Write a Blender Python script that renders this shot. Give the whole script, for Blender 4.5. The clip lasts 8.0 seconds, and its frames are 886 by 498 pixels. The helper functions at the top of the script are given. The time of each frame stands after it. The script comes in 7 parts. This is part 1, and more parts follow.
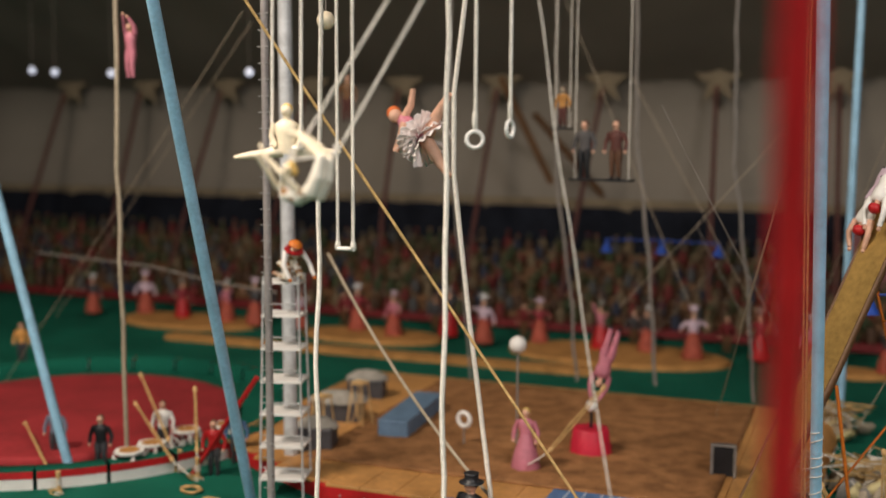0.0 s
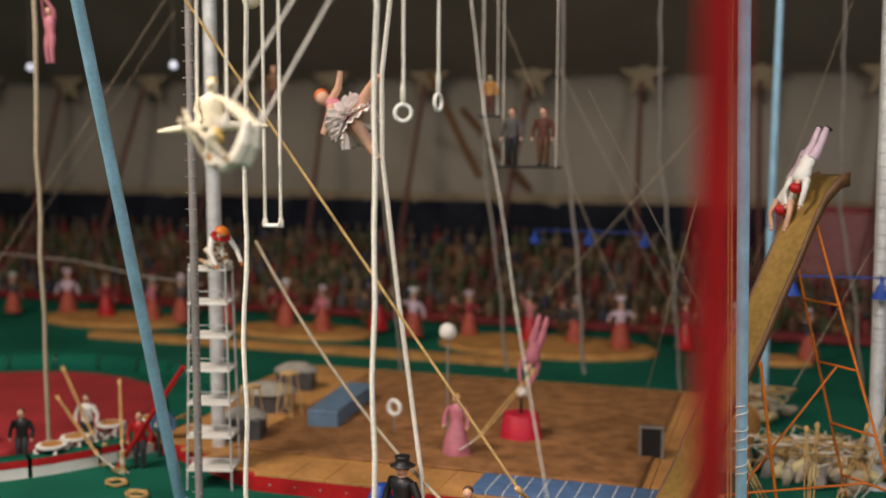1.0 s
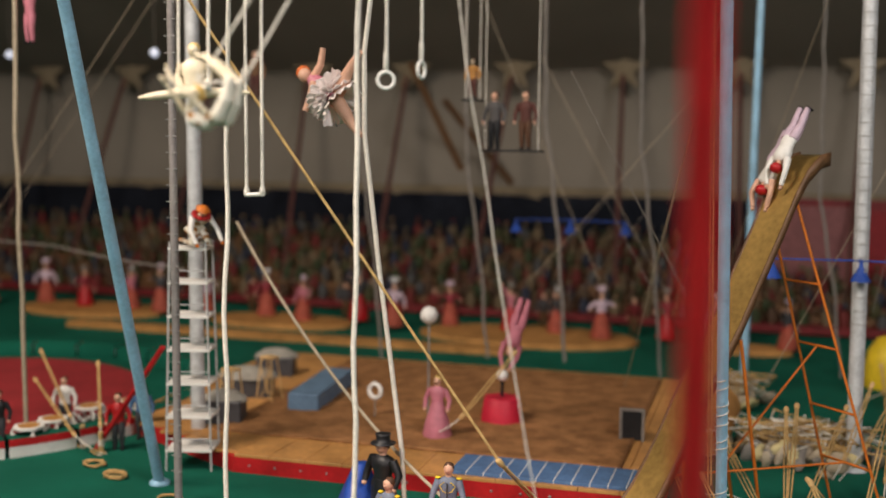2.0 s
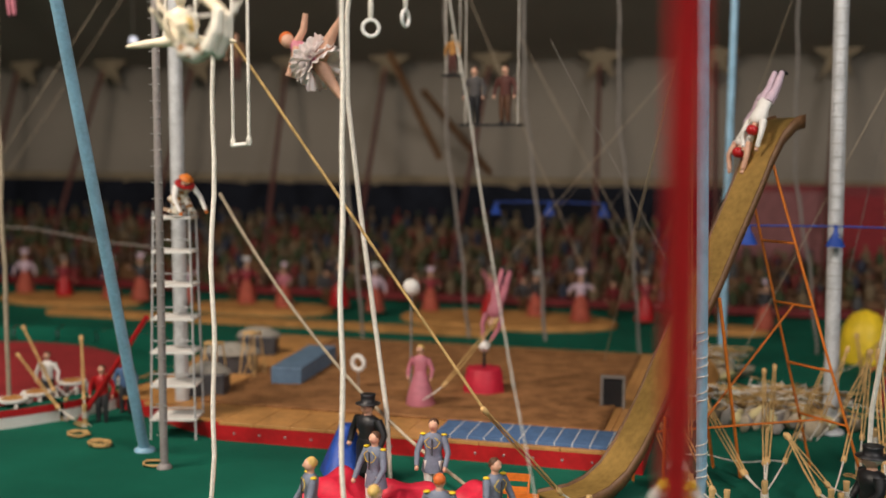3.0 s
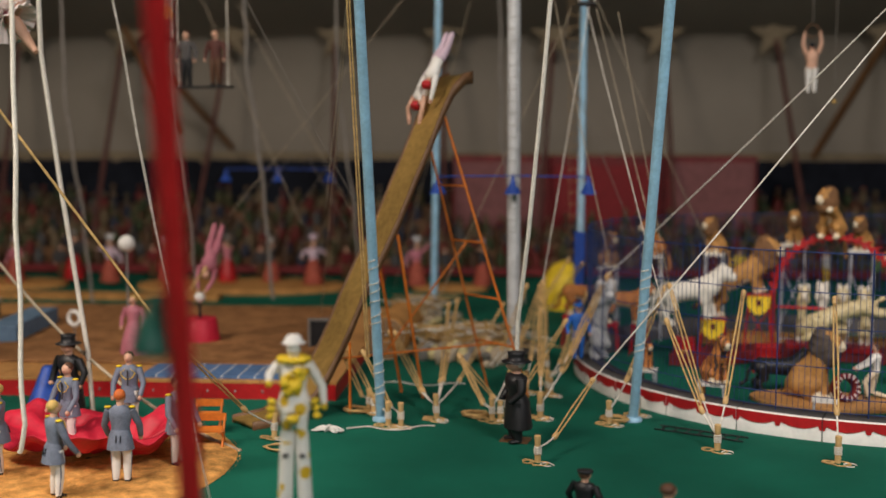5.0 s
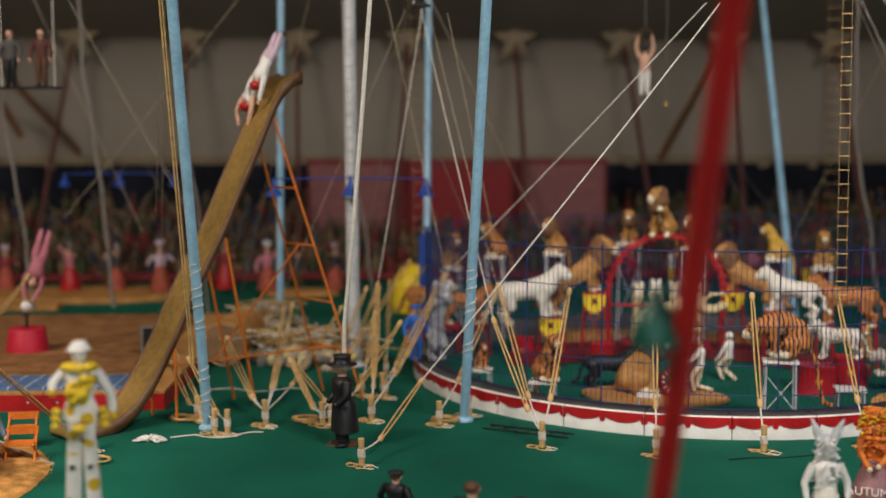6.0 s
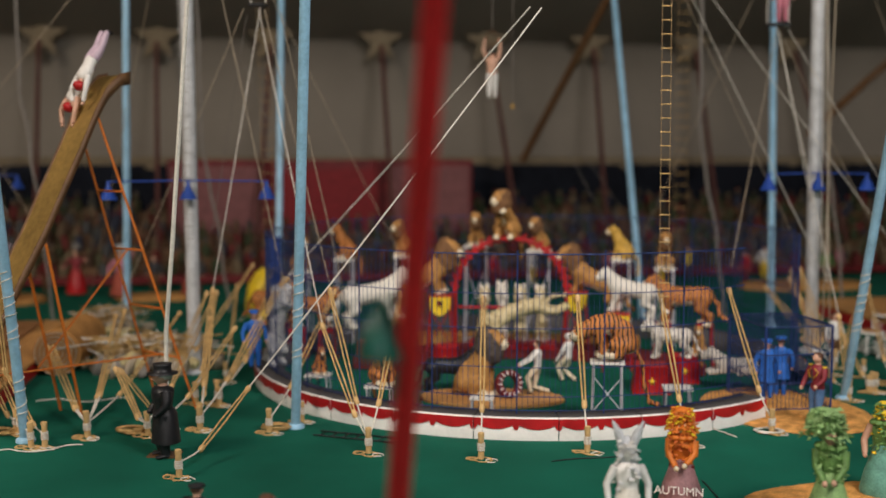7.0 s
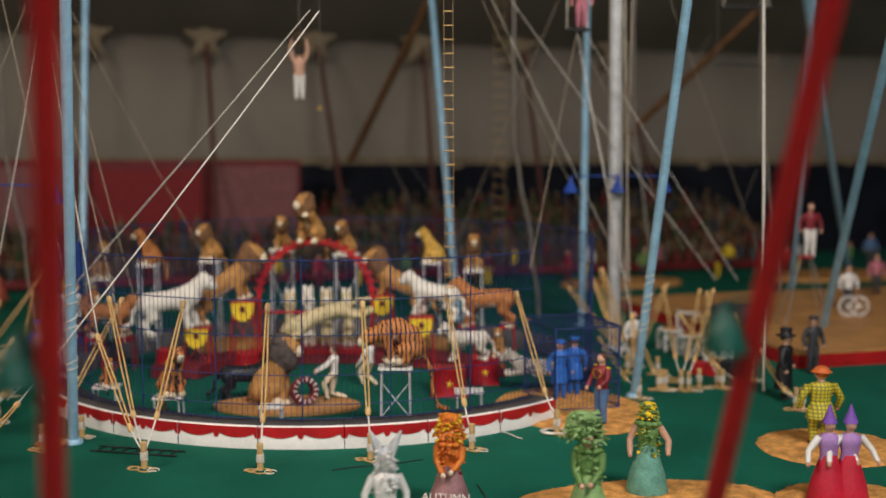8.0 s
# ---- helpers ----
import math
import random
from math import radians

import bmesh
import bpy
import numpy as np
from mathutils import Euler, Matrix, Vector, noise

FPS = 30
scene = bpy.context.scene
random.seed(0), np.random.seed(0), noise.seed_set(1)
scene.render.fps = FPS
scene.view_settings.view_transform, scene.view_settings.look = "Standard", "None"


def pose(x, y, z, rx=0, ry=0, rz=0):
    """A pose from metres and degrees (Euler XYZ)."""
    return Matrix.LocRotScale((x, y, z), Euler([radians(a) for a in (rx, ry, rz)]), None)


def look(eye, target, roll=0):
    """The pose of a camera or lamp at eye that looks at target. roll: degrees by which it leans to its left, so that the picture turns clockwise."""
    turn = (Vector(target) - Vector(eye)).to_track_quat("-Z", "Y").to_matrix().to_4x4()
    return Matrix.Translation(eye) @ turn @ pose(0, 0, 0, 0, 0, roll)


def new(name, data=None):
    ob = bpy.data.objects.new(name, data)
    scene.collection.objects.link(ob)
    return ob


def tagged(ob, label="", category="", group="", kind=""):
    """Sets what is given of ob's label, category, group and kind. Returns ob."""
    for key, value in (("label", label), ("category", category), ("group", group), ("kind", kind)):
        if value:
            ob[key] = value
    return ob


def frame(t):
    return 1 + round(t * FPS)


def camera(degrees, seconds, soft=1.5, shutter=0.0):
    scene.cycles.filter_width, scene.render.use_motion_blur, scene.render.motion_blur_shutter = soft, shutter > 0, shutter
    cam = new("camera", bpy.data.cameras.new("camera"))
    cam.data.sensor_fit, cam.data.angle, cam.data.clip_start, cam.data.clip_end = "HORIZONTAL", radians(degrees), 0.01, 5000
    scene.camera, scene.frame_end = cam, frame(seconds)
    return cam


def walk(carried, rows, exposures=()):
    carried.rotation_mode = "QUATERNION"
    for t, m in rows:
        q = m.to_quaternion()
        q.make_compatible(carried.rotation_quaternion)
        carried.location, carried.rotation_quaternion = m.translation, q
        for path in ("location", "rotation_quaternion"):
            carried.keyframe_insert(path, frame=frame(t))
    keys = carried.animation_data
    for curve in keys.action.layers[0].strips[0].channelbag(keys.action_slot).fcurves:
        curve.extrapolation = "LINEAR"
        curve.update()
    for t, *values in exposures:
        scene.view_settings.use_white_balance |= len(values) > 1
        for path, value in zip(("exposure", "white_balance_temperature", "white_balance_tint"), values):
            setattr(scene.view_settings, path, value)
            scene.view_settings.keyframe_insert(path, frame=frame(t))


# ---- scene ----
cam = camera(44.2, 8.0)
PATH = [
    (0, (-0.094, -1.705, 0.602), (-1.258, -0.091, 0.4), 0.4),
    (0.5, (-0.089, -1.707, 0.585), (-1.195, -0.052, 0.386), 0.3),
    (1, (-0.095, -1.704, 0.57), (-1.151, -0.017, 0.377), 0.3),
    (1.5, (-0.096, -1.704, 0.564), (-1.132, -0.005, 0.365), 0.4),
    (2.8, (-0.094, -1.718, 0.478), (-1.1, 0.003, 0.312), 0.8),
    (3, (-0.09, -1.73, 0.47), (-1.081, -0.002, 0.297), 0.4),
    (3.5, (-0.054, -1.766, 0.426), (-1.01, -0.017, 0.256), 0.1),
    (4, (-0.003, -1.808, 0.391), (-0.87, -0.013, 0.233), -0.0),
    (4.5, (0.05, -1.811, 0.408), (-0.706, 0.032, 0.231), 0.0),
    (5.8, (0.142, -1.779, 0.401), (-0.296, 0.165, 0.225), 0.0),
    (6, (0.157, -1.773, 0.4), (-0.251, 0.177, 0.225), -0.1),
    (6.5, (0.192, -1.755, 0.399), (-0.119, 0.212, 0.224), 0.1),
    (7, (0.245, -1.743, 0.405), (0.031, 0.238, 0.229), 0.0),
    (7.5, (0.31, -1.735, 0.417), (0.208, 0.254, 0.235), 0.0),
    (8, (0.353, -1.721, 0.416), (0.392, 0.271, 0.235), 0.1),
]
walk(cam, [(t, look(e, g, r)) for t, e, g, r in PATH], [(0.0, 0.12), (3.0, 0.14), (4.2, -0.12), (8.0, -0.04)])
cam.data.dof.use_dof, cam.data.dof.focus_distance, cam.data.dof.aperture_fstop = True, 1.38, 2.8

# ---- light: dim museum hall, track spots over the front edge of the model ----
world = bpy.data.worlds.new("hall")
world.use_nodes = True
world.node_tree.nodes["Background"].inputs[0].default_value = (0.9, 0.85, 0.78, 1)
world.node_tree.nodes["Background"].inputs[1].default_value = 0.22
scene.world = world


def area_lamp(name, eye, target, size, watts, color):
    lamp = bpy.data.lights.new(name, "AREA")
    lamp.shape, lamp.size, lamp.size_y, lamp.energy, lamp.color = "RECTANGLE", size[0], size[1], watts, color
    ob = new(name, lamp)
    ob.matrix_world = look(eye, target)
    return ob


area_lamp("track_light", (-1.75, -1.8, 2.05), (-1.2, -0.5, 0.05), (0.9, 0.3), 48, (1.0, 0.85, 0.71))
area_lamp("track_light", (1.4, -1.9, 2.15), (0.75, 0.4, 0.1), (0.9, 0.3), 54, (1.0, 0.93, 0.9))

# added fill panel low behind the camera, lifts roof underside and pole fronts
area_lamp("front_fill", (-0.2, -4.6, 1.15), (-0.2, 0.8, 0.8), (3.4, 1.0), 32, (1.0, 0.94, 0.9))


def spot_lamp(name, eye, target, degrees, watts, color, radius=0.03):
    lamp = bpy.data.lights.new(name, "SPOT")
    lamp.spot_size, lamp.spot_blend, lamp.energy, lamp.color, lamp.shadow_soft_size = radians(degrees), 0.6, watts, color, radius
    ob = new(name, lamp)
    ob.matrix_world = look(eye, target)
    return ob


spot_lamp("ring_spotlight", (0.55, -1.75, 2.1), (0.23, 0.12, 0.08), 25, 78, (1.0, 0.9, 0.82), 0.05)
# added fill spot with no known source, brightens soldiers, red cloth and sawdust
spot_lamp("soldiers_fill_spot", (-1.1, -2.2, 2.05), (-0.74, -0.62, 0.03), 16, 120, (1.0, 0.87, 0.75), 0.04)
spot_lamp("trapeze_spotlight", (-0.2, -2.3, 1.9), (-0.8, -0.95, 0.6), 13, 12, (1.0, 0.95, 0.85))


# ---- materials ----
def material(name, color, rough=0.6, metal=0.0, spread=0.25, scale=60.0, bump=0.15, grain=6.0, second=None, spec=0.4):
    m = bpy.data.materials.new(name)
    m.use_nodes = True
    nt = m.node_tree
    b = nt.nodes["Principled BSDF"]
    b.inputs["Roughness"].default_value, b.inputs["Metallic"].default_value = rough, metal
    b.inputs["Specular IOR Level"].default_value = spec
    co = nt.nodes.new("ShaderNodeTexCoord")
    n1, n2 = nt.nodes.new("ShaderNodeTexNoise"), nt.nodes.new("ShaderNodeTexNoise")
    n1.inputs["Scale"].default_value, n2.inputs["Scale"].default_value = scale, scale * grain
    n1.inputs["Detail"].default_value = n2.inputs["Detail"].default_value = 4
    for n in (n1, n2):
        nt.links.new(co.outputs["Object"], n.inputs["Vector"])
    mix = nt.nodes.new("ShaderNodeMath")
    mix.operation = "MULTIPLY_ADD"
    nt.links.new(n2.outputs["Fac"], mix.inputs[0])
    mix.inputs[1].default_value = 0.4
    half = nt.nodes.new("ShaderNodeMath")
    half.operation = "MULTIPLY"
    half.inputs[1].default_value = 0.6
    nt.links.new(n1.outputs["Fac"], half.inputs[0])
    nt.links.new(half.outputs[0], mix.inputs[2])
    ramp = nt.nodes.new("ShaderNodeValToRGB")
    lo = second or tuple(c * (1 - spread) for c in color)
    hi = tuple(min(1.0, c * (1 + spread)) for c in color)
    ramp.color_ramp.elements[0].position, ramp.color_ramp.elements[1].position = 0.34, 0.66
    ramp.color_ramp.elements[0].color, ramp.color_ramp.elements[1].color = (*lo, 1), (*hi, 1)
    nt.links.new(mix.outputs[0], ramp.inputs[0])
    nt.links.new(ramp.outputs[0], b.inputs["Base Color"])
    if bump:
        bp = nt.nodes.new("ShaderNodeBump")
        bp.inputs["Strength"].default_value, bp.inputs["Distance"].default_value = bump, 0.002
        nt.links.new(n2.outputs["Fac"], bp.inputs["Height"])
        nt.links.new(bp.outputs[0], b.inputs["Normal"])
    return m


def banded(name, color, stripe, scale=90.0, rough=0.6, distortion=6.0, level=0.5, direction="X"):
    """A coat or cloth with wavy stripes."""
    m = material(name, color, rough)
    nt = m.node_tree
    b = nt.nodes["Principled BSDF"]
    w = nt.nodes.new("ShaderNodeTexWave")
    w.bands_direction = direction
    w.inputs["Scale"].default_value, w.inputs["Distortion"].default_value, w.inputs["Detail Scale"].default_value = scale, distortion, 2.0
    co = nt.nodes.new("ShaderNodeTexCoord")
    nt.links.new(co.outputs["Object"], w.inputs["Vector"])
    r = nt.nodes.new("ShaderNodeValToRGB")
    r.color_ramp.elements[0].position, r.color_ramp.elements[1].position = level - 0.06, level + 0.06
    r.color_ramp.elements[0].color, r.color_ramp.elements[1].color = (*stripe, 1), (*color, 1)
    nt.links.new(w.outputs["Fac"], r.inputs[0])
    nt.links.new(r.outputs[0], b.inputs["Base Color"])
    return m


def spotted(name, color, spots, scale=130.0, size=0.3, rough=0.6):
    m = material(name, color, rough)
    nt = m.node_tree
    v = nt.nodes.new("ShaderNodeTexVoronoi")
    v.inputs["Scale"].default_value = scale
    co = nt.nodes.new("ShaderNodeTexCoord")
    nt.links.new(co.outputs["Object"], v.inputs["Vector"])
    r = nt.nodes.new("ShaderNodeValToRGB")
    r.color_ramp.interpolation = "CONSTANT"
    r.color_ramp.elements[0].color, r.color_ramp.elements[1].color = (*spots, 1), (*color, 1)
    r.color_ramp.elements[1].position = size
    nt.links.new(v.outputs["Distance"], r.inputs[0])
    nt.links.new(r.outputs[0], nt.nodes["Principled BSDF"].inputs["Base Color"])
    return m


FELT = material("green_felt", (0.008, 0.108, 0.07), 0.95, spread=0.3, scale=5, grain=200, bump=0.5, spec=0.1)
SAWDUST = material("orange_sawdust", (0.7, 0.34, 0.1), 0.95, spread=0.5, scale=60, grain=10, bump=1.0, spec=0.1)
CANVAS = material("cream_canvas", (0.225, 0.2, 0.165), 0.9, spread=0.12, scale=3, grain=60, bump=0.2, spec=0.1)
NAVY = material("navy_cloth", (0.011, 0.013, 0.019), 0.9, spread=0.4, scale=8, spec=0.1)
RED = material("red_paint", (0.42, 0.012, 0.015), 0.4, spread=0.25, scale=20)
RED_CLOTH = material("red_cloth", (0.52, 0.014, 0.04), 0.55, spread=0.2, scale=30)
DARK_RED = material("dark_red_paint", (0.15, 0.012, 0.014), 0.6, spread=0.35, scale=25)
WHITE = material("white_paint", (0.78, 0.76, 0.72), 0.5, spread=0.08, scale=40)
GREY = material("grey_felt_top", (0.09, 0.085, 0.085), 0.9, spread=0.2, scale=40, spec=0.1)
POLE_PAINT = material("deep_red_gloss", (0.37, 0.012, 0.014), 0.3, spread=0.2, scale=20)
BLUE = material("light_blue_paint", (0.29, 0.51, 0.68), 0.3, spread=0.2, scale=30)
CAGE_BLUE = material("cage_blue_paint", (0.015, 0.036, 0.14), 0.45, spread=0.3, scale=60)
DEEP_BLUE = material("deep_blue_paint", (0.015, 0.06, 0.32), 0.5, spread=0.3, scale=50)
SILVER = material("silver_mast_paint", (0.56, 0.57, 0.58), 0.4, 0.1, spread=0.25, scale=40)
TRESTLE = material("pale_grey_paint", (0.5, 0.51, 0.55), 0.5, spread=0.2, scale=60)
STEEL = material("dull_steel", (0.38, 0.38, 0.37), 0.4, 0.6, spread=0.2, scale=60)
ROPE = material("cream_rope", (0.76, 0.72, 0.64), 0.9, spread=0.15, scale=200, bump=0.6, spec=0.1)
TWINE = material("tan_twine", (0.55, 0.36, 0.15), 0.85, spread=0.3, scale=120, bump=0.6, spec=0.1)
STAR = material("dull_tan_cloth", (0.19, 0.15, 0.095), 0.85, spread=0.2, scale=20)
CORD_GREY = material("grey_cord", (0.22, 0.2, 0.18), 0.8, spread=0.2, scale=60)
GREY_MAST = material("grey_mast_paint", (0.3, 0.27, 0.26), 0.5, spread=0.2, scale=40)
POLE_RED = material("dull_maroon_paint", (0.085, 0.028, 0.022), 0.7, spread=0.25, scale=30)
WIRE = material("dark_wire", (0.16, 0.14, 0.12), 0.6, spread=0.2, scale=60)
BROWN_WIRE = material("brown_cord", (0.3, 0.2, 0.1), 0.8, spread=0.2, scale=60)
WOOD = material("honey_wood", (0.5, 0.25, 0.08), 0.45, spread=0.25, scale=14, grain=8, bump=0.2)
PINE = material("pale_stake_wood", (0.62, 0.4, 0.17), 0.6, spread=0.2, scale=60, bump=0.2)
DARK_WOOD = material("dark_wood", (0.14, 0.07, 0.03), 0.5, spread=0.3, scale=40)
OCHRE = material("ochre_track", (0.43, 0.215, 0.07), 0.9, spread=0.3, scale=25, spec=0.1)
BRASS = material("worn_brass", (0.38, 0.24, 0.07), 0.48, 0.6, spread=0.3, scale=14, grain=8)
ORANGE = material("orange_paint", (0.62, 0.17, 0.02), 0.5, spread=0.2, scale=40)
BLACK = material("black_paint", (0.012, 0.012, 0.014), 0.45, spread=0.4, scale=50)
CHARCOAL = material("charcoal_paint", (0.05, 0.05, 0.055), 0.5, spread=0.4, scale=50)
SKIN = material("flesh_paint", (0.62, 0.36, 0.25), 0.5, spread=0.12, scale=80)
PALE = material("ivory_paint", (0.72, 0.62, 0.45), 0.45, spread=0.12, scale=80)
UNIFORM = material("grey_blue_uniform", (0.15, 0.175, 0.235), 0.6, spread=0.25, scale=90)
HAIR_BROWN = material("brown_hair", (0.09, 0.04, 0.02), 0.6, scale=120)
HAIR_BLOND = material("blond_hair", (0.6, 0.4, 0.12), 0.6, scale=120)
HAIR_RED = material("orange_hair", (0.6, 0.14, 0.03), 0.6, scale=120)
YELLOW = material("yellow_paint", (0.78, 0.55, 0.025), 0.5, spread=0.2, scale=50)
PINK = material("pink_paint", (0.5, 0.17, 0.22), 0.5, spread=0.2, scale=50)
LILAC = material("lilac_paint", (0.55, 0.42, 0.5), 0.5, spread=0.15, scale=60)
PURPLE = material("purple_paint", (0.2, 0.08, 0.42), 0.5, spread=0.2, scale=60)
MAROON = material("maroon_jacket", (0.22, 0.025, 0.035), 0.5, spread=0.3, scale=60)
GREEN = material("leaf_green_paint", (0.13, 0.25, 0.07), 0.5, spread=0.4, scale=60, bump=0.5)
TEAL = material("lamp_green", (0.006, 0.075, 0.055), 0.35, spread=0.2, scale=30)
DENIM = material("blue_trousers", (0.08, 0.16, 0.32), 0.6, spread=0.25, scale=80)
BRIGHT_BLUE = material("bright_blue_uniform", (0.03, 0.16, 0.6), 0.5, spread=0.25, scale=60)
GLASSY = material("smoky_white", (0.5, 0.5, 0.5), 0.2, spread=0.2, scale=60)
LION = material("lion_fur", (0.42, 0.21, 0.06), 0.7, spread=0.35, scale=70, bump=0.4)
MANE = material("lion_mane", (0.17, 0.083, 0.034), 0.8, spread=0.4, scale=90, bump=0.8)
BLACK_MANE = material("black_mane", (0.085, 0.065, 0.052), 0.8, spread=0.4, scale=90, bump=0.8)
FUR_WHITE = material("white_fur", (0.72, 0.68, 0.6), 0.7, spread=0.12, scale=60, bump=0.4)
TIGER = banded("tiger_coat", (0.6, 0.22, 0.05), (0.05, 0.03, 0.02), 48, 0.65, 3.5, 0.27)
TIGER_PALE = banded("pale_tiger_coat", (0.7, 0.65, 0.58), (0.14, 0.12, 0.1), 48, 0.65, 3.5, 0.24)
LEOPARD = spotted("leopard_coat", (0.6, 0.36, 0.06), (0.06, 0.035, 0.015), 170, 0.28)
FLYER_SUIT = spotted("spotted_white_suit", (0.75, 0.7, 0.6), (0.3, 0.14, 0.04), 120, 0.42, 0.35)
CLOWN_SUIT = spotted("dotted_white_suit", (0.75, 0.73, 0.68), (0.62, 0.4, 0.02), 52, 0.3)
PLAID = banded("yellow_plaid", (0.62, 0.52, 0.03), (0.2, 0.2, 0.04), 60, 0.6, 0.0, 0.2, "Z")
nt = PLAID.node_tree
wave = nt.nodes.new("ShaderNodeTexWave")
wave.bands_direction = "X"
wave.inputs["Scale"].default_value = 60
crd = nt.nodes.new("ShaderNodeTexCoord")
nt.links.new(crd.outputs["Object"], wave.inputs["Vector"])
least = nt.nodes.new("ShaderNodeMath")
least.operation = "MINIMUM"
link = next(k for k in nt.links if k.from_node.bl_idname == "ShaderNodeTexWave" and k.to_node.bl_idname == "ShaderNodeValToRGB")
first, ramp_in = link.from_socket, link.to_socket
nt.links.new(first, least.inputs[0])
nt.links.new(wave.outputs["Fac"], least.inputs[1])
nt.links.new(least.outputs[0], ramp_in)
SALMON = material("salmon_cloth", (0.36, 0.075, 0.045), 0.7, spread=0.35, scale=60)
MATTING = material("brown_fibre_matting", (0.3, 0.145, 0.06), 0.95, spread=0.45, scale=26, grain=14, bump=1.0, spec=0.1)
STRAW = material("pale_yellow_coat", (0.55, 0.47, 0.24), 0.6, spread=0.2, scale=60)
LILAC_SHIRT = material("violet_shirt", (0.36, 0.2, 0.46), 0.55, spread=0.25, scale=60)


# ---- building tools ----
class Build:
    """Collects verts, faces and material slots of one mesh."""

    def __init__(self):
        self.v, self.f, self.s, self.mats, self.flat = [], [], [], [], set()

    def slot(self, m):
        if m not in self.mats:
            self.mats.append(m)
        return self.mats.index(m)

    def tube(self, pts, radii, m, seg=8, flat=1.0, caps=True):
        pts = [Vector(p) for p in pts]
        if not isinstance(radii, (list, tuple)):
            radii = [radii] * len(pts)
        k, base, side = self.slot(m), len(self.v), None
        for i, p in enumerate(pts):
            d = (pts[min(i + 1, len(pts) - 1)] - pts[max(i - 1, 0)]).normalized()
            if side is None:
                side = d.cross(Vector((0, 0, 1)) if abs(d.z) < 0.9 else Vector((0, 1, 0))).normalized()
            side = (side - d * side.dot(d)).normalized()
            up = d.cross(side)
            for j in range(seg):
                a = 2 * math.pi * j / seg
                self.v.append(p + (side * math.cos(a) + up * math.sin(a) * flat) * radii[i])
        for i in range(len(pts) - 1):
            for j in range(seg):
                a, b = base + i * seg + j, base + i * seg + (j + 1) % seg
                self.f.append((a, b, b + seg, a + seg))
                self.s.append(k)
        if caps:
            self.cap([base + j for j in reversed(range(seg))], k)
            self.cap([base + (len(pts) - 1) * seg + j for j in range(seg)], k)
        return self

    def cap(self, ring, k):
        """A flat lid on points of its own, so that it leaves the sides' shading alone."""
        n = len(self.v)
        self.v += [self.v[i].copy() for i in ring]
        self.f.append(tuple(range(n, n + len(ring))))
        self.s.append(k)

    def ball(self, c, r, m, seg=10, rings=6, turn=None):
        r = Vector((r, r, r)) if not isinstance(r, (list, tuple)) else Vector(r)
        c, k, base = Vector(c), self.slot(m), len(self.v)
        turn = turn or Matrix.Identity(3)
        for i in range(rings + 1):
            a = math.pi * min(max(i / rings, 0.02), 0.98)
            for j in range(seg):
                b = 2 * math.pi * j / seg
                p = Vector((math.sin(a) * math.cos(b) * r.x, math.sin(a) * math.sin(b) * r.y, math.cos(a) * r.z))
                self.v.append(c + turn @ p)
        for i in range(rings):
            for j in range(seg):
                a, b = base + i * seg + j, base + i * seg + (j + 1) % seg
                self.f.append((a, a + seg, b + seg, b))
                self.s.append(k)
        return self

    def lathe(self, profile, c, m, seg=24, squash=1.0, caps=True):
        """profile: (radius, height) pairs from the bottom up."""
        c, k, base = Vector(c), self.slot(m), len(self.v)
        for r, z in profile:
            for j in range(seg):
                a = 2 * math.pi * j / seg
                self.v.append(c + Vector((math.cos(a) * r, math.sin(a) * r * squash, z)))
        for i in range(len(profile) - 1):
            for j in range(seg):
                a, b = base + i * seg + j, base + i * seg + (j + 1) % seg
                self.f.append((a, b, b + seg, a + seg))
                self.s.append(k)
        if caps:
            self.cap([base + j for j in reversed(range(seg))], k)
            self.cap([base + (len(profile) - 1) * seg + j for j in range(seg)], k)
        return self

    def box(self, c, size, m, rz=0.0, bevel=0.0):
        """An upright box with chamfered upright edges and rim."""
        c, k, base = Vector(c), self.slot(m), len(self.v)
        x, y, z = (s / 2 for s in size)
        e = bevel or min(x, y, z) * 0.12
        rot = Matrix.Rotation(radians(rz), 3, "Z")
        ring = [(x - e, -y), (x, -y + e), (x, y - e), (x - e, y), (-x + e, y), (-x, y - e), (-x, -y + e), (-x + e, -y)]
        for h, q in ((-z, 1), (z - e, 1), (z, 0)):
            for px, py in ring:
                f = 1 if q else 1 - e / max(x, y)
                self.v.append(c + rot @ Vector((px * f, py * f, h)))
        for i in range(2):
            for j in range(8):
                a, b = base + i * 8 + j, base + i * 8 + (j + 1) % 8
                self.flat.add(len(self.f))
                self.f.append((a, b, b + 8, a + 8))
                self.s.append(k)
        self.f += [tuple(base + j for j in reversed(range(8))), tuple(base + 16 + j for j in range(8))]
        self.s += [k, k]
        return self

    def sheet(self, rows, m, thick=0.0):
        """A grid of points, with a back side at thick below it."""
        k, base, n = self.slot(m), len(self.v), len(rows[0])
        for r in rows:
            self.v += [Vector(p) for p in r]
        count = len(rows) * n
        if thick:
            for r in rows:
                self.v += [Vector(p) - Vector((0, 0, thick)) for p in r]
        for i in range(len(rows) - 1):
            for j in range(n - 1):
                a = base + i * n + j
                self.f.append((a, a + 1, a + n + 1, a + n))
                self.s.append(k)
                if thick:
                    b = a + count
                    self.f.append((b + n, b + n + 1, b + 1, b))
                    self.s.append(k)
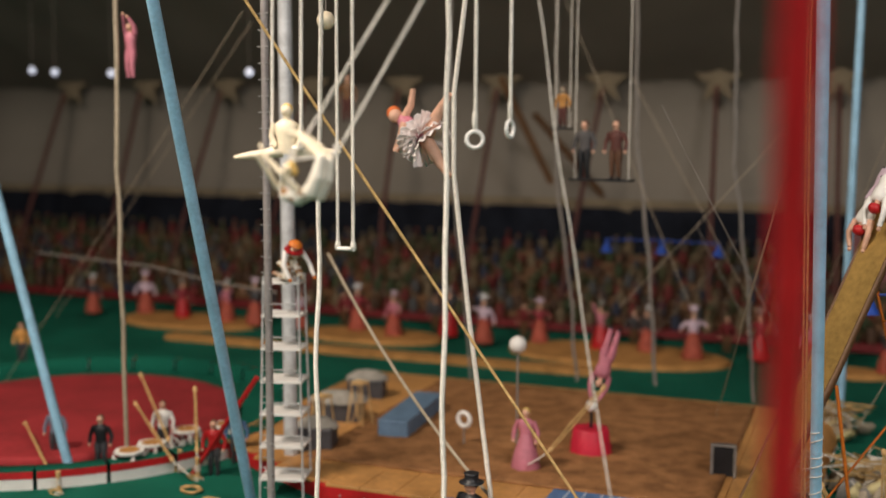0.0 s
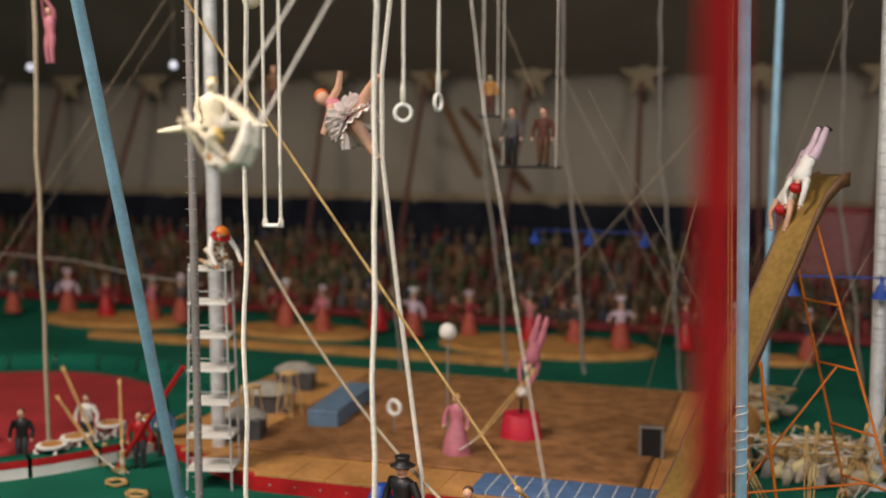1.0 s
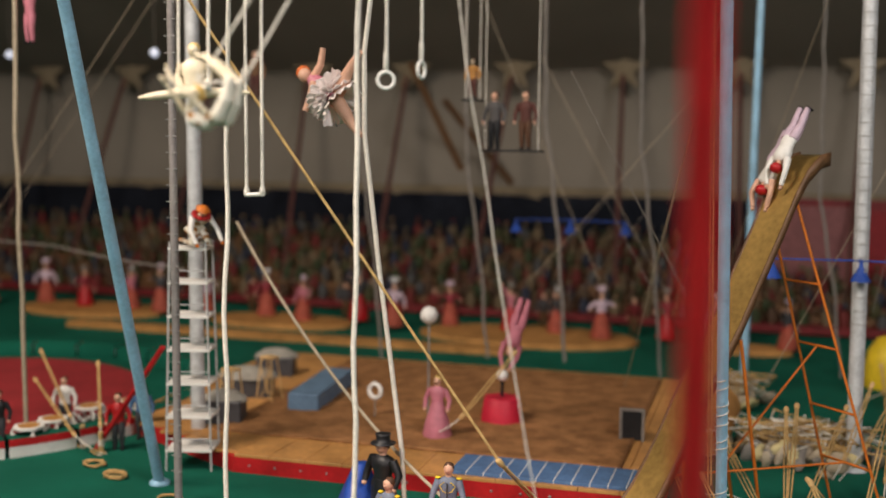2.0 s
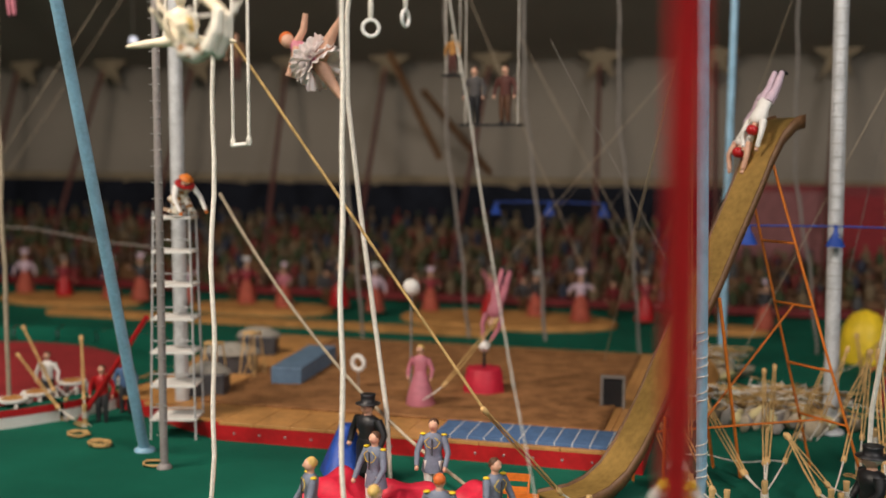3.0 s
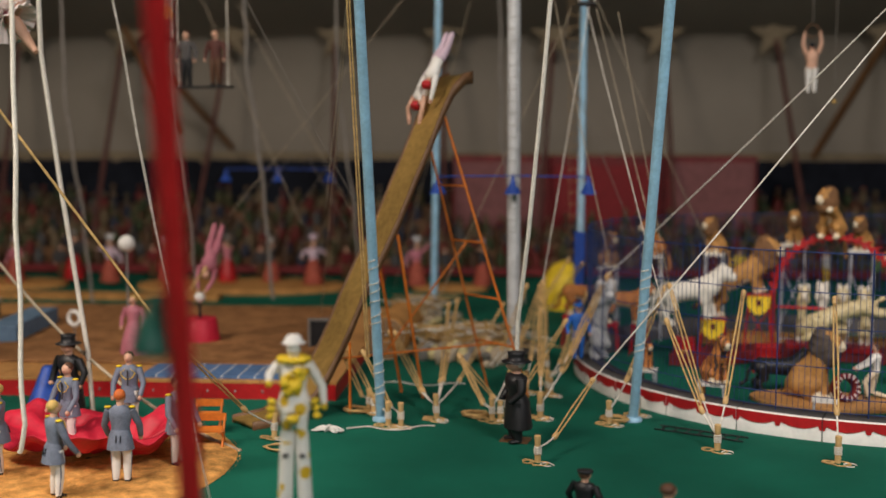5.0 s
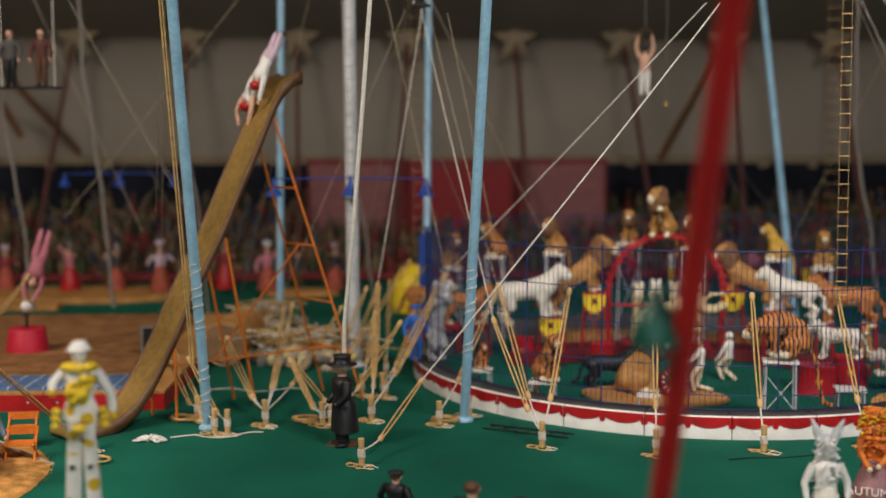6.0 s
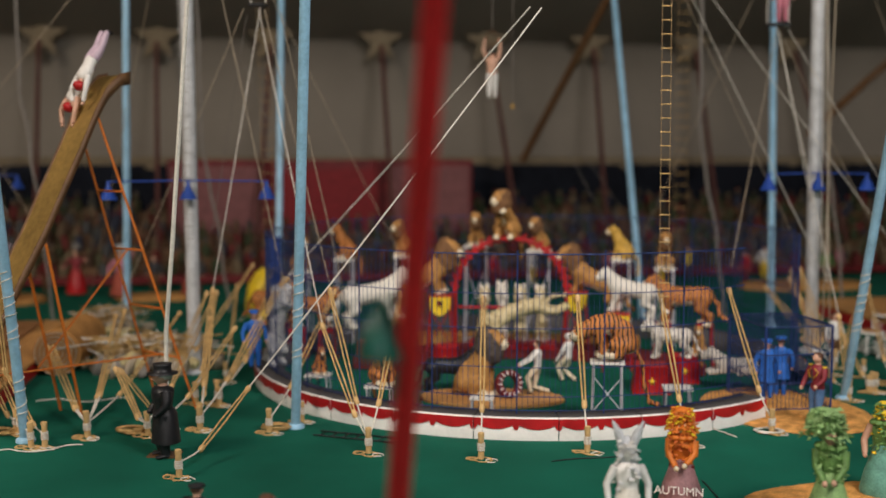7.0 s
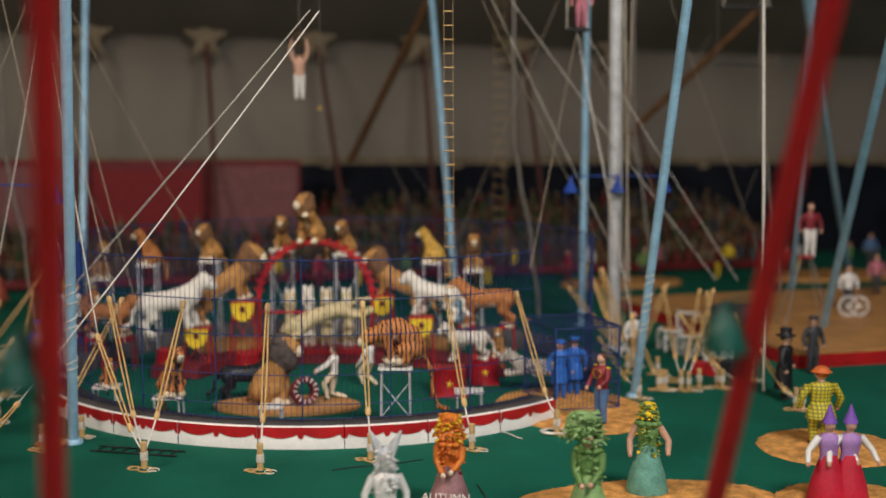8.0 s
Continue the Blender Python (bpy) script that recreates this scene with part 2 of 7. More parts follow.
        if thick:
            rim = [base + j for j in range(n)] + [base + i * n + n - 1 for i in range(1, len(rows))]
            rim += [base + (len(rows) - 1) * n + j for j in range(n - 2, -1, -1)] + [base + i * n for i in range(len(rows) - 2, 0, -1)]
            for a, b in zip(rim, rim[1:] + rim[:1]):
                self.f.append((b, a, a + count, b + count))
                self.s.append(k)
        return self

    def mesh(self, name, smooth=True):
        me = bpy.data.meshes.new(name)
        me.from_pydata([tuple(p) for p in self.v], [], self.f)
        for m in self.mats:
            me.materials.append(m)
        me.polygons.foreach_set("material_index", self.s)
        me.polygons.foreach_set("use_smooth", [smooth and len(f) == 4 and i not in self.flat for i, f in enumerate(self.f)])
        me.update()
        return me


def thing(name, label, category, m=None, build=None, group="", kind="", smooth=True):
    ob = new(name, build.mesh(name, smooth) if build else None)
    if m is not None:
        ob.matrix_world = m
    return tagged(ob, label, category, group, kind)


def part(name, build, parent, label="", smooth=True, m=None):
    ob = new(name, build.mesh(name, smooth))
    ob.parent = parent
    if m is not None:
        ob.matrix_basis = m
    if label:
        ob["label"] = label
    return ob


TENT = radians(14.5)


def tent(u, v, z=0.0):
    """From the tent's own axes, along and away from the front side, to the world."""
    return Vector((u * math.cos(TENT) - v * math.sin(TENT), u * math.sin(TENT) + v * math.cos(TENT), z))


def tent_pose(u, v, z=0.0, rz=0.0):
    p = tent(u, v, z)
    return pose(p.x, p.y, p.z, 0, 0, 14.5 + rz)


def sag(a, b, drop, n=12):
    a, b = Vector(a), Vector(b)
    return [a.lerp(b, i / n) - Vector((0, 0, drop * 4 * (i / n) * (1 - i / n))) for i in range(n + 1)]


# ---- setting ----
g = Build()
g.sheet([[(x, y, 0) for x in (-9, -4, -2, 0, 2, 4, 9)] for y in (-6, -3, -1, 0, 1, 2, 6)], FELT)
thing("ground", "flat dark green felt covering the model's floor", "ground", build=g, kind="structure", smooth=False)
hall = Build()
for c, s in (((0, -5.9, 1.6), (18, 0.1, 3.4)), ((0, 5.9, 1.6), (18, 0.1, 3.4)), ((-8.9, 0, 1.6), (0.1, 11.7, 3.4)), ((8.9, 0, 1.6), (0.1, 11.7, 3.4))):
    hall.box(c, s, CHARCOAL)
thing("wall_hall", "dark plain walls of the museum hall", "wall", build=hall, kind="structure", smooth=False)
thing("ceiling", "dark plain ceiling of the museum hall", "ceiling", build=Build().box((0, 0, 3.35), (18, 12, 0.1), CHARCOAL), kind="structure")

wall = Build()
rows = []
for z, v in ((0.375, 2.2), (0.38, 2.23), (0.6, 2.24), (0.80, 2.25), (0.815, 2.2), (0.95, 1.95), (1.3, 1.1), (1.55, 0.3)):
    rows.append([tent(-5.5 + i * 0.1, v + 0.012 * math.sin(i * 1.7), z + (0.006 * math.sin(i * 2.1) if z < 0.4 else 0)) for i in range(96)])
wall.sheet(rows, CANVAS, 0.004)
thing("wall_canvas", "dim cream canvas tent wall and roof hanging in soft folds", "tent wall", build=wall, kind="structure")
back = Build()
back.sheet([[tent(-5.5 + i * 0.1, 2.185 + 0.006 * math.sin(i * 2.9), z) for i in range(96)] for z in (0, 0.2, 0.362)], NAVY)
thing("backdrop", "dark navy cloth behind the seats", "backdrop", build=back, kind="structure")

# ---- poles ----
def pole(name, label, a, b, r, m, top=1.15, seg=14, wraps=()):
    """A straight pole through two points, run on to the height top; wraps: heights of rope lashings."""
    a, b = Vector(a), Vector(b)
    end = a + (b - a) * (top / b.z)
    ob = thing(name, label, "pole", pose(a.x, a.y, 0))
    bd = Build()
    bd.tube([(0, 0, 0), (end - a) * 0.33, (end - a) * 0.66, end - a], [r, r, r * 0.96, r * 0.9], m, seg)
    part("shaft", bd, ob)
    part("base_plate", Build().lathe([(r * 1.9, 0), (r * 1.9, 0.004), (r * 1.4, 0.007)], (0, 0, 0), m), ob)
    for z0, z1 in wraps:
        w, n = Build(), int((z1 - z0) / 0.004) * 2
        d = (b - a) / b.z
        path = [d * (z0 + (z1 - z0) * (i + 2.2 * math.sin(i * 0.37) * math.sin(i * 0.11)) / n) + Vector((math.cos(i * 0.8), math.sin(i * 0.8), 0)) * r * 1.1 for i in range(n + 1)]
        w.tube(path, 0.0009, ROPE, 5)
        part("lashing", w, ob, "cream cord lashed round the pole")
    return ob


pole("quarter_pole", "light blue painted tent pole lashed with cream cord", (-0.5, -0.31, 0), (-0.461, -0.496, 0.7), 0.0072, BLUE, wraps=((0.03, 0.1), (0.14, 0.25)))
pole("quarter_pole", "light blue painted tent pole lashed with cream cord", (-0.142, -0.192, 0), (-0.068, -0.399, 0.7), 0.0072, BLUE, wraps=((0.1, 0.14), (0.16, 0.24)))
pole("quarter_pole", "light blue painted tent pole lashed with cream cord", (0.712, 0.089, 0), (0.733, -0.178, 0.7), 0.0072, BLUE, wraps=((0.11, 0.22),))
pole("quarter_pole", "light blue painted tent pole set at a slant", (-1.336, -0.499, 0), (-1.234, -0.749, 0.7), 0.0085, BLUE)
for a, b in (((-0.737, 0.631, 0), (-0.75, 0.70, 0.7)), ((-0.393, 0.663, 0), (-0.433, 0.878, 0.7)), ((0.439, 0.79, 0), (0.388, 1.165, 0.7)), ((0.735, 0.85, 0), (0.79, 1.2, 0.7))):
    pole("quarter_pole", "slender light blue tent pole behind the rings", a, b, 0.0085, BLUE)
pole("centre_mast", "tall silver painted centre mast", (-0.426, 0.19, 0), (-0.437, 0.215, 0.7), 0.0125, SILVER, 1.4)
pole("centre_mast", "tall silver painted centre mast", (0.756, 0.53, 0), (0.742, 0.49, 0.7), 0.0135, SILVER, 1.4)
rig = pole("centre_mast", "slender grey mast with climbing pegs beside the clown's tower", (-1.242, -0.553, 0), (-1.239, -0.560, 0.584), 0.0058, GREY_MAST, 1.4)
for i in range(46):
    z = 0.05 + i * 0.0235
    q = Vector((0.0051, -0.0120, 1)) * z
    part("peg", Build().tube([q + Vector((-0.011, -0.003, 0)), q + Vector((0.011, -0.003, 0))], 0.0009, STEEL, 5), rig)
pole("centre_mast", "tall pale silver mast behind the clown's tower", (-1.443, -0.300, 0), (-1.449, -0.300, 0.622), 0.0125, SILVER, 1.4)


def red_pole(a, b):
    ob = pole("red_pole", "red painted seat pole with a green lamp", a, b, 0.0068, POLE_PAINT)
    d = (Vector(b) - Vector(a)) / b[2]
    p = d * 0.308 + Vector((-0.016, 0.004, 0))
    part("lamp_shade", Build().lathe([(0.0135, -0.013), (0.0135, -0.008), (0.009, 0.007), (0.005, 0.011), (0.004, 0.017)], p, TEAL), ob, "green cone lamp shade")
    part("lamp_arm", Build().tube([p + Vector((0, 0, 0.016)), p + Vector((0.008, -0.002, 0.02)), d * 0.328], 0.0015, TEAL, 6), ob)


red_pole((-0.242, -1.245, 0), (-0.203, -1.371, 0.7))
red_pole((0.131, -1.082, 0), (0.211, -1.294, 0.7))
red_pole((0.520, -0.985, 0.000), (0.592, -1.200, 0.700))

# ---- the wide stage ----
def plank_stage(m, cut):
    """A low stage; cut: how far its near corner at -x is cut back."""
    ob = thing("stage", "low wooden stage with red sides and honey planks", "stage", m)
    def near(x):
        return -0.415 + max(0.0, -0.19 - x) * cut
    bd = Build()
    xs = (-0.5, -0.35, -0.19, 0.0, 0.25, 0.5)
    bd.sheet([[(x, near(x), 0.0255) for x in xs], [(x, 0.415, 0.0255) for x in xs]], RED, 0.0255)
    part("body", bd, ob, "red painted stage side", False)
    for i in range(16):
        x = -0.47 + i * 0.0627
        y0 = near(x)
        part("plank", Build().box((x, (y0 + 0.415) / 2, 0.0285), (0.0615, 0.415 - y0, 0.005), WOOD), ob)
    for i in range(15):
        x = -0.16 + i * 0.045
        part("bolt", Build().ball((x, -0.4155, 0.013), (0.0022, 0.001, 0.0022), STEEL, 6, 4), ob, "small steel bolt head")
    return ob


stage = plank_stage(tent_pose(-1.15, 0.36, 0), 0.55)
fibre = Build()
rnd = random.Random(17)
grid = [[(-0.29 + i * 0.0135, -0.3 + j * 0.014, 0.0345 + rnd.uniform(-0.0009, 0.0009)) for i in range(54)] for j in range(50)]
fibre.sheet(grid, MATTING, 0.003)
thing("fibre_mat", "rough brown fibre matting covering the wooden stage", "mat", stage.matrix_world.copy(), fibre)
mat = thing("blue_mat", "ribbed blue mat on the stage's front edge", "mat", tent_pose(-0.82, -0.02, 0.0315))
for i in range(11):
    part("slat", Build().box((-0.141 + i * 0.0272, 0.02, 0.0025), (0.0258, 0.095, 0.005), DENIM), mat)
    part("seam", Build().box((-0.1274 + i * 0.0272, 0.02, 0.0028), (0.0013, 0.095, 0.0052), WHITE), mat, "thin white seam")

# ---- big cat ring ----
RING = Vector((0.185, 0.27, 0))
ring_curb = thing("ring_curb", "round ring curb, grey top, red scallops over white", "ring curb", pose(*RING))
def arc(a, r, z):
    return Vector((math.cos(a) * r, math.sin(a) * r, z))
SEGS = 26
for i in range(SEGS):
    a0, a1 = radians(360 * i / SEGS + 0.08), radians(360 * (i + 1) / SEGS - 0.08)
    if 322 < 360 * (i + 0.5) / SEGS < 344:
        continue
    body, n = Build(), 8
    aa = [a0 + (a1 - a0) * j / n for j in range(n + 1)]
    body.sheet([[arc(a, 0.5, 0) for a in aa], [arc(a, 0.5, 0.03) for a in aa], [arc(a, 0.497, 0.033) for a in aa]], WHITE)
    body.sheet([[arc(a, 0.497, 0.033) for a in aa], [arc(a, 0.455, 0.033) for a in aa], [arc(a, 0.455, 0) for a in aa]], GREY)
    block = part("curb_block", body, ring_curb)
    sc, n = Build(), 48
    aa = [a0 + (a1 - a0) * j / n for j in range(n + 1)]
    low = [0.0255 - 0.0095 * abs(math.sin(2 * math.pi * j / n)) ** 0.7 if abs(math.sin(2 * math.pi * j / n)) > 0.2 else 0.0155 for j in range(n + 1)]
    sc.sheet([[arc(a, 0.5012, z) for a, z in zip(aa, low)], [arc(a, 0.5012, 0.0315) for a in aa]], RED)
    part("scallop", sc, block, "red painted scalloped border")

cage = thing("cat_cage", "tall round cage of thin dark blue bars", "cage", pose(*RING))
for i in range(24):
    mid = 360 * (i + 0.5) / 24
    if 322 < mid < 344:
        continue
    p, n = Build(), 16
    a0, a1 = radians(360 * i / 24), radians(360 * (i + 1) / 24)
    for z, r in ((0.038, 0.0011), (0.058, 0.0012), (0.1, 0.0012), (0.156, 0.0012), (0.206, 0.0012), (0.262, 0.0016)):
        p.tube([arc(a0 + (a1 - a0) * j / 4, 0.478, z) for j in range(5)], r * 0.65, CAGE_BLUE, 5)
    for j in range(1, n):
        a = a0 + (a1 - a0) * j / n
        p.tube([arc(a, 0.478, 0.034), arc(a, 0.478, 0.262)], 0.00036, CAGE_BLUE, 4)
    panel = part("cage_panel", p, cage)
    part("post", Build().tube([arc(a0, 0.478, 0.033), arc(a0, 0.478, 0.268)], 0.0011, CAGE_BLUE, 6), panel)


# ---- figurines and animals ----
def doll(label, at, rz=0, h=0.107, top=UNIFORM, legs=WHITE, skin=SKIN, hair=HAIR_BROWN, hat="", hat_mat=BLACK, grips=None, feet=None,
         coat=0.0, skirt=None, shoes=BLACK, name="figurine", group="", turn=(0, 0), glove_mat=None, sleeves=None, collar=None, knees=None, bulk=1.15, braid=None, stripe=None):
    """A painted figurine, facing -y before its turn. grips and feet: places in body heights, left then right."""
    b = Build()
    grips = grips or ((-0.17, -0.05, 0.46), (0.17, -0.05, 0.46))
    feet = feet or ((-0.055, 0, 0.02), (0.055, 0, 0.02))
    for k in (0, 1):
        s = -1 if k == 0 else 1
        hip, foot = Vector((s * 0.05, 0, 0.5)), Vector(feet[k])
        knee = Vector(knees[k]) if knees else hip.lerp(foot, 0.5) + Vector((0, -0.02, 0))
        b.tube([hip, hip.lerp(knee, 0.5), knee, knee.lerp(foot, 0.4), foot], [0.062, 0.058, 0.044, 0.043, 0.03], legs, 8)
        d = Vector((s * 0.01, -0.07, -0.01)) if abs(foot.z) < 0.1 else (foot - knee).normalized() * 0.06
        b.tube([foot + Vector((0, 0.015, 0)), foot + d * 0.5, foot + d], [0.03, 0.03, 0.018], shoes, 8, 0.8)
        sh, hand = Vector((s * 0.105, 0, 0.79)), Vector(grips[k])
        elbow = sh.lerp(hand, 0.5) + Vector((s * 0.04, 0.03, -0.01))
        b.tube([sh, sh.lerp(elbow, 0.6), elbow, elbow.lerp(hand, 0.85)], [0.042, 0.038, 0.032, 0.027], sleeves or top, 8)
        b.ball(hand, (0.024, 0.026, 0.034), glove_mat or skin, 8, 5)
    b.tube([(0, 0, 0.47), (0, 0, 0.52), (0, 0, 0.6), (0, -0.005, 0.7), (0, 0, 0.79), (0, 0, 0.835)], [0.085, 0.098, 0.088, 0.11, 0.112, 0.05], top, 12, 0.68)
    if braid:
        for sx in (-1, 1):
            b.tube([(sx * 0.03, -0.078, 0.79), (sx * 0.085, -0.074, 0.74), (sx * 0.05, -0.082, 0.68), (sx * 0.012, -0.082, 0.66)], 0.0042, braid, 5)
            b.ball((sx * 0.115, 0, 0.815), (0.036, 0.034, 0.014), braid, 8, 4)
            b.tube([(sx * 0.02, 0.088, 0.52), (sx * 0.02, 0.105, 0.45)], 0.007, BLACK, 5)
        b.tube([(0, -0.088, 0.58), (0, -0.09, 0.78)], 0.008, CHARCOAL, 5)
    if stripe:
        for k in (0, 1):
            sx = -1 if k == 0 else 1
            f = Vector(feet[k])
            b.tube([(sx * 0.108, 0, 0.48), (f.x + sx * 0.04, -0.015, 0.26), (f.x + sx * 0.03, 0, 0.04)], 0.007, stripe, 5)
    if coat:
        b.tube([(0, 0, 0.56), (0, 0.01, 0.5), (0, 0.015, 0.5 - coat)], [0.094, 0.112, 0.135], top, 12, 0.75)
    if skirt:
        b.lathe([(0.2, 0.02), (0.205, 0.05), (0.17, 0.25), (0.1, 0.5), (0.075, 0.58)], (0, 0, 0), skirt, 14)
    b.tube([(0, 0, 0.82), (0, -0.005, 0.88)], [0.036, 0.034], skin, 8)
    b.ball((0, -0.01, 0.925), (0.054, 0.06, 0.07), skin, 10, 8)
    b.ball((0, -0.068, 0.92), (0.01, 0.013, 0.014), skin, 6, 4)
    b.ball((0, 0.006, 0.945), (0.058, 0.06, 0.064), hair, 10, 6)
    if collar:
        for i in range(9):
            a = i * 0.7
            b.ball((0.09 * math.cos(a), 0.07 * math.sin(a) - 0.01, 0.83), (0.045, 0.045, 0.035), collar, 6, 4)
    if hat == "top":
        b.lathe([(0.105, 0.97), (0.108, 0.98), (0.062, 0.985), (0.06, 1.06), (0.066, 1.09), (0.05, 1.095)], (0, 0, 0), hat_mat, 14)
    elif hat == "round":
        b.lathe([(0.09, 0.965), (0.07, 0.98), (0.064, 1.01), (0.04, 1.035), (0.01, 1.042)], (0, 0, 0), hat_mat, 12)
    elif hat == "cone":
        b.lathe([(0.075, 0.955), (0.06, 1.0), (0.03, 1.09), (0.006, 1.17)], (0, 0, 0), hat_mat, 12)
    elif hat == "cap":
        b.lathe([(0.062, 0.955), (0.075, 0.985), (0.08, 1.0), (0.06, 1.01)], (0, 0, 0), hat_mat, 12)
        b.box((0, -0.07, 0.957), (0.08, 0.05, 0.01), hat_mat)
    elif hat == "plume":
        for i in range(7):
            a = (i - 3) * 0.35
            b.tube([(0, 0, 0.98), (0.05 * math.sin(a), 0.01, 1.06), (0.12 * math.sin(a), 0.02, 1.06 + 0.09 * math.cos(a))], [0.012, 0.022, 0.01], hat_mat, 6)
    elif hat == "helmet":
        b.ball((0, 0, 0.94), 0.072, hat_mat, 12, 8)
    b.v = [Vector((p.x * bulk, p.y * bulk, p.z)) * h for p in b.v]
    return thing(name, label, "figurine", pose(at[0], at[1], at[2], turn[0], turn[1], rz), b, group)


def cone_field(p, prims, soft):
    """Blended distance from tapered rods (a, b, ra, rb, tone), and the nearest rod of each point."""
    ds = np.empty((len(prims), len(p)))
    for i, (a, b, ra, rb, _) in enumerate(prims):
        a, ab = np.array(a, float), np.array(b, float) - np.array(a, float)
        h = np.clip((p - a) @ ab / max(ab @ ab, 1e-9), 0, 1)
        ds[i] = np.linalg.norm(p - a - h[:, None] * ab, axis=1) - (ra + (rb - ra) * h)
    low = ds.min(axis=0)
    return low - soft * np.log(np.exp((low - ds) / soft).sum(axis=0)), ds.argmin(axis=0)


def sculpt(prims, step=0.026, soft=0.022, shaggy=(), shag=0.02):
    """One smooth skin over the rods: points, quads, the rod under each quad and each quad's upward tilt."""
    lo = np.min([np.minimum(q[0], q[1]) - max(q[2], q[3]) for q in prims], axis=0) - 2.5 * step
    hi = np.max([np.maximum(q[0], q[1]) + max(q[2], q[3]) for q in prims], axis=0) + 2.5 * step
    n = np.ceil((hi - lo) / step).astype(int) + 1
    gx, gy, gz = np.meshgrid(*(lo[i] + step * np.arange(n[i]) for i in range(3)), indexing="ij")
    inside = (cone_field(np.stack([gx.ravel(), gy.ravel(), gz.ravel()], 1), prims, soft)[0] < 0).reshape(n)
    c = sum(inside[i:n[0] - 1 + i, j:n[1] - 1 + j, k:n[2] - 1 + k].astype(int) for i in (0, 1) for j in (0, 1) for k in (0, 1))
    cells = np.argwhere((c > 0) & (c < 8))
    index = -np.ones(c.shape, int)
    index[tuple(cells.T)] = np.arange(len(cells))
    p = lo + (cells + 0.5) * step
    for _ in range(3):
        f, near = cone_field(p, prims, soft)
        e = step * 0.1
        g = np.stack([(cone_field(p + e * np.eye(3)[i], prims, soft)[0] - f) / e for i in range(3)], 1)
        p = p - 0.9 * g * (f / np.maximum((g * g).sum(1), 0.2))[:, None]
    nrm = g / np.maximum(np.linalg.norm(g, axis=1), 1e-6)[:, None]
    for i in np.flatnonzero(np.isin(near, list(shaggy))):
        p[i] += nrm[i] * shag * (noise.noise(Vector(p[i]) * 17) + 0.7 * noise.noise(Vector(p[i]) * 37))
    quads, under = [], []
    for ax in range(3):
        u, v = (ax + 1) % 3, (ax + 2) % 3
        a = np.take(inside, range(n[ax] - 1), ax)
        b = np.take(inside, range(1, n[ax]), ax)
        for q in np.argwhere(a != b):
            if q[u] == 0 or q[v] == 0 or q[u] >= n[u] - 1 or q[v] >= n[v] - 1:
                continue
            ring = []
            for du, dv in ((1, 1), (0, 1), (0, 0), (1, 0)):
                w = q.copy()
                w[u] -= du
                w[v] -= dv
                ring.append(int(index[tuple(w)]))
            if min(ring) < 0:
                continue
            quads.append(tuple(ring if a[tuple(q)] else ring[::-1]))
            under.append(int(near[ring[0]]))
    return p, quads, under, nrm


BEASTS = {}


def beast(label, at, rz, size, coat, way="stand", mane=None, belly=None, name="toy_animal", category="animal figure", group="", rise=0.0, gaze=0.0, tilt=0.0, paw=False):
    """A big cat facing +x before its turn; size: its length in metres. rise: how high the forefeet stand, in body lengths; gaze: degrees by which the head turns."""
    key = (way, size, coat.name, mane.name if mane else "", belly.name if belly else "", rise, gaze, paw)
    if key not in BEASTS:
        bd = beast_build(way, coat, mane, belly or coat, rise, gaze, paw)
        slim = 0.66 if way == "rear" and coat is not GLASSY else 1.0
        bd.v = [Vector((q.x * slim, q.y * slim, q.z)) * size for q in bd.v]
        BEASTS[key] = bd.mesh(name)
    ob = new(name, BEASTS[key])
    ob.matrix_world = pose(at[0], at[1], at[2], 0, tilt, rz)
    return tagged(ob, label, category, group)


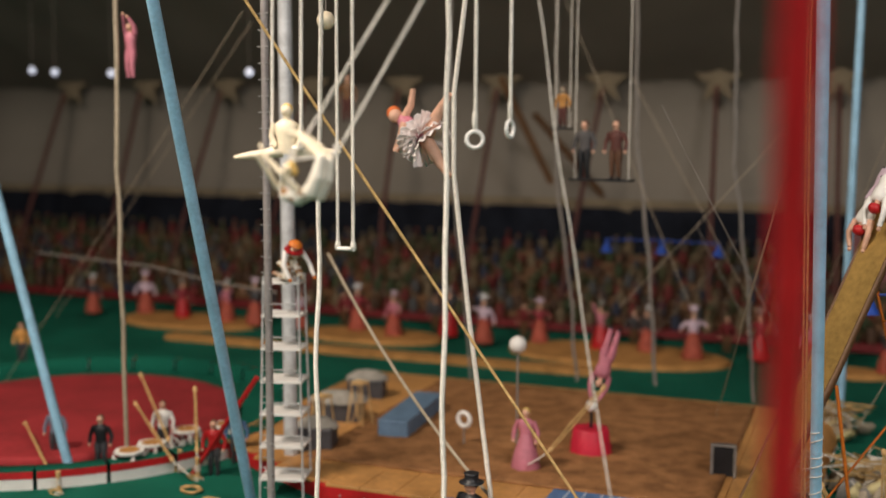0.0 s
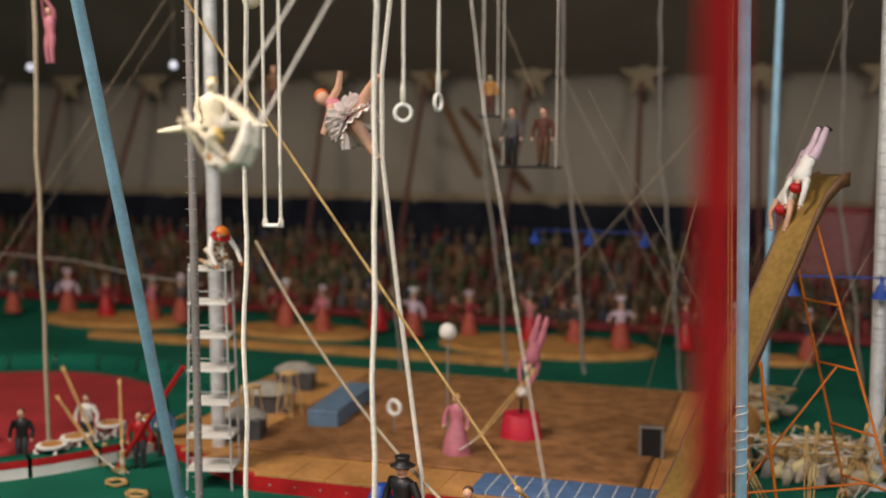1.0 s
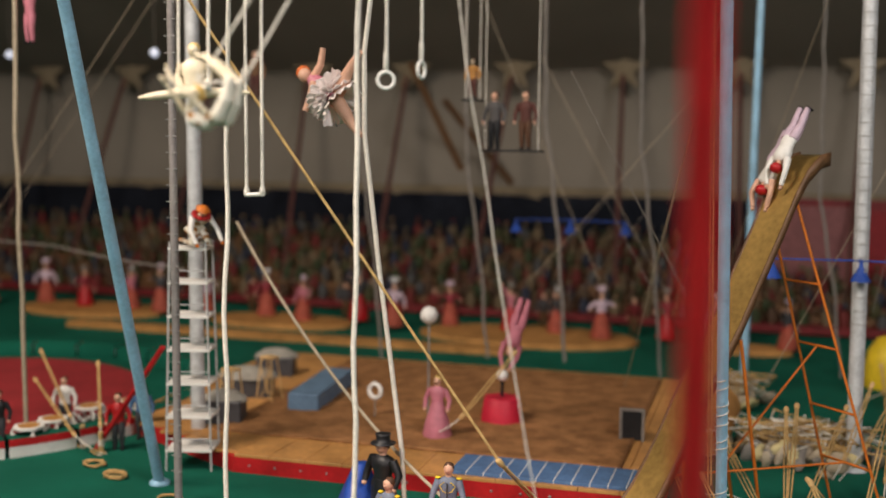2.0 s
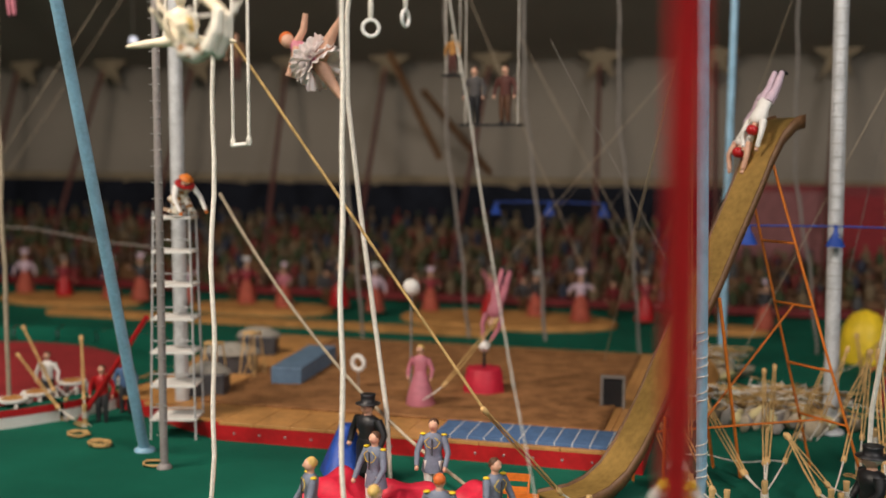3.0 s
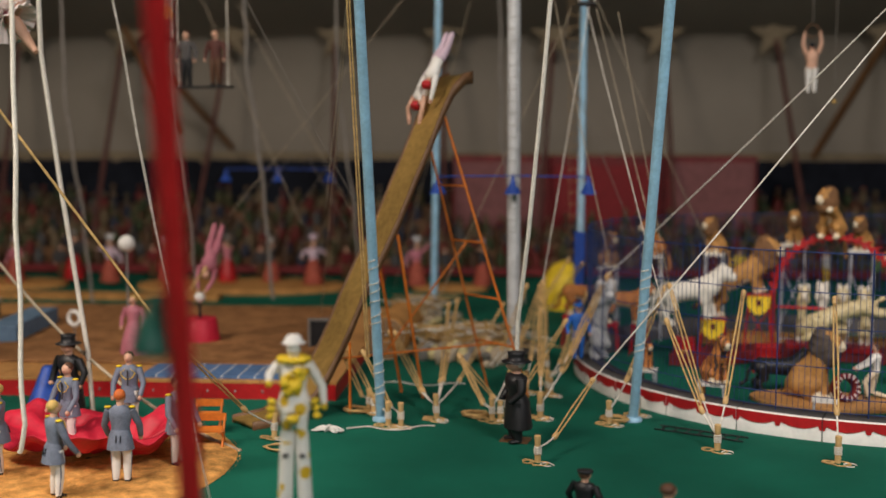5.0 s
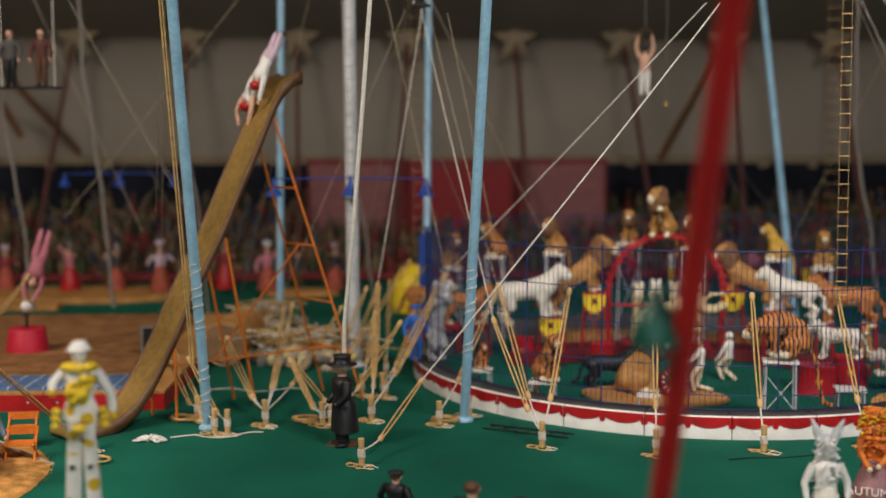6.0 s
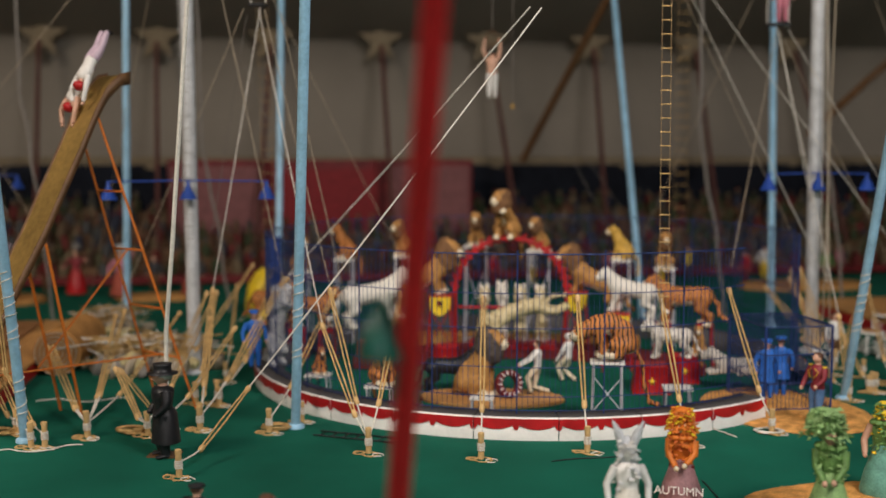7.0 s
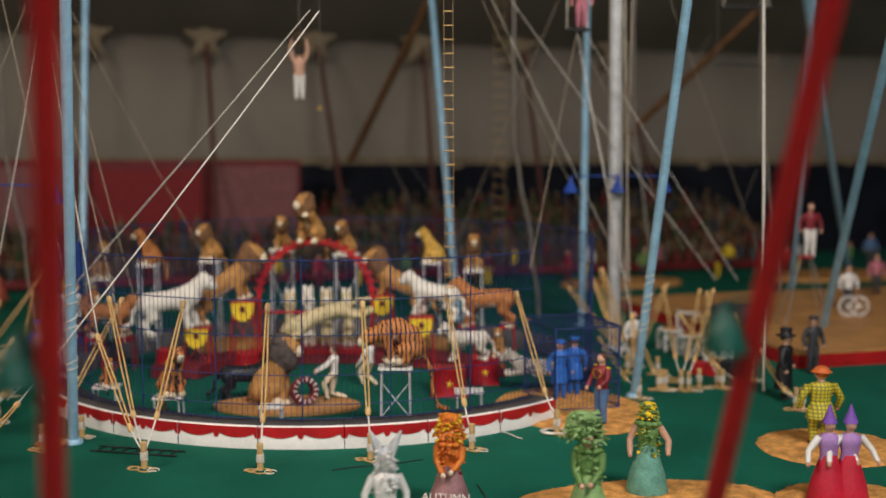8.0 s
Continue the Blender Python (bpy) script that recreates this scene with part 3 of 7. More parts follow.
def beast_build(way, coat, mane, belly, rise, gaze, paw):
    S = (-1, 1)
    if way == "stand":
        up = rise * 0.82
        body = [((-0.36, 0, 0.5), 0.14), ((-0.16, 0, 0.48 + up * 0.25), 0.14), ((0.06, 0, 0.47 + up * 0.7), 0.148), ((0.24, 0, 0.5 + up), 0.165)]
        lift = 0.05 if mane else 0.0
        neck, head = Vector((0.35, 0, 0.63 + up + lift)), Vector((0.44, 0, 0.71 + up + lift * 1.6))
        hind = [((-0.36, s * 0.08, 0.45), 0.125, (-0.29, s * 0.1, 0.28), 0.075, (-0.43 - s * 0.03, s * 0.1, 0.17), 0.04, (-0.38 - s * 0.04, s * 0.1, 0.035)) for s in S]
        fore = [((0.25, s * 0.08, 0.46 + up), 0.105, (0.21 + s * 0.03, s * 0.1, 0.28 + rise * 0.9), 0.06, (0.25 + s * 0.05, s * 0.1, 0.13 + rise), 0.042, (0.26 + s * 0.05, s * 0.1, 0.035 + rise)) for s in S]
        tail = [(-0.48, 0, 0.5), (-0.58, 0.01, 0.36), (-0.6, 0.03, 0.2), (-0.7, 0.05, 0.12)]
    elif way == "sit":
        body = [((-0.2, 0, 0.17), 0.16), ((-0.12, 0, 0.3), 0.155), ((0.0, 0, 0.44), 0.135), ((0.09, 0, 0.55), 0.135)]
        neck, head = Vector((0.13, 0, 0.68)), Vector((0.2, 0, 0.78))
        hind = [((-0.16, s * 0.1, 0.18), 0.125, (0.05, s * 0.16, 0.2), 0.075, (-0.04, s * 0.16, 0.06), 0.045, (0.06, s * 0.16, 0.035)) for s in S]
        fore = [((0.09, s * 0.07, 0.5), 0.09, (0.11, s * 0.085, 0.3), 0.056, (0.15, s * 0.085, 0.13), 0.042, (0.16, s * 0.085, 0.035)) for s in S]
        if paw:
            fore[1] = ((0.1, 0.08, 0.53), 0.085, (0.2, 0.16, 0.44), 0.055, (0.3, 0.2, 0.5), 0.042, (0.36, 0.2, 0.54))
        tail = [(-0.34, 0, 0.08), (-0.42, 0.03, 0.0), (-0.45, 0.05, -0.2), (-0.42, 0.08, -0.38)]
    elif way == "crouch":
        body = [((-0.24, 0, 0.2), 0.165), ((-0.15, 0, 0.38), 0.16), ((0.02, 0, 0.5), 0.14), ((0.2, 0, 0.47), 0.14)]
        neck, head = Vector((0.33, 0, 0.42)), Vector((0.43, 0, 0.38))
        hind = [((-0.2, s * 0.1, 0.2), 0.13, (0.0, s * 0.17, 0.2), 0.075, (-0.1, s * 0.17, 0.06), 0.045, (0.0, s * 0.17, 0.035)) for s in S]
        fore = [((0.2, s * 0.08, 0.42), 0.09, (0.17, s * 0.1, 0.25), 0.056, (0.14, s * 0.1, 0.12), 0.044, (0.14, s * 0.1, 0.035)) for s in S]
        tail = [(-0.38, 0, 0.08), (-0.46, 0.02, -0.1), (-0.5, 0.03, -0.45), (-0.58, 0.04, -0.68), (-0.7, 0.03, -0.72)]
    elif way == "rear":
        body = [((-0.02, 0, 0.36), 0.1), ((0.0, 0, 0.5), 0.095), ((0.02, 0, 0.63), 0.098), ((0.03, 0, 0.74), 0.105)]
        neck, head = Vector((0.04, 0, 0.84)), Vector((0.06, 0, 0.93))
        hind = [((-0.02, s * 0.065, 0.35), 0.088, (0.05, s * 0.085, 0.2), 0.056, (-0.05, s * 0.085, 0.11), 0.036, (0.0, s * 0.085, 0.035)) for s in S]
        fore = [((0.03, s * 0.09, 0.75), 0.07, (0.12, s * 0.12, 0.8), 0.045, (0.12, s * 0.11, 0.96), 0.036, (0.12, s * 0.1, 1.04)) for s in S]
        tail = [(-0.1, 0, 0.32), (-0.2, 0, 0.16), (-0.26, 0.02, 0.06)]
    elif way == "lie":
        body = [((-0.34, 0, 0.15), 0.15), ((-0.14, 0, 0.16), 0.145), ((0.08, 0, 0.17), 0.14), ((0.24, 0, 0.22), 0.15)]
        neck, head = Vector((0.36, 0, 0.34)), Vector((0.46, 0, 0.4))
        hind = [((-0.32, s * 0.1, 0.14), 0.115, (-0.14, s * 0.17, 0.13), 0.065, (-0.24, s * 0.17, 0.05), 0.04, (-0.1, s * 0.17, 0.035)) for s in S]
        fore = [((0.24, s * 0.09, 0.18), 0.09, (0.2, s * 0.13, 0.07), 0.05, (0.36, s * 0.12, 0.05), 0.042, (0.46, s * 0.12, 0.035)) for s in S]
        tail = [(-0.47, 0, 0.1), (-0.6, 0.06, 0.05), (-0.68, 0.16, 0.04)]
    else:
        body = [((-0.36, 0, 0.12), 0.125), ((-0.14, 0, 0.14), 0.115), ((0.08, 0, 0.13), 0.12), ((0.26, 0, 0.1), 0.13)]
        neck, head = Vector((0.4, 0, 0.1)), Vector((0.5, 0, 0.08))
        hind = [((-0.36, s * 0.08, 0.1), 0.1, (-0.5, s * 0.1, 0.0), 0.06, (-0.6, s * 0.1, -0.04), 0.04, (-0.74, s * 0.1, -0.02)) for s in S]
        fore = [((0.28, s * 0.08, 0.05), 0.085, (0.4, s * 0.09, -0.06), 0.05, (0.52, s * 0.09, -0.1), 0.04, (0.62, s * 0.09, -0.12)) for s in S]
        tail = [(-0.46, 0, 0.14), (-0.62, 0, 0.2), (-0.8, 0, 0.16)]
    turn = Matrix.Rotation(radians(gaze), 3, "Z")
    fwd = turn @ Vector((1, 0, -0.22)).normalized()
    left = turn @ Vector((0, 1, 0))
    prims = []

    def rod(a, b, ra, rb, m):
        prims.append((tuple(a), tuple(b), ra, rb, m))
    for (a, ra), (b, rb) in zip(body, body[1:]):
        rod(a, b, ra, rb, coat)
    trunk = len(prims)
    rod(body[-1][0], neck, body[-1][1] * 0.9, 0.105, coat)
    rod(neck, head, 0.105, 0.1, coat)
    rod(head + fwd * 0.02, head + fwd * 0.065, 0.108, 0.09, coat)
    rod(head + fwd * 0.115 - Vector((0, 0, 0.025)), head + fwd * 0.165 - Vector((0, 0, 0.03)), 0.062, 0.048, belly)
    rod(head + fwd * 0.095 - Vector((0, 0, 0.075)), head + fwd * 0.14 - Vector((0, 0, 0.085)), 0.038, 0.028, belly)
    for s in S:
        ear = head + left * s * 0.075 + Vector((0, 0, 0.085)) - fwd * 0.015
        rod(ear, ear + left * s * 0.015 + Vector((0, 0, 0.02)), 0.034, 0.022, coat)
    for legs in (hind, fore):
        for p0, r0, p1, r1, p2, r2, p3 in legs:
            rod(p0, p1, r0, r1, coat)
            rod(p1, p2, r1 * 0.85, r2, coat)
            rod(p2, p3, r2, 0.038, coat)
            toe = Vector(p3) + (Vector((0.06, 0, -0.006)) if way != "leap" else (Vector(p3) - Vector(p2)).normalized() * 0.05)
            rod(p3, toe, 0.042, 0.036, belly)
    for a, b in zip(tail, tail[1:]):
        rod(a, b, 0.026, 0.024, coat)
    rod(tail[-1], tail[-1], 0.034, 0.034, mane or coat)
    shaggy = set()
    if mane:
        mid = Vector(body[-1][0])
        for a, b, ra, rb in ((head - fwd * 0.105 + Vector((0, 0, 0.02)), neck - fwd * 0.03, 0.132, 0.165), (neck, mid.lerp(neck, 0.35) + fwd * 0.05, 0.175, 0.165), (head + Vector((0, 0, -0.09)) - fwd * 0.04, neck + fwd * 0.06 - Vector((0, 0, 0.1)), 0.1, 0.12)):
            shaggy.add(len(prims))
            rod(a, b, ra, rb, mane)
        for s in S:
            shaggy.add(len(prims))
            rod(head + left * s * 0.085 - fwd * 0.05, head + left * s * 0.07 - Vector((0, 0, 0.1)) - fwd * 0.05, 0.062, 0.062, mane)
    p, quads, under, nrm = sculpt(prims, 0.028, 0.02, shaggy, 0.026)
    bd = Build()
    bd.v = [Vector(q) for q in p]
    bd.f = quads
    for f, u in zip(quads, under):
        tone = prims[u][4]
        if u < trunk and belly is not coat and nrm[f[0]][2] < -0.55:
            tone = belly
        bd.s.append(bd.slot(tone))
    bd.ball(head + fwd * 0.213 - Vector((0, 0, 0.006)), (0.018, 0.022, 0.016), BLACK, 6, 4)
    for s in S:
        bd.ball(head + fwd * 0.135 + left * s * 0.052 + Vector((0, 0, 0.038)), 0.019, BLACK, 6, 4)
    return bd


def stool(label, at, w, top_mat, leg_mat, name="animal_stool", top_h=0.004, splay=1.35, brace=True, rz=0, apron=None):
    """A four-legged stand from the ground to the height at[2]."""
    z = at[2]
    ob = thing(name, label, "stool", pose(at[0], at[1], 0, 0, 0, rz))
    part("top", Build().box((0, 0, z - top_h / 2), (w, w * 0.8, top_h), top_mat), ob)
    for sx in (-1, 1):
        for sy in (-1, 1):
            part("leg", Build().tube([(sx * w * 0.4 * splay, sy * w * 0.32 * splay, 0), (sx * w * 0.4, sy * w * 0.32, z - top_h)], 0.0016, leg_mat, 6), ob)
    if brace:
        bb, y = Build(), -w * 0.34
        bb.tube([(-w * 0.5, y * 1.15, z * 0.25), (w * 0.42, y, z * 0.8)], 0.0011, leg_mat, 5)
        bb.tube([(w * 0.5, y * 1.15, z * 0.25), (-w * 0.42, y, z * 0.8)], 0.0011, leg_mat, 5)
        bb.tube([(-w * 0.53, y * 1.25, z * 0.15), (w * 0.53, y * 1.25, z * 0.15)], 0.0011, leg_mat, 5)
        part("brace", bb, ob)
    if apron:
        part("shield", apron, ob, "yellow shield with dark emblem", m=pose(0, -w * 0.42, z - 0.002))
    return ob


def lattice_stool(at, rz, w=0.04, h=0.045):
    ob = thing("lattice_stool", "white slatted stool with crossed braces and tan top", "stool", pose(at[0], at[1], 0, 0, 0, rz), group="slatted stools")
    part("top", Build().lathe([(w * 0.66, 0), (w * 0.7, 0.002), (w * 0.68, 0.005)], (0, 0, h - 0.005), WHITE, 8), ob)
    part("pad", Build().lathe([(w * 0.46, 0), (w * 0.44, 0.0015)], (0, 0, h), OCHRE, 16), ob, "round tan pad")
    corners = [(-1, -1), (1, -1), (1, 1), (-1, 1)]
    for i, (sx, sy) in enumerate(corners):
        part("leg", Build().box((sx * w * 0.5, sy * w * 0.5, h / 2 - 0.003), (0.004, 0.004, h - 0.006), WHITE, bevel=0.0005), ob)
        ex, ey = corners[(i + 1) % 4]
        A, B = Vector((sx * w * 0.5, sy * w * 0.5, 0)), Vector((ex * w * 0.5, ey * w * 0.5, 0))
        part("brace", Build().tube([A + Vector((0, 0, 0.006)), B + Vector((0, 0, h - 0.009))], 0.0013, WHITE, 5), ob)
        part("brace", Build().tube([B + Vector((0, 0, 0.006)), A + Vector((0, 0, h - 0.009))], 0.0013, WHITE, 5), ob)
        part("rail", Build().tube([A + Vector((0, 0, 0.005)), B + Vector((0, 0, 0.005))], 0.0015, WHITE, 5), ob)
    return ob


def shield_mesh():
    b = Build()
    for i, (x0, x1, z0, z1) in enumerate(((-0.021, 0.021, -0.014, 0.0), (-0.0195, 0.0195, -0.023, -0.014), (-0.015, 0.015, -0.03, -0.023), (-0.008, 0.008, -0.035, -0.03))):
        b.box(((x0 + x1) / 2, 0, (z0 + z1) / 2), (x1 - x0, 0.003, z1 - z0), YELLOW)
    b.box((0, -0.002, -0.012), (0.009, 0.0015, 0.011), DARK_RED)
    b.box((0.003, -0.0028, -0.012), (0.004, 0.001, 0.008), BLACK)
    return b


# ---- big cat act ----
LEOPARD_PALE = spotted("pale_leopard_coat", (0.62, 0.52, 0.3), (0.3, 0.2, 0.07), 160, 0.3, 0.4)
for at in ((0.016, 0.337, 0.131), (-0.064, 0.300, 0.087), (0.276, 0.400, 0.133), (0.352, 0.300, 0.106)):
    stool("red splayed pedestal with a yellow shield front", at, 0.046, RED, RED, "pedestal", 0.008, 1.5, apron=shield_mesh())
arch = thing("fire_hoop", "red half hoop studded with flame-shaped prongs", "hoop", pose(0.15, 0.36, 0))
ab = Build().tube([(0.108 * math.cos(a), 0, 0.132 + 0.108 * math.sin(a)) for a in [math.pi * i / 24 for i in range(25)]], 0.0032, RED, 8)
part("hoop", ab, arch)
for i in range(21):
    a = math.pi * (i + 0.5) / 21
    fb = Build()
    for k, off in ((0.118, 0.1), (0.1, -0.1), (0.121, -0.12)):
        fb.tube([(0.108 * math.cos(a), 0, 0.132 + 0.108 * math.sin(a)), (k * math.cos(a + off), -0.003, 0.132 + k * math.sin(a + off))], [0.0035, 0.0012], RED, 5)
    part("prong", fb, arch)
part("crossbar", Build().tube([(-0.11, 0, 0.105), (0.11, 0, 0.105)], 0.003, RED, 6), arch)
for s in (-1, 1):
    part("upright", Build().tube([(s * 0.108, 0, 0), (s * 0.108, 0, 0.133)], 0.003, RED, 6), arch)
beast("lion sitting upright on top of the hoop, one paw raised", (0.140, 0.350, 0.240), -122, 0.102, LION, "sit", MANE, PALE, group="lions", gaze=-18, paw=True)
hp = Build().box((0, 0, -0.003), (0.04, 0.03, 0.006), RED)
part("perch", hp, arch, m=pose(0.0, 0.0, 0.243))
for at, r in (((0.076, 0.450, 0.219), -95), ((0.202, 0.450, 0.210), -130)):
    stool("tall grey trestle stand with crossed braces", at, 0.05, WHITE, TRESTLE, "trestle_stand", 0.004, 1.15)
    beast("lion sitting on a tall grey trestle", at, r, 0.072, LION, "sit", MANE, PALE, group="lions")
for at, r, coat, mane, txt in (((-0.209, 0.520, 0.181), -150, TIGER, None, "tiger sitting on a grey trestle stool"), ((-0.082, 0.520, 0.189), -135, LION, MANE, "lion sitting on a grey trestle stool"),
                               ((0.374, 0.600, 0.178), -172, LEOPARD, None, "leopard sitting on a grey trestle stool"), ((0.461, 0.550, 0.166), -90, LION, MANE, "lion sitting on a grey trestle stool"),
                               ((-0.299, 0.500, 0.155), -50, LION, MANE, "lion sitting on a grey trestle stool")):
    stool("grey trestle stool with a flat top", at, 0.042, WHITE, TRESTLE, "trestle_stool", 0.004, 1.25)
    beast(txt, at, r, 0.082, coat, "sit", mane, PALE, group="sitting big cats")
beast("standing lion with its forepaws on a pedestal", (-0.018, 0.345, 0.086), 10, 0.122, LION, "stand", MANE, PALE, group="lions", rise=0.38, gaze=-25)
beast("standing lion with its forepaws on a pedestal", (0.308, 0.410, 0.087), 172, 0.116, LION, "stand", MANE, PALE, group="lions", rise=0.3, gaze=30)
beast("white tiger reaching up from a low red pedestal", (-0.102, 0.270, 0.076), 8, 0.124, FUR_WHITE, "stand", None, FUR_WHITE, group="white tigers", rise=0.12, gaze=-15)
beast("white tiger standing with its forepaws raised", (0.374, 0.300, 0.100), 168, 0.1, FUR_WHITE, "stand", None, FUR_WHITE, group="white tigers", rise=0.1, gaze=25)
beast("striped tiger standing on red stools", (0.473, 0.330, 0.081), 178, 0.115, TIGER, "stand", None, PALE, group="tigers")
for at in ((0.516, 0.330, 0.086), (0.439, 0.330, 0.086)):
    stool("red stool with splayed legs", at, 0.03, RED, RED, "red_stool", 0.008, 1.4, False)
for at, r in (((-0.238, 0.340, 0.062), 5), ((-0.323, 0.380, 0.067), -6)):
    beast("striped tiger standing on a red stool", at, r, 0.098, TIGER, "stand", None, PALE, group="tigers", gaze=-30)
    stool("red stool with splayed legs", (at[0] + 0.03, at[1], at[2]), 0.032, RED, RED, "red_stool", 0.008, 1.4, False)
    stool("red stool with splayed legs", (at[0] - 0.03, at[1], at[2]), 0.032, RED, RED, "red_stool", 0.008, 1.4, False)
carpet = Build()
carpet.sheet([[(RING.x + r * math.cos(a), 0.2 + r * 0.75 * math.sin(a), 0.024) for a in [math.pi * (0.06 + 0.88 * i / 30) for i in range(31)]] for r in (0.33, 0.24)], DARK_RED, 0.022)
thing("red_platform", "low curved red platform for the animals", "platform", pose(0, 0, 0.0), carpet, smooth=False)
for at, r in (((0.094, 0.400, 0.033), -70), ((0.132, 0.410, 0.031), -100), ((0.168, 0.400, 0.033), -95), ((0.209, 0.410, 0.031), -110)):
    beast("pale cat standing on its hind legs", at, r, 0.104 + 0.01 * ((at[0] * 97) % 1), FUR_WHITE if r == -100 else LEOPARD_PALE, "rear", None, FUR_WHITE, group="rearing cats")
row = (0.151, 0.405, 0.031)
bench = thing("red_bench", "long low red bench under the rearing cats", "bench", pose(row[0], row[1], 0))
part("seat", Build().box((0, 0, row[2] - 0.005), (0.17, 0.06, 0.01), RED), bench)
for x in (-0.07, 0.0, 0.07):
    part("trestle", Build().box((x, 0.005, row[2] / 2 - 0.005), (0.006, 0.045, row[2] - 0.01), DARK_RED), bench)
thing("tan_board", "long tan board lying behind the red bench", "board", pose(0.15, 0.53, 0), Build().box((0, 0, 0.012), (0.52, 0.05, 0.024), OCHRE))
beast("pale leopard leaping through the hoop", (0.169, 0.300, 0.094), 184, 0.118, LEOPARD_PALE, "leap", None, STRAW, group="rearing cats", tilt=16)
disc_at = (0.135, 0.021, 0.004)
db = Build().lathe([(0.118, 0), (0.12, 0.002), (0.118, 0.006)], (0, 0, 0), WOOD, 40, 0.55)
thing("round_mat", "flat tan sawdust mat inside the ring", "mat", pose(disc_at[0], disc_at[1], 0.0), db)
beast("large black-maned lion sitting beside its trainer", (0.114, 0.028, 0.006), -14, 0.122, LION, "sit", BLACK_MANE, PALE, group="lions")
beast("black panther crouching on the tan mat", (0.062, 0.075, 0.002), 12, 0.09, BLACK, "stand", None, name="toy_animal")
doll("trainer figurine kneeling in white shirt and breeches", (0.209, 0.052, 0.007), -90, 0.088, WHITE, PALE, grips=((-0.1, -0.32, 0.5), (0.1, -0.3, 0.52)), feet=((-0.06, 0.2, 0.02), (0.06, -0.1, 0.02)), knees=((-0.06, -0.06, 0.1), (0.06, -0.16, 0.3)))
dr = (0.163, 0.028, 0.007)
drum = thing("striped_drum", "small dark red ring with white stripes on edge", "drum", pose(dr[0], dr[1] - 0.01, 0.028, 74, 0, 28))
part("rim", Build().lathe([(0.014, -0.008), (0.022, -0.008), (0.023, 0.0), (0.022, 0.008), (0.014, 0.008), (0.014, -0.008)], (0, 0, 0), DARK_RED, 24, 1.0, False), drum)
for i in range(14):
    a = 2 * math.pi * i / 14
    part("stripe", Build().tube([(0.0145 * math.cos(a), 0.0145 * math.sin(a), 0.0085), (0.0215 * math.cos(a), 0.0215 * math.sin(a), 0.0085)], [0.0009, 0.0015], WHITE, 5, 0.5), drum)
for at, w, txt in (((0.315, -0.150, 0.102), 0.05, "tall white-topped table with crossed grey legs"), ((-0.039, -0.050, 0.036), 0.045, "low white-topped table on thin legs"), ((-0.155, 0.020, 0.037), 0.042, "low white-topped table on thin legs"),
                   ((0.129, -0.120, 0.037), 0.036, "low white-topped table on thin legs"), ((0.426, -0.060, 0.046), 0.045, "low white-topped table on thin legs")):
    stool(txt, at, w, WHITE, TRESTLE, "table", 0.003, 1.1, at[2] > 0.06)
beast("striped tiger crouching on a white table", (0.320, -0.150, 0.108), 190, 0.1, TIGER, "crouch", None, PALE, group="tigers", gaze=20)
beast("striped tiger sitting on a white table", (-0.033, -0.050, 0.037), -50, 0.086, TIGER, "sit", None, PALE, group="tigers")
doll("trainer figurine crouching in white shirt, white cap", (0.261, 0.187, 0.000), -120, 0.085, WHITE, PALE, hair=WHITE, hat="helmet", hat_mat=WHITE, grips=((-0.14, -0.2, 0.4), (0.12, -0.2, 0.4)), feet=((-0.06, 0.12, 0.02), (0.06, -0.08, 0.02)), knees=((-0.07, -0.12, 0.2), (0.07, -0.18, 0.28)))
beast("small tiger cub sitting on a white table", (-0.152, 0.020, 0.037), -60, 0.052, TIGER, "sit", None, PALE, group="tigers")
for at, w in (((0.400, 0.118, 0.000), 0.062), ((0.465, 0.208, 0.000), 0.052), ((0.036, 0.257, 0.000), 0.05), ((-0.116, 0.289, 0.000), 0.045)):
    ob = thing("red_pedestal", "red tapered box pedestal with gold star", "pedestal", pose(at[0], at[1], 0))
    part("body", Build().lathe([(w * 0.72, 0), (w * 0.58, 0.042), (w * 0.6, 0.044), (w * 0.6, 0.047)], (0, 0, 0), RED, 4), ob, m=pose(0, 0, 0, 0, 0, 45))
    st = Build()
    for i in range(5):
        st.tube([(0, -w * 0.47, 0.022), (0.007 * math.sin(i * 1.2566), -w * 0.47, 0.022 + 0.007 * math.cos(i * 1.2566))], [0.0026, 0.0005], YELLOW, 4)
    part("star", st, ob, "gold star")
beast("pale striped tiger standing on red pedestals", (0.428, 0.100, 0.062), 184, 0.078, TIGER_PALE, "stand", None, FUR_WHITE, group="white tigers", gaze=20)
beast("white tiger lying beside the cage wall", (0.543, 0.140, 0.029), 178, 0.085, TIGER_PALE, "lie", None, FUR_WHITE, group="white tigers")
beast("lion cub beside the red pedestal", (0.490, 0.200, 0.048), -100, 0.06, LION, "sit", None, PALE, group="lions")
beast("grey-white bear figure standing by the curb", (-0.247, 0.100, 0.034), -35, 0.132, GLASSY, "rear", None, group="white tigers")
doll("attendant figurine in bright blue overalls and cap", (-0.280, 0.077, 0.034), 30, 0.1, BRIGHT_BLUE, BRIGHT_BLUE, hat="cap", hat_mat=BRIGHT_BLUE)

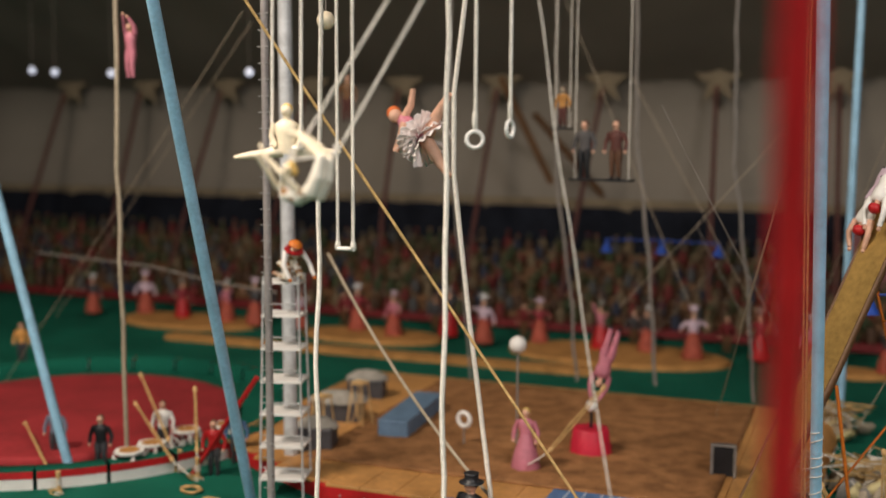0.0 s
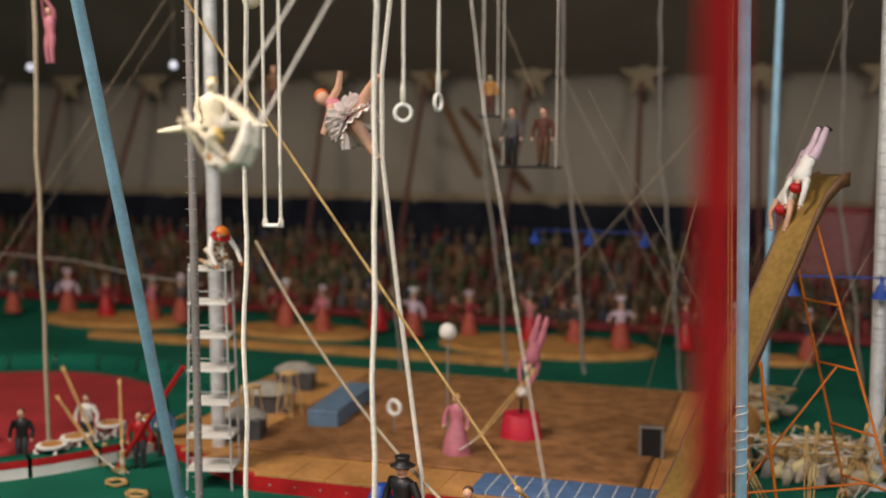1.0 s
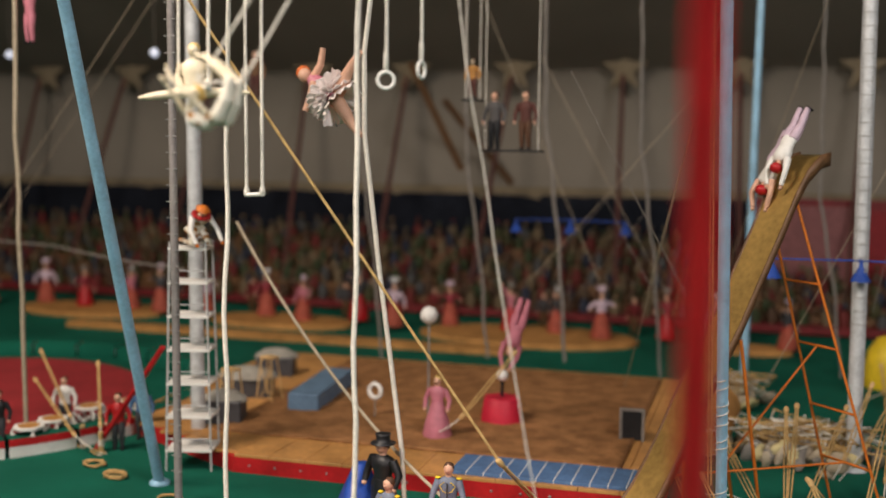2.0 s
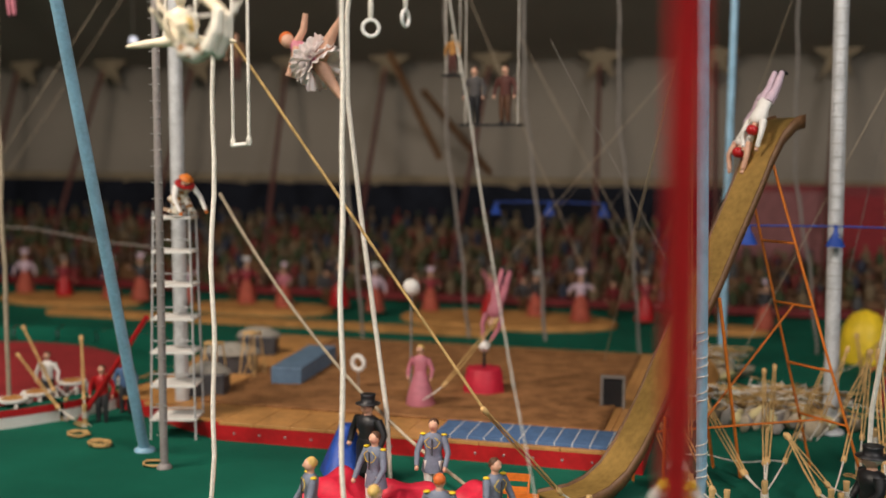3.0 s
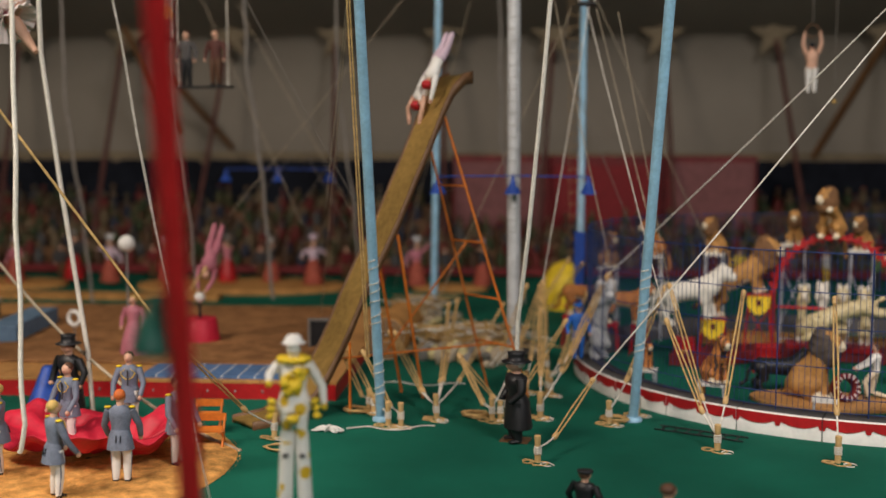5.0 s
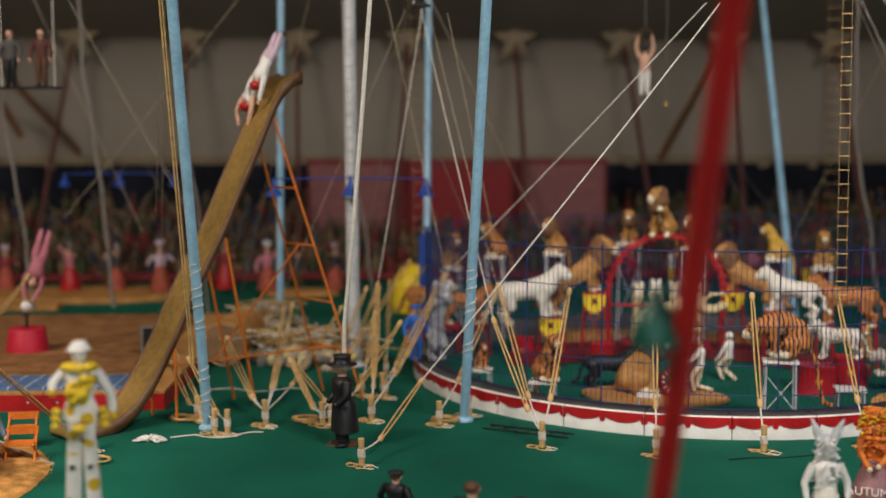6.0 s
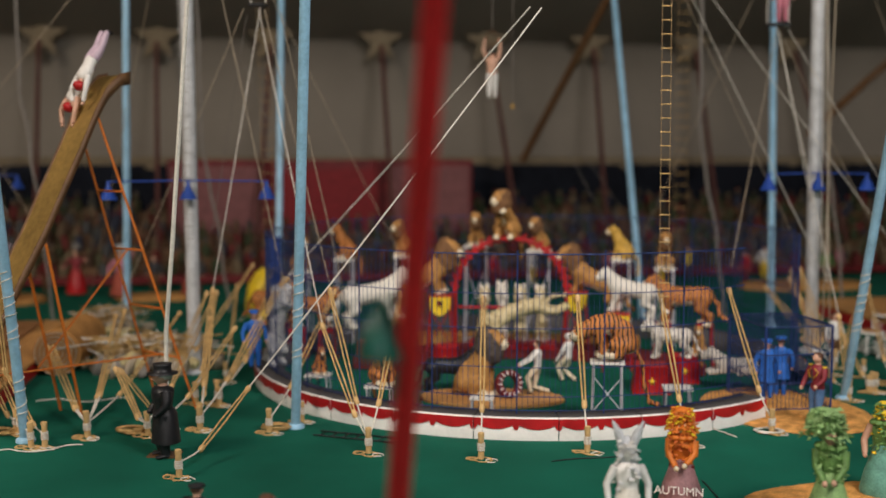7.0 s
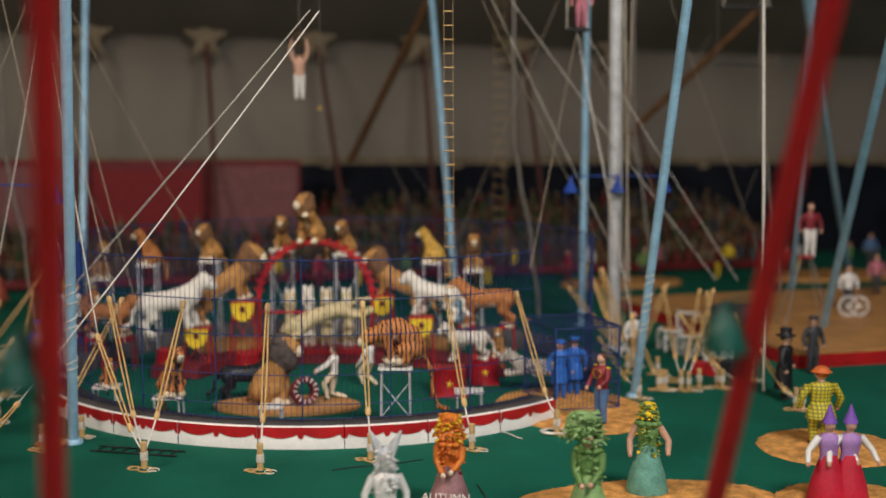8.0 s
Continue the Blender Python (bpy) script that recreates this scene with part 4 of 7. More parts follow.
# ---- cage porch ----
px, py = 0.6, 0.06
porch = thing("cage_porch", "small square blue barred porch of the cage", "cage", pose(px, py, 0, 0, 0, 14.5))
for sx in (-1, 1):
    for sy in (-1, 1):
        part("post", Build().tube([(sx * 0.055, sy * 0.07, 0), (sx * 0.055, sy * 0.07, 0.135)], 0.0022, CAGE_BLUE, 6), porch)
for name, a, b2 in (("front_grille", (-0.055, -0.07), (0.055, -0.07)), ("side_grille", (0.055, -0.07), (0.055, 0.07)), ("side_grille", (-0.055, 0.07), (-0.055, -0.07)), ("back_grille", (0.055, 0.07), (-0.055, 0.07))):
    gb, A, B = Build(), Vector((*a, 0)), Vector((*b2, 0))
    for z in (0.004, 0.045, 0.09, 0.134):
        gb.tube([A + Vector((0, 0, z)), B + Vector((0, 0, z))], 0.0012, CAGE_BLUE, 5)
    for i in range(1, 16):
        p = A.lerp(B, i / 16)
        gb.tube([p, p + Vector((0, 0, 0.134))], 0.0005, CAGE_BLUE, 4)
    part(name, gb, porch)
rb = Build()
for i in range(12):
    rb.tube([(-0.055 + i * 0.01, -0.07, 0.136), (-0.055 + i * 0.01, 0.07, 0.136)], 0.0008, CAGE_BLUE, 4)
part("roof_grille", rb, porch)
for x in (-0.016, 0.012):
    doll("attendant figurine in plain blue coat inside the porch", (px + x, py + 0.03 + x, 0), 180 if x > 0 else 10, 0.1, BRIGHT_BLUE, BRIGHT_BLUE, hat="cap", hat_mat=BRIGHT_BLUE, coat=0.2)


def sawdust(label, at, rx, ry, h=0.006, rz=0, seed=1):
    rnd, b, n = random.Random(seed), Build(), 48
    edge = [1 + rnd.uniform(-0.018, 0.018) + 0.03 * math.sin(i * 0.26 + seed) for i in range(n)]
    rows = []
    for k, z in ((1.0, 0.0005), (0.96, h * 0.6), (0.85, h), (0.6, h), (0.3, h), (0.02, h)):
        r = [(rx * k * edge[i] * math.cos(2 * math.pi * i / n), ry * k * edge[i] * math.sin(2 * math.pi * i / n), z + (rnd.uniform(-0.0008, 0.0008) if 0.02 < k < 1 else 0)) for i in range(n)]
        rows.append(r + r[:1])
    b.sheet(rows, SAWDUST)
    k0 = len(b.v)
    for i in range(int(6000 * rx * ry / 0.03)):
        a, q = rnd.uniform(0, 6.283), math.sqrt(rnd.random()) * 1.0
        c = Vector((rx * q * math.cos(a), ry * q * math.sin(a), h + 0.0006 if q < 0.86 else h * 0.5))
        d = Vector((rnd.uniform(-1, 1), rnd.uniform(-1, 1), rnd.uniform(-0.3, 0.5))) * 0.0016
        e = Vector((-d.y, d.x, rnd.uniform(0, 0.001))) * 0.4
        j, s = len(b.v), b.slot(SAWDUST)
        b.v += [c - d, c + e, c + d, c - e]
        b.f.append((j, j + 1, j + 2, j + 3))
        b.s.append(s)
    return thing("sawdust", label, "sawdust", pose(at[0], at[1], 0, 0, 0, rz), b, kind="stuff", smooth=False)


sawdust("orange sawdust strewn round the cage porch", (0.6, 0.0, 0), 0.12, 0.16, 0.003, 14, 3)
sawdust("round bed of orange sawdust under the soldiers", (-0.778, -0.637, 0.000), 0.195, 0.21, 0.006, 35, 5)
sawdust("round bed of orange sawdust on green felt", (0.927, -0.231, 0.000), 0.1, 0.1, 0.005, 0, 7)
sawdust("strip of orange sawdust on green felt", (0.62, -0.46, 0), 0.16, 0.08, 0.004, 10, 9)
sawdust("strip of orange sawdust on green felt", (0.34, -0.57, 0), 0.09, 0.07, 0.004, 10, 11)
sawdust("strip of orange sawdust on green felt", (0.86, -0.47, 0), 0.09, 0.08, 0.004, 10, 13)

# ---- slide ----
S0, S1 = Vector((-0.475, -0.085, 0)), Vector((-0.66, -0.38, 0))
slide = thing("slide", "tall curved brass slide with a dark rim", "slide", pose(S0.x, S0.y, 0))
DIR = (S1 - S0)
SIDE = Vector((-DIR.y, DIR.x, 0)).normalized()
PROFILE = ((-0.1, 0.528), (-0.05, 0.524), (0.02, 0.503), (0.08, 0.469), (0.15, 0.42), (0.25, 0.355), (0.35, 0.288), (0.45, 0.231), (0.54, 0.178), (0.6, 0.137), (0.66, 0.101), (0.73, 0.064), (0.8, 0.036), (0.88, 0.018), (0.96, 0.01), (1.1, 0.008))
line = [DIR * s + Vector((0, 0, z)) for s, z in PROFILE]
part("chute", Build().sheet([[p + SIDE * w for w in (-0.028, -0.0272, 0.0272, 0.028)] for p in line], BRASS, 0.005), slide)
for w in (-0.0295, 0.0295):
    part("rim", Build().sheet([[p + SIDE * (w + d) + Vector((0, 0, 0.004)) for d in (-0.0015, 0.0015)] for p in line], DARK_WOOD, 0.02), slide, "dark brown edge board")
frame_top = DIR * 0.07 + Vector((0, 0, 0.46))
for n, (dx, s) in enumerate(((0.028, 1), (-0.028, -1))):
    foot = Vector((0.105, 0.02, 0)) + SIDE * s * 0.05
    part("frame_leg", Build().tube([frame_top + SIDE * dx, foot], 0.0021, ORANGE, 6), slide, "orange painted frame leg")
    low = DIR * 0.35 + SIDE * s * 0.032
    part("frame_leg", Build().tube([low + Vector((0, 0, 0.27)), low * 0.9 + Vector((0.02, 0.04, 0))], 0.0026, ORANGE, 6), slide, "orange painted frame leg")
    low = DIR * 0.62 + SIDE * s * 0.034
    part("frame_leg", Build().tube([low + Vector((0, 0, 0.11)), low], 0.0024, ORANGE, 6), slide, "orange painted frame leg")
for k in (0.25, 0.45, 0.65, 0.82):
    a, c = frame_top + SIDE * 0.028, frame_top - SIDE * 0.028
    fa, fc = Vector((0.105, 0.02, 0)) + SIDE * 0.05, Vector((0.105, 0.02, 0)) - SIDE * 0.05
    part("rung", Build().tube([a.lerp(fa, k), c.lerp(fc, k)], 0.002, ORANGE, 6), slide, "orange painted rung")
for k0, k1 in ((0.45, 0.35), (0.82, 0.62)):
    q = DIR * k1
    part("strut", Build().tube([frame_top.lerp(Vector((0.105, 0.02, 0)), k0), q + Vector((0, 0, 0.08))], 0.0018, ORANGE, 5), slide, "orange painted strut")
ARMS_DOWN = ((-0.1, -0.08, 1.18), (0.1, -0.08, 1.18))
aim = (DIR * 0.68 + Vector((0, 0, -0.42))).normalized()
for k, d in ((0, 0.0), (1, 0.026)):
    b = doll("acrobat in white shirt, lilac tights and red helmet", (0, 0, 0), 0, 0.108, WHITE, LILAC, bulk=1.22, hair=RED, hat="helmet", hat_mat=RED, grips=ARMS_DOWN, glove_mat=SKIN, sleeves=SKIN if k == 0 else WHITE, group="sliding acrobats")
    q = Vector(aim).to_track_quat("Z", "Y").to_matrix().to_4x4()
    up = Vector((0, 0, 1))
    base = S0 + DIR * -0.06 + Vector((-0.02, 0.004, 0.564 + d)) - aim * d * 0.3
    b.matrix_world = Matrix.Translation(base + SIDE * (0.012 if k else -0.012)) @ q @ pose(0, 0, 0, 0, 0, 0)

# ---- soldiers with the red cloth ----
SOLDIERS = (((-0.840, -0.728, 0.006), -40, HAIR_BLOND), ((-0.841, -0.591, 0.006), -10, HAIR_BROWN), ((-0.717, -0.780, 0.006), 150, HAIR_BLOND),
            ((-0.812, -0.493, 0.006), 20, HAIR_BROWN), ((-0.655, -0.620, 0.006), 75, HAIR_BROWN), ((-0.679, -0.707, 0.006), 200, HAIR_RED))
for at, r, hr in SOLDIERS:
    doll("soldier in grey-blue tailcoat and white trousers holding the cloth", at, r, 0.112, UNIFORM, WHITE, hair=hr, coat=0.14, grips=((-0.15, -0.16, 0.44), (0.15, -0.16, 0.44)), group="soldiers round the cloth", stripe=UNIFORM, bulk=1.12, braid=YELLOW)
cl, rows = Vector((-0.785, -0.620, 0.000)), []
for k in [j / 16 for j in range(17)]:
    r = []
    for i in range(97):
        a = 2 * math.pi * i / 96
        fold = k * (0.006 * math.sin(a * 7 + k * 4) + 0.004 * math.sin(a * 13 - k * 9) + 0.0035 * math.sin(a * 5 + k * 17)) + 0.004 * math.sin(k * 9 + a * 2)
        rx, ry = 0.142 * k, 0.092 * k
        p = Vector((rx * math.cos(a) * 0.83 - ry * math.sin(a) * 0.5, rx * math.cos(a) * 0.3 + ry * math.sin(a) * 0.95, 0.014 + 0.034 * k ** 1.8 + fold + 0.008 * k * math.sin(3 * a)))
        r.append(cl + p)
    rows.append(r)
thing("red_cloth", "crumpled red life net held out by six soldiers", "cloth", None, Build().sheet(rows, RED_CLOTH, 0.0012))
doll("ringmaster in long black coat and top hat", (-0.944, -0.453, 0.000), -10, 0.118, bulk=1.45, top=BLACK, legs=BLACK, hair=HAIR_BROWN, hat="top", coat=0.35)
doll("bearded figurine in shiny long black coat and hat", (-0.279, -0.362, 0.002), -58, 0.114, bulk=1.7, top=BLACK, legs=BLACK, hair=FUR_WHITE, hat="top", hat_mat=BLACK, coat=0.33, grips=((-0.1, -0.07, 0.5), (0.1, -0.07, 0.52)), glove_mat=BLACK)
thing("base_card", "thin dark square base under the black figurine", "base", pose(*(-0.281, -0.355, 0.000)[:2], 0.001), Build().box((0, 0, 0), (0.04, 0.03, 0.002), DARK_WOOD))
tent_at = (-0.973, -0.465, 0.000)
thing("blue_stand", "small blue tapered stand beside the stage", "stand", pose(tent_at[0] - 0.02, tent_at[1] + 0.03, 0), Build().lathe([(0.05, 0), (0.014, 0.072), (0.01, 0.075)], (0, 0, 0), DEEP_BLUE, 4))
for at in ((-0.664, -0.526, 0.000), (-0.710, -0.453, 0.000)):
    ch = thing("folding_chair", "small folded orange wooden chair", "chair", pose(at[0], at[1], 0, 0, 0, 20))
    part("seat", Build().box((0, 0, 0.026), (0.034, 0.026, 0.003), ORANGE), ch)
    for s in (-1, 1):
        part("leg", Build().tube([(s * 0.018, -0.015, 0), (s * 0.018, 0.014, 0.042)], 0.0018, ORANGE, 5), ch)
        part("leg", Build().tube([(s * 0.018, 0.016, 0), (s * 0.018, -0.014, 0.027)], 0.0018, ORANGE, 5), ch)
    part("backrest", Build().box((0, 0.013, 0.04), (0.04, 0.003, 0.01), ORANGE), ch)

# ---- stilt clown and the front row ----
doll("stilt clown in white suit with coloured dots", (-0.342, -0.925, 0.128), 20, 0.107, CLOWN_SUIT, CLOWN_SUIT, WHITE, HAIR_RED, "round", WHITE, grips=((-0.16, -0.17, 0.66), (0.22, 0.0, 0.42)), coat=0.1, collar=YELLOW, glove_mat=YELLOW)
ruff = thing("ruff", "puffed yellow ruff down the clown's front", "ruff", pose(-0.342, -0.925, 0, 0, 0, 20))
rnd = random.Random(21)
for i in range(34):
    z = 0.187 + 0.026 * i / 33 if i < 27 else 0.164
    w = 0.006 + 0.007 * (i / 33) ** 2 if i < 27 else 0.003
    part("frill", Build().ball((rnd.uniform(-w, w), -0.0105 + rnd.uniform(-0.002, 0.004), z), (rnd.uniform(0.003, 0.0055), 0.0035, rnd.uniform(0.0025, 0.0045)), YELLOW, 8, 5, Euler((0, rnd.uniform(-1, 1), 0)).to_matrix()), ruff)
for s in (-1, 1):
    for i in (4, 5, 6):
        part("frill", Build().ball((s * (0.015 + 0.001 * i), -0.004 + rnd.uniform(-0.004, 0.002), 0.205 - 0.0065 * i), (0.0042, 0.0042, 0.003), YELLOW, 8, 5, Euler((0, rnd.uniform(-1, 1), 0)).to_matrix()), ruff)
st = thing("stilts", "long dotted white stilt trousers of the clown", "stilts", pose(-0.342, -0.925, 0, 0, 0, 20))
for s in (-1, 1):
    part("stilt", Build().tube([(s * 0.013, 0, 0), (s * 0.010, 0, 0.07), (s * 0.0062, 0, 0.15)], [0.0072, 0.007, 0.0066], CLOWN_SUIT, 10), st)
for at, hh, c, txt in (((-0.118, -0.70, 0), 0.071, "cap", "policeman in black uniform and cap"), ((-0.023, -0.780, 0.102), 0.09, "", "figurine in dark brown coat"), ((0.020, -0.760, 0.080), 0.07, "cap", "policeman in black uniform and cap")):
    at = (at[0], at[1], 0)
    doll(txt, at, 160, hh, BLACK, BLACK, hair=HAIR_BROWN, hat=c, group="front row onlookers", bulk=1.55)
doll("silver lady with tall frosted ears on her headdress", (0.316, -0.63, 0), 10, 0.106, WHITE, WHITE, WHITE, WHITE, "", WHITE, skirt=FUR_WHITE, glove_mat=WHITE)
doll("autumn lady in dusty mauve skirt and orange leaf wrap", (0.385, -0.5, 0), -15, 0.1, ORANGE, DARK_RED, PALE, ORANGE, "", ORANGE, skirt=material("mauve_skirt", (0.3, 0.16, 0.17), 0.5, spread=0.35, scale=60), collar=ORANGE, bulk=1.3, grips=((-0.02, -0.16, 0.5), (0.05, -0.16, 0.54)))
# word on the skirt
cu = bpy.data.curves.new("skirt_word", "FONT")
cu.body, cu.size, cu.extrude, cu.align_x = "AUTUMN", 0.013, 0.0004, "CENTER"
cu.materials.append(WHITE)
word = new("skirt_word", cu)
word.matrix_world = pose(0.38, -0.5235, 0.0215, 78, 0, -8)
tagged(word, "white painted word on the brown skirt", "lettering")
PALE_GREEN = material("pale_leaf_green", (0.26, 0.42, 0.16), 0.55, spread=0.4, scale=60)
SEA_GREEN = material("pale_sea_green", (0.13, 0.34, 0.27), 0.5, spread=0.35, scale=70)
rnd = random.Random(4)
for at, hh, txt in (((0.535, -0.56, 0), 0.111, "green lady wearing a leafy tree headdress"), ((0.627, -0.43, 0), 0.106, "green lady with yellow flowers in her hair")):
    doll(txt, at, -20, hh, GREEN, GREEN, SKIN, GREEN, "", skirt=PALE_GREEN if hh > 0.11 else SEA_GREEN, collar=GREEN, bulk=1.2, sleeves=GREEN if hh > 0.11 else SKIN, grips=((-0.02, -0.16, 0.5), (0.05, -0.16, 0.52)) if hh > 0.11 else ((-0.15, -0.1, 0.47), (0.2, -0.04, 0.5)))
FROST = material("frosted_white", (0.62, 0.64, 0.66), 0.4, spread=0.25, scale=120, bump=0.6)
for at, z0, z1, rad, mats, n, txt in (((0.53, -0.556), 0.1, 0.131, 0.025, (PALE_GREEN, PALE_GREEN, GREEN), 260, "mass of pale green leaves worn on a head"), ((0.535, -0.56), 0.05, 0.1, 0.017, (GREEN, PALE_GREEN), 90, "leafy green wrap over the shoulders"),
                                      ((0.627, -0.43), 0.094, 0.112, 0.012, (YELLOW, GREEN), 110, "wreath of yellow flowers and leaves"), ((0.627, -0.43), 0.05, 0.092, 0.015, (GREEN, GREEN, YELLOW), 90, "leafy green wrap over the shoulders"),
                                      ((0.385, -0.495), 0.088, 0.114, 0.0175, (ORANGE, YELLOW, ORANGE), 300, "crown of orange autumn leaves"), ((0.385, -0.5), 0.058, 0.094, 0.017, (ORANGE, HAIR_RED), 120, "ragged orange leaf cape"),
                                      ((0.316, -0.63), 0.06, 0.112, 0.013, (FROST, WHITE), 120, "frosted white cape of ragged flakes")):
    leaves = Build().ball((0, 0.005, (z0 + z1) / 2), (rad * 0.82, rad * 0.74, (z1 - z0) * 0.55), mats[0], 12, 8)
    for i in range(n):
        a, k = rnd.uniform(0, 6.283), rnd.random()
        c = Vector((math.cos(a), math.sin(a), 0)) * rad * rnd.uniform(0.45, 0.85) * (1.15 - 0.5 * k) + Vector((0, 0, z0 + (z1 - z0) * k))
        d = Vector((math.cos(a), math.sin(a), rnd.uniform(-0.9, 0.4))) * rnd.uniform(0.004, 0.0065)
        leaves.tube([c, c + d * 0.5, c + d], [0.0009, 0.0034, 0.0006], mats[i % len(mats)], 5, 0.35)
    thing("leaf_dress", txt, "headdress", pose(at[0], at[1], 0), leaves, kind="stuff")
headdress = thing("eared_headdress", "headdress with two tall frosted ears", "headdress", pose(0.316, -0.63, 0))
for sx in (-1, 1):
    part("ear", Build().tube([(sx * 0.004, 0, 0.1), (sx * 0.009, 0, 0.117), (sx * 0.016, 0, 0.131)], [0.0035, 0.005, 0.001], FROST, 7, 0.5), headdress)
doll("clown seen from behind in yellow plaid suit, orange hair", (0.912, -0.228, 0.005), 185, 0.107, PLAID, PLAID, SKIN, HAIR_RED, "round", HAIR_RED, bulk=1.55, coat=0.14, shoes=DARK_WOOD)
for x in (-0.012, 0.013):
    doll("clown in red trousers and purple pointed hat", (0.845 + x, -0.47, 0), 5, 0.102, LILAC_SHIRT, RED_CLOTH, SKIN, PURPLE, "cone", PURPLE, sleeves=WHITE, skirt=RED_CLOTH, grips=((-0.26, -0.1, 0.5), (0.26, -0.1, 0.5)))
doll("man in maroon jacket with gold braid and blue trousers", (0.626, -0.098, 0.003), -60, 0.107, MAROON, DENIM, hair=HAIR_BROWN, braid=YELLOW, grips=((-0.12, -0.14, 0.5), (0.1, -0.12, 0.55)))
doll("policeman in grey uniform and cap", (1.086, 0.286, -0.000), 20, 0.107, CHARCOAL, CHARCOAL, hat="cap", hat_mat=CHARCOAL)
doll("man in long black coat and top hat", (0.964, 0.077, 0.000), 60, 0.11, bulk=1.4, top=BLACK, legs=BLACK, hair=CHARCOAL, hat="top", coat=0.34)
doll("handler figurine in white shirt beside the mast", (0.770, 0.400, 0.000), 30, 0.1, WHITE, DARK_WOOD)

# ---- ropes, tackles and wires ----
CORD_TAN = material("dull_tan_cord", (0.4, 0.33, 0.24), 0.8, spread=0.2, scale=100)

def hanging_rope(label, pts, r=0.0042, mat=ROPE, name="hanging_rope", seg=10, wave=0.0015):
    """A rope through a few points, with a slight wave."""
    fine, n = [], 10
    for a, b in zip(pts, pts[1:]):
        a, b = Vector(a), Vector(b)
        for i in range(n):
            p = a.lerp(b, i / n)
            fine.append(p + Vector((wave * math.sin(p.z * 38 + a.x * 9), wave * math.cos(p.z * 27), 0)))
    fine.append(Vector(pts[-1]))
    o = fine[0].copy()
    return thing(name, label, "rope", pose(*o), Build().tube([p - o for p in fine], r, mat, seg))


def coil(b, c, r, mat, seed, turns=4, thick=0.0011):
    rnd = random.Random(seed)
    pts = [c + Vector((r * rnd.uniform(0.75, 1.15) * math.cos(i * 0.7), r * rnd.uniform(0.6, 0.9) * math.sin(i * 0.7) - r * 0.4, 0.0012 + 0.0006 * (i // 9) + rnd.uniform(0, 0.0012))) for i in range(turns * 9)]
    b.tube(pts, thick, mat, 5)


def stake(at, lean=(0, 0), h=0.036, seed=0):
    ob = thing("tent_stake", "pale wooden tent stake with coiled twine at its foot", "stake", pose(at[0], at[1], 0, lean[0], lean[1], 0), group="tent stakes")
    part("peg", Build().lathe([(0.0036, 0), (0.0042, 0.004), (0.0039, 0.012), (0.004, h - 0.006), (0.0045, h - 0.004), (0.0042, h)], (0, 0, 0), PINE, 10), ob)
    w = Build()
    w.tube([(0.0048 * math.cos(i * 1.0), 0.0048 * math.sin(i * 1.0), 0.011 + i * 0.00035) for i in range(34)], 0.0009, ROPE, 5)
    part("lashing", w, ob)
    cb = Build()
    coil(cb, Vector((0.004, -0.004, 0)), 0.012, TWINE, seed, 2, 0.0009)
    coil(cb, Vector((0.014, -0.007, 0)), 0.009, ROPE, seed + 7, 1, 0.0009)
    coil(cb, Vector((-0.012, -0.002, 0)), 0.008, TWINE, seed + 3, 2, 0.0008)
    part("rope_coil", cb, ob)
    return ob


def tackle(foot, top, seed=0, strands=2, wire=None, wire_r=0.0008, wire_mat=ROPE, stakes=True, h=0.036):
    """A stake with a tackle of doubled twine that runs up to a wooden toggle, and a line on from there."""
    foot, top = Vector(foot), Vector(top)
    if stakes:
        stake(foot, ((foot.y - top.y) * -20, 0), h, seed)
    ob = thing("guy_tackle", "doubled tan twine tackle with wooden toggles", "guy rope", pose(*foot), group="guy tackles")
    d = top - foot
    side = d.cross(Vector((0, 1, 0))).normalized()
    a = Vector((0, 0, h * 0.55))
    m1 = d * 0.3
    for s in range(strands):
        o = side * (s - (strands - 1) / 2) * 0.0076
        part("strand", Build().tube([m1 + o * 0.5, d * 0.6 + o * 0.8, d + o * 0.4], 0.0013, TWINE, 6), ob)
    part("tail", Build().tube(sag(a, m1, 0.002, 5), 0.0013, ROPE, 5), ob)
    for q in (m1, d):
        part("toggle", Build().tube([q - d.normalized() * 0.006, q - d.normalized() * 0.003, q + d.normalized() * 0.003, q + d.normalized() * 0.006], [0.0026, 0.004, 0.004, 0.0024], PINE, 8), ob)
    if wire is not None:
        part("line", Build().tube(sag(d, Vector(wire) - foot, 0.004, 8), wire_r, wire_mat, 6), ob)
    return ob


G2, G3, G4 = (-0.01, -0.317, 0), (0.143, -0.328, 0), (0.284, -0.279, 0)
tackle(G2, (-0.096, -0.156, 0.2), 1, 2)
tackle(G2, (0.011, -0.163, 0.195), 2, 2, stakes=False)
tackle(G2, (-0.09, -0.235, 0.159), 3, 2, (-0.29, 0.17, 0.66), stakes=False)
tackle(G3, (0.136, -0.195, 0.195), 4, 2)
tackle(G4, (0.27, -0.2, 0.2), 5, 2)
tackle((0.423, -0.230, 0.000), (0.389, -0.155, 0.203), 6, 2)
tackle((0.552, -0.149, 0.000), (0.496, -0.09, 0.2), 7, 2)
tackle((-0.227, -0.45, 0), (-0.189, -0.274, 0.075), 8, 2, (0.217, -0.249, 0.599), 0.0012)
tackle((-0.278, -0.220, 0.000), (-0.327, 0.000, 0.178), 9, 3, (-0.285, 0.165, 0.66))
tackle((-0.278, -0.220, 0.000), (-0.234, 0.100, 0.183), 10, 3, (0.200, -0.202, 0.606), 0.0011, stakes=False)
tackle((-0.425, -0.274, 0.000), (-0.479, 0.000, 0.140), 11, 2)
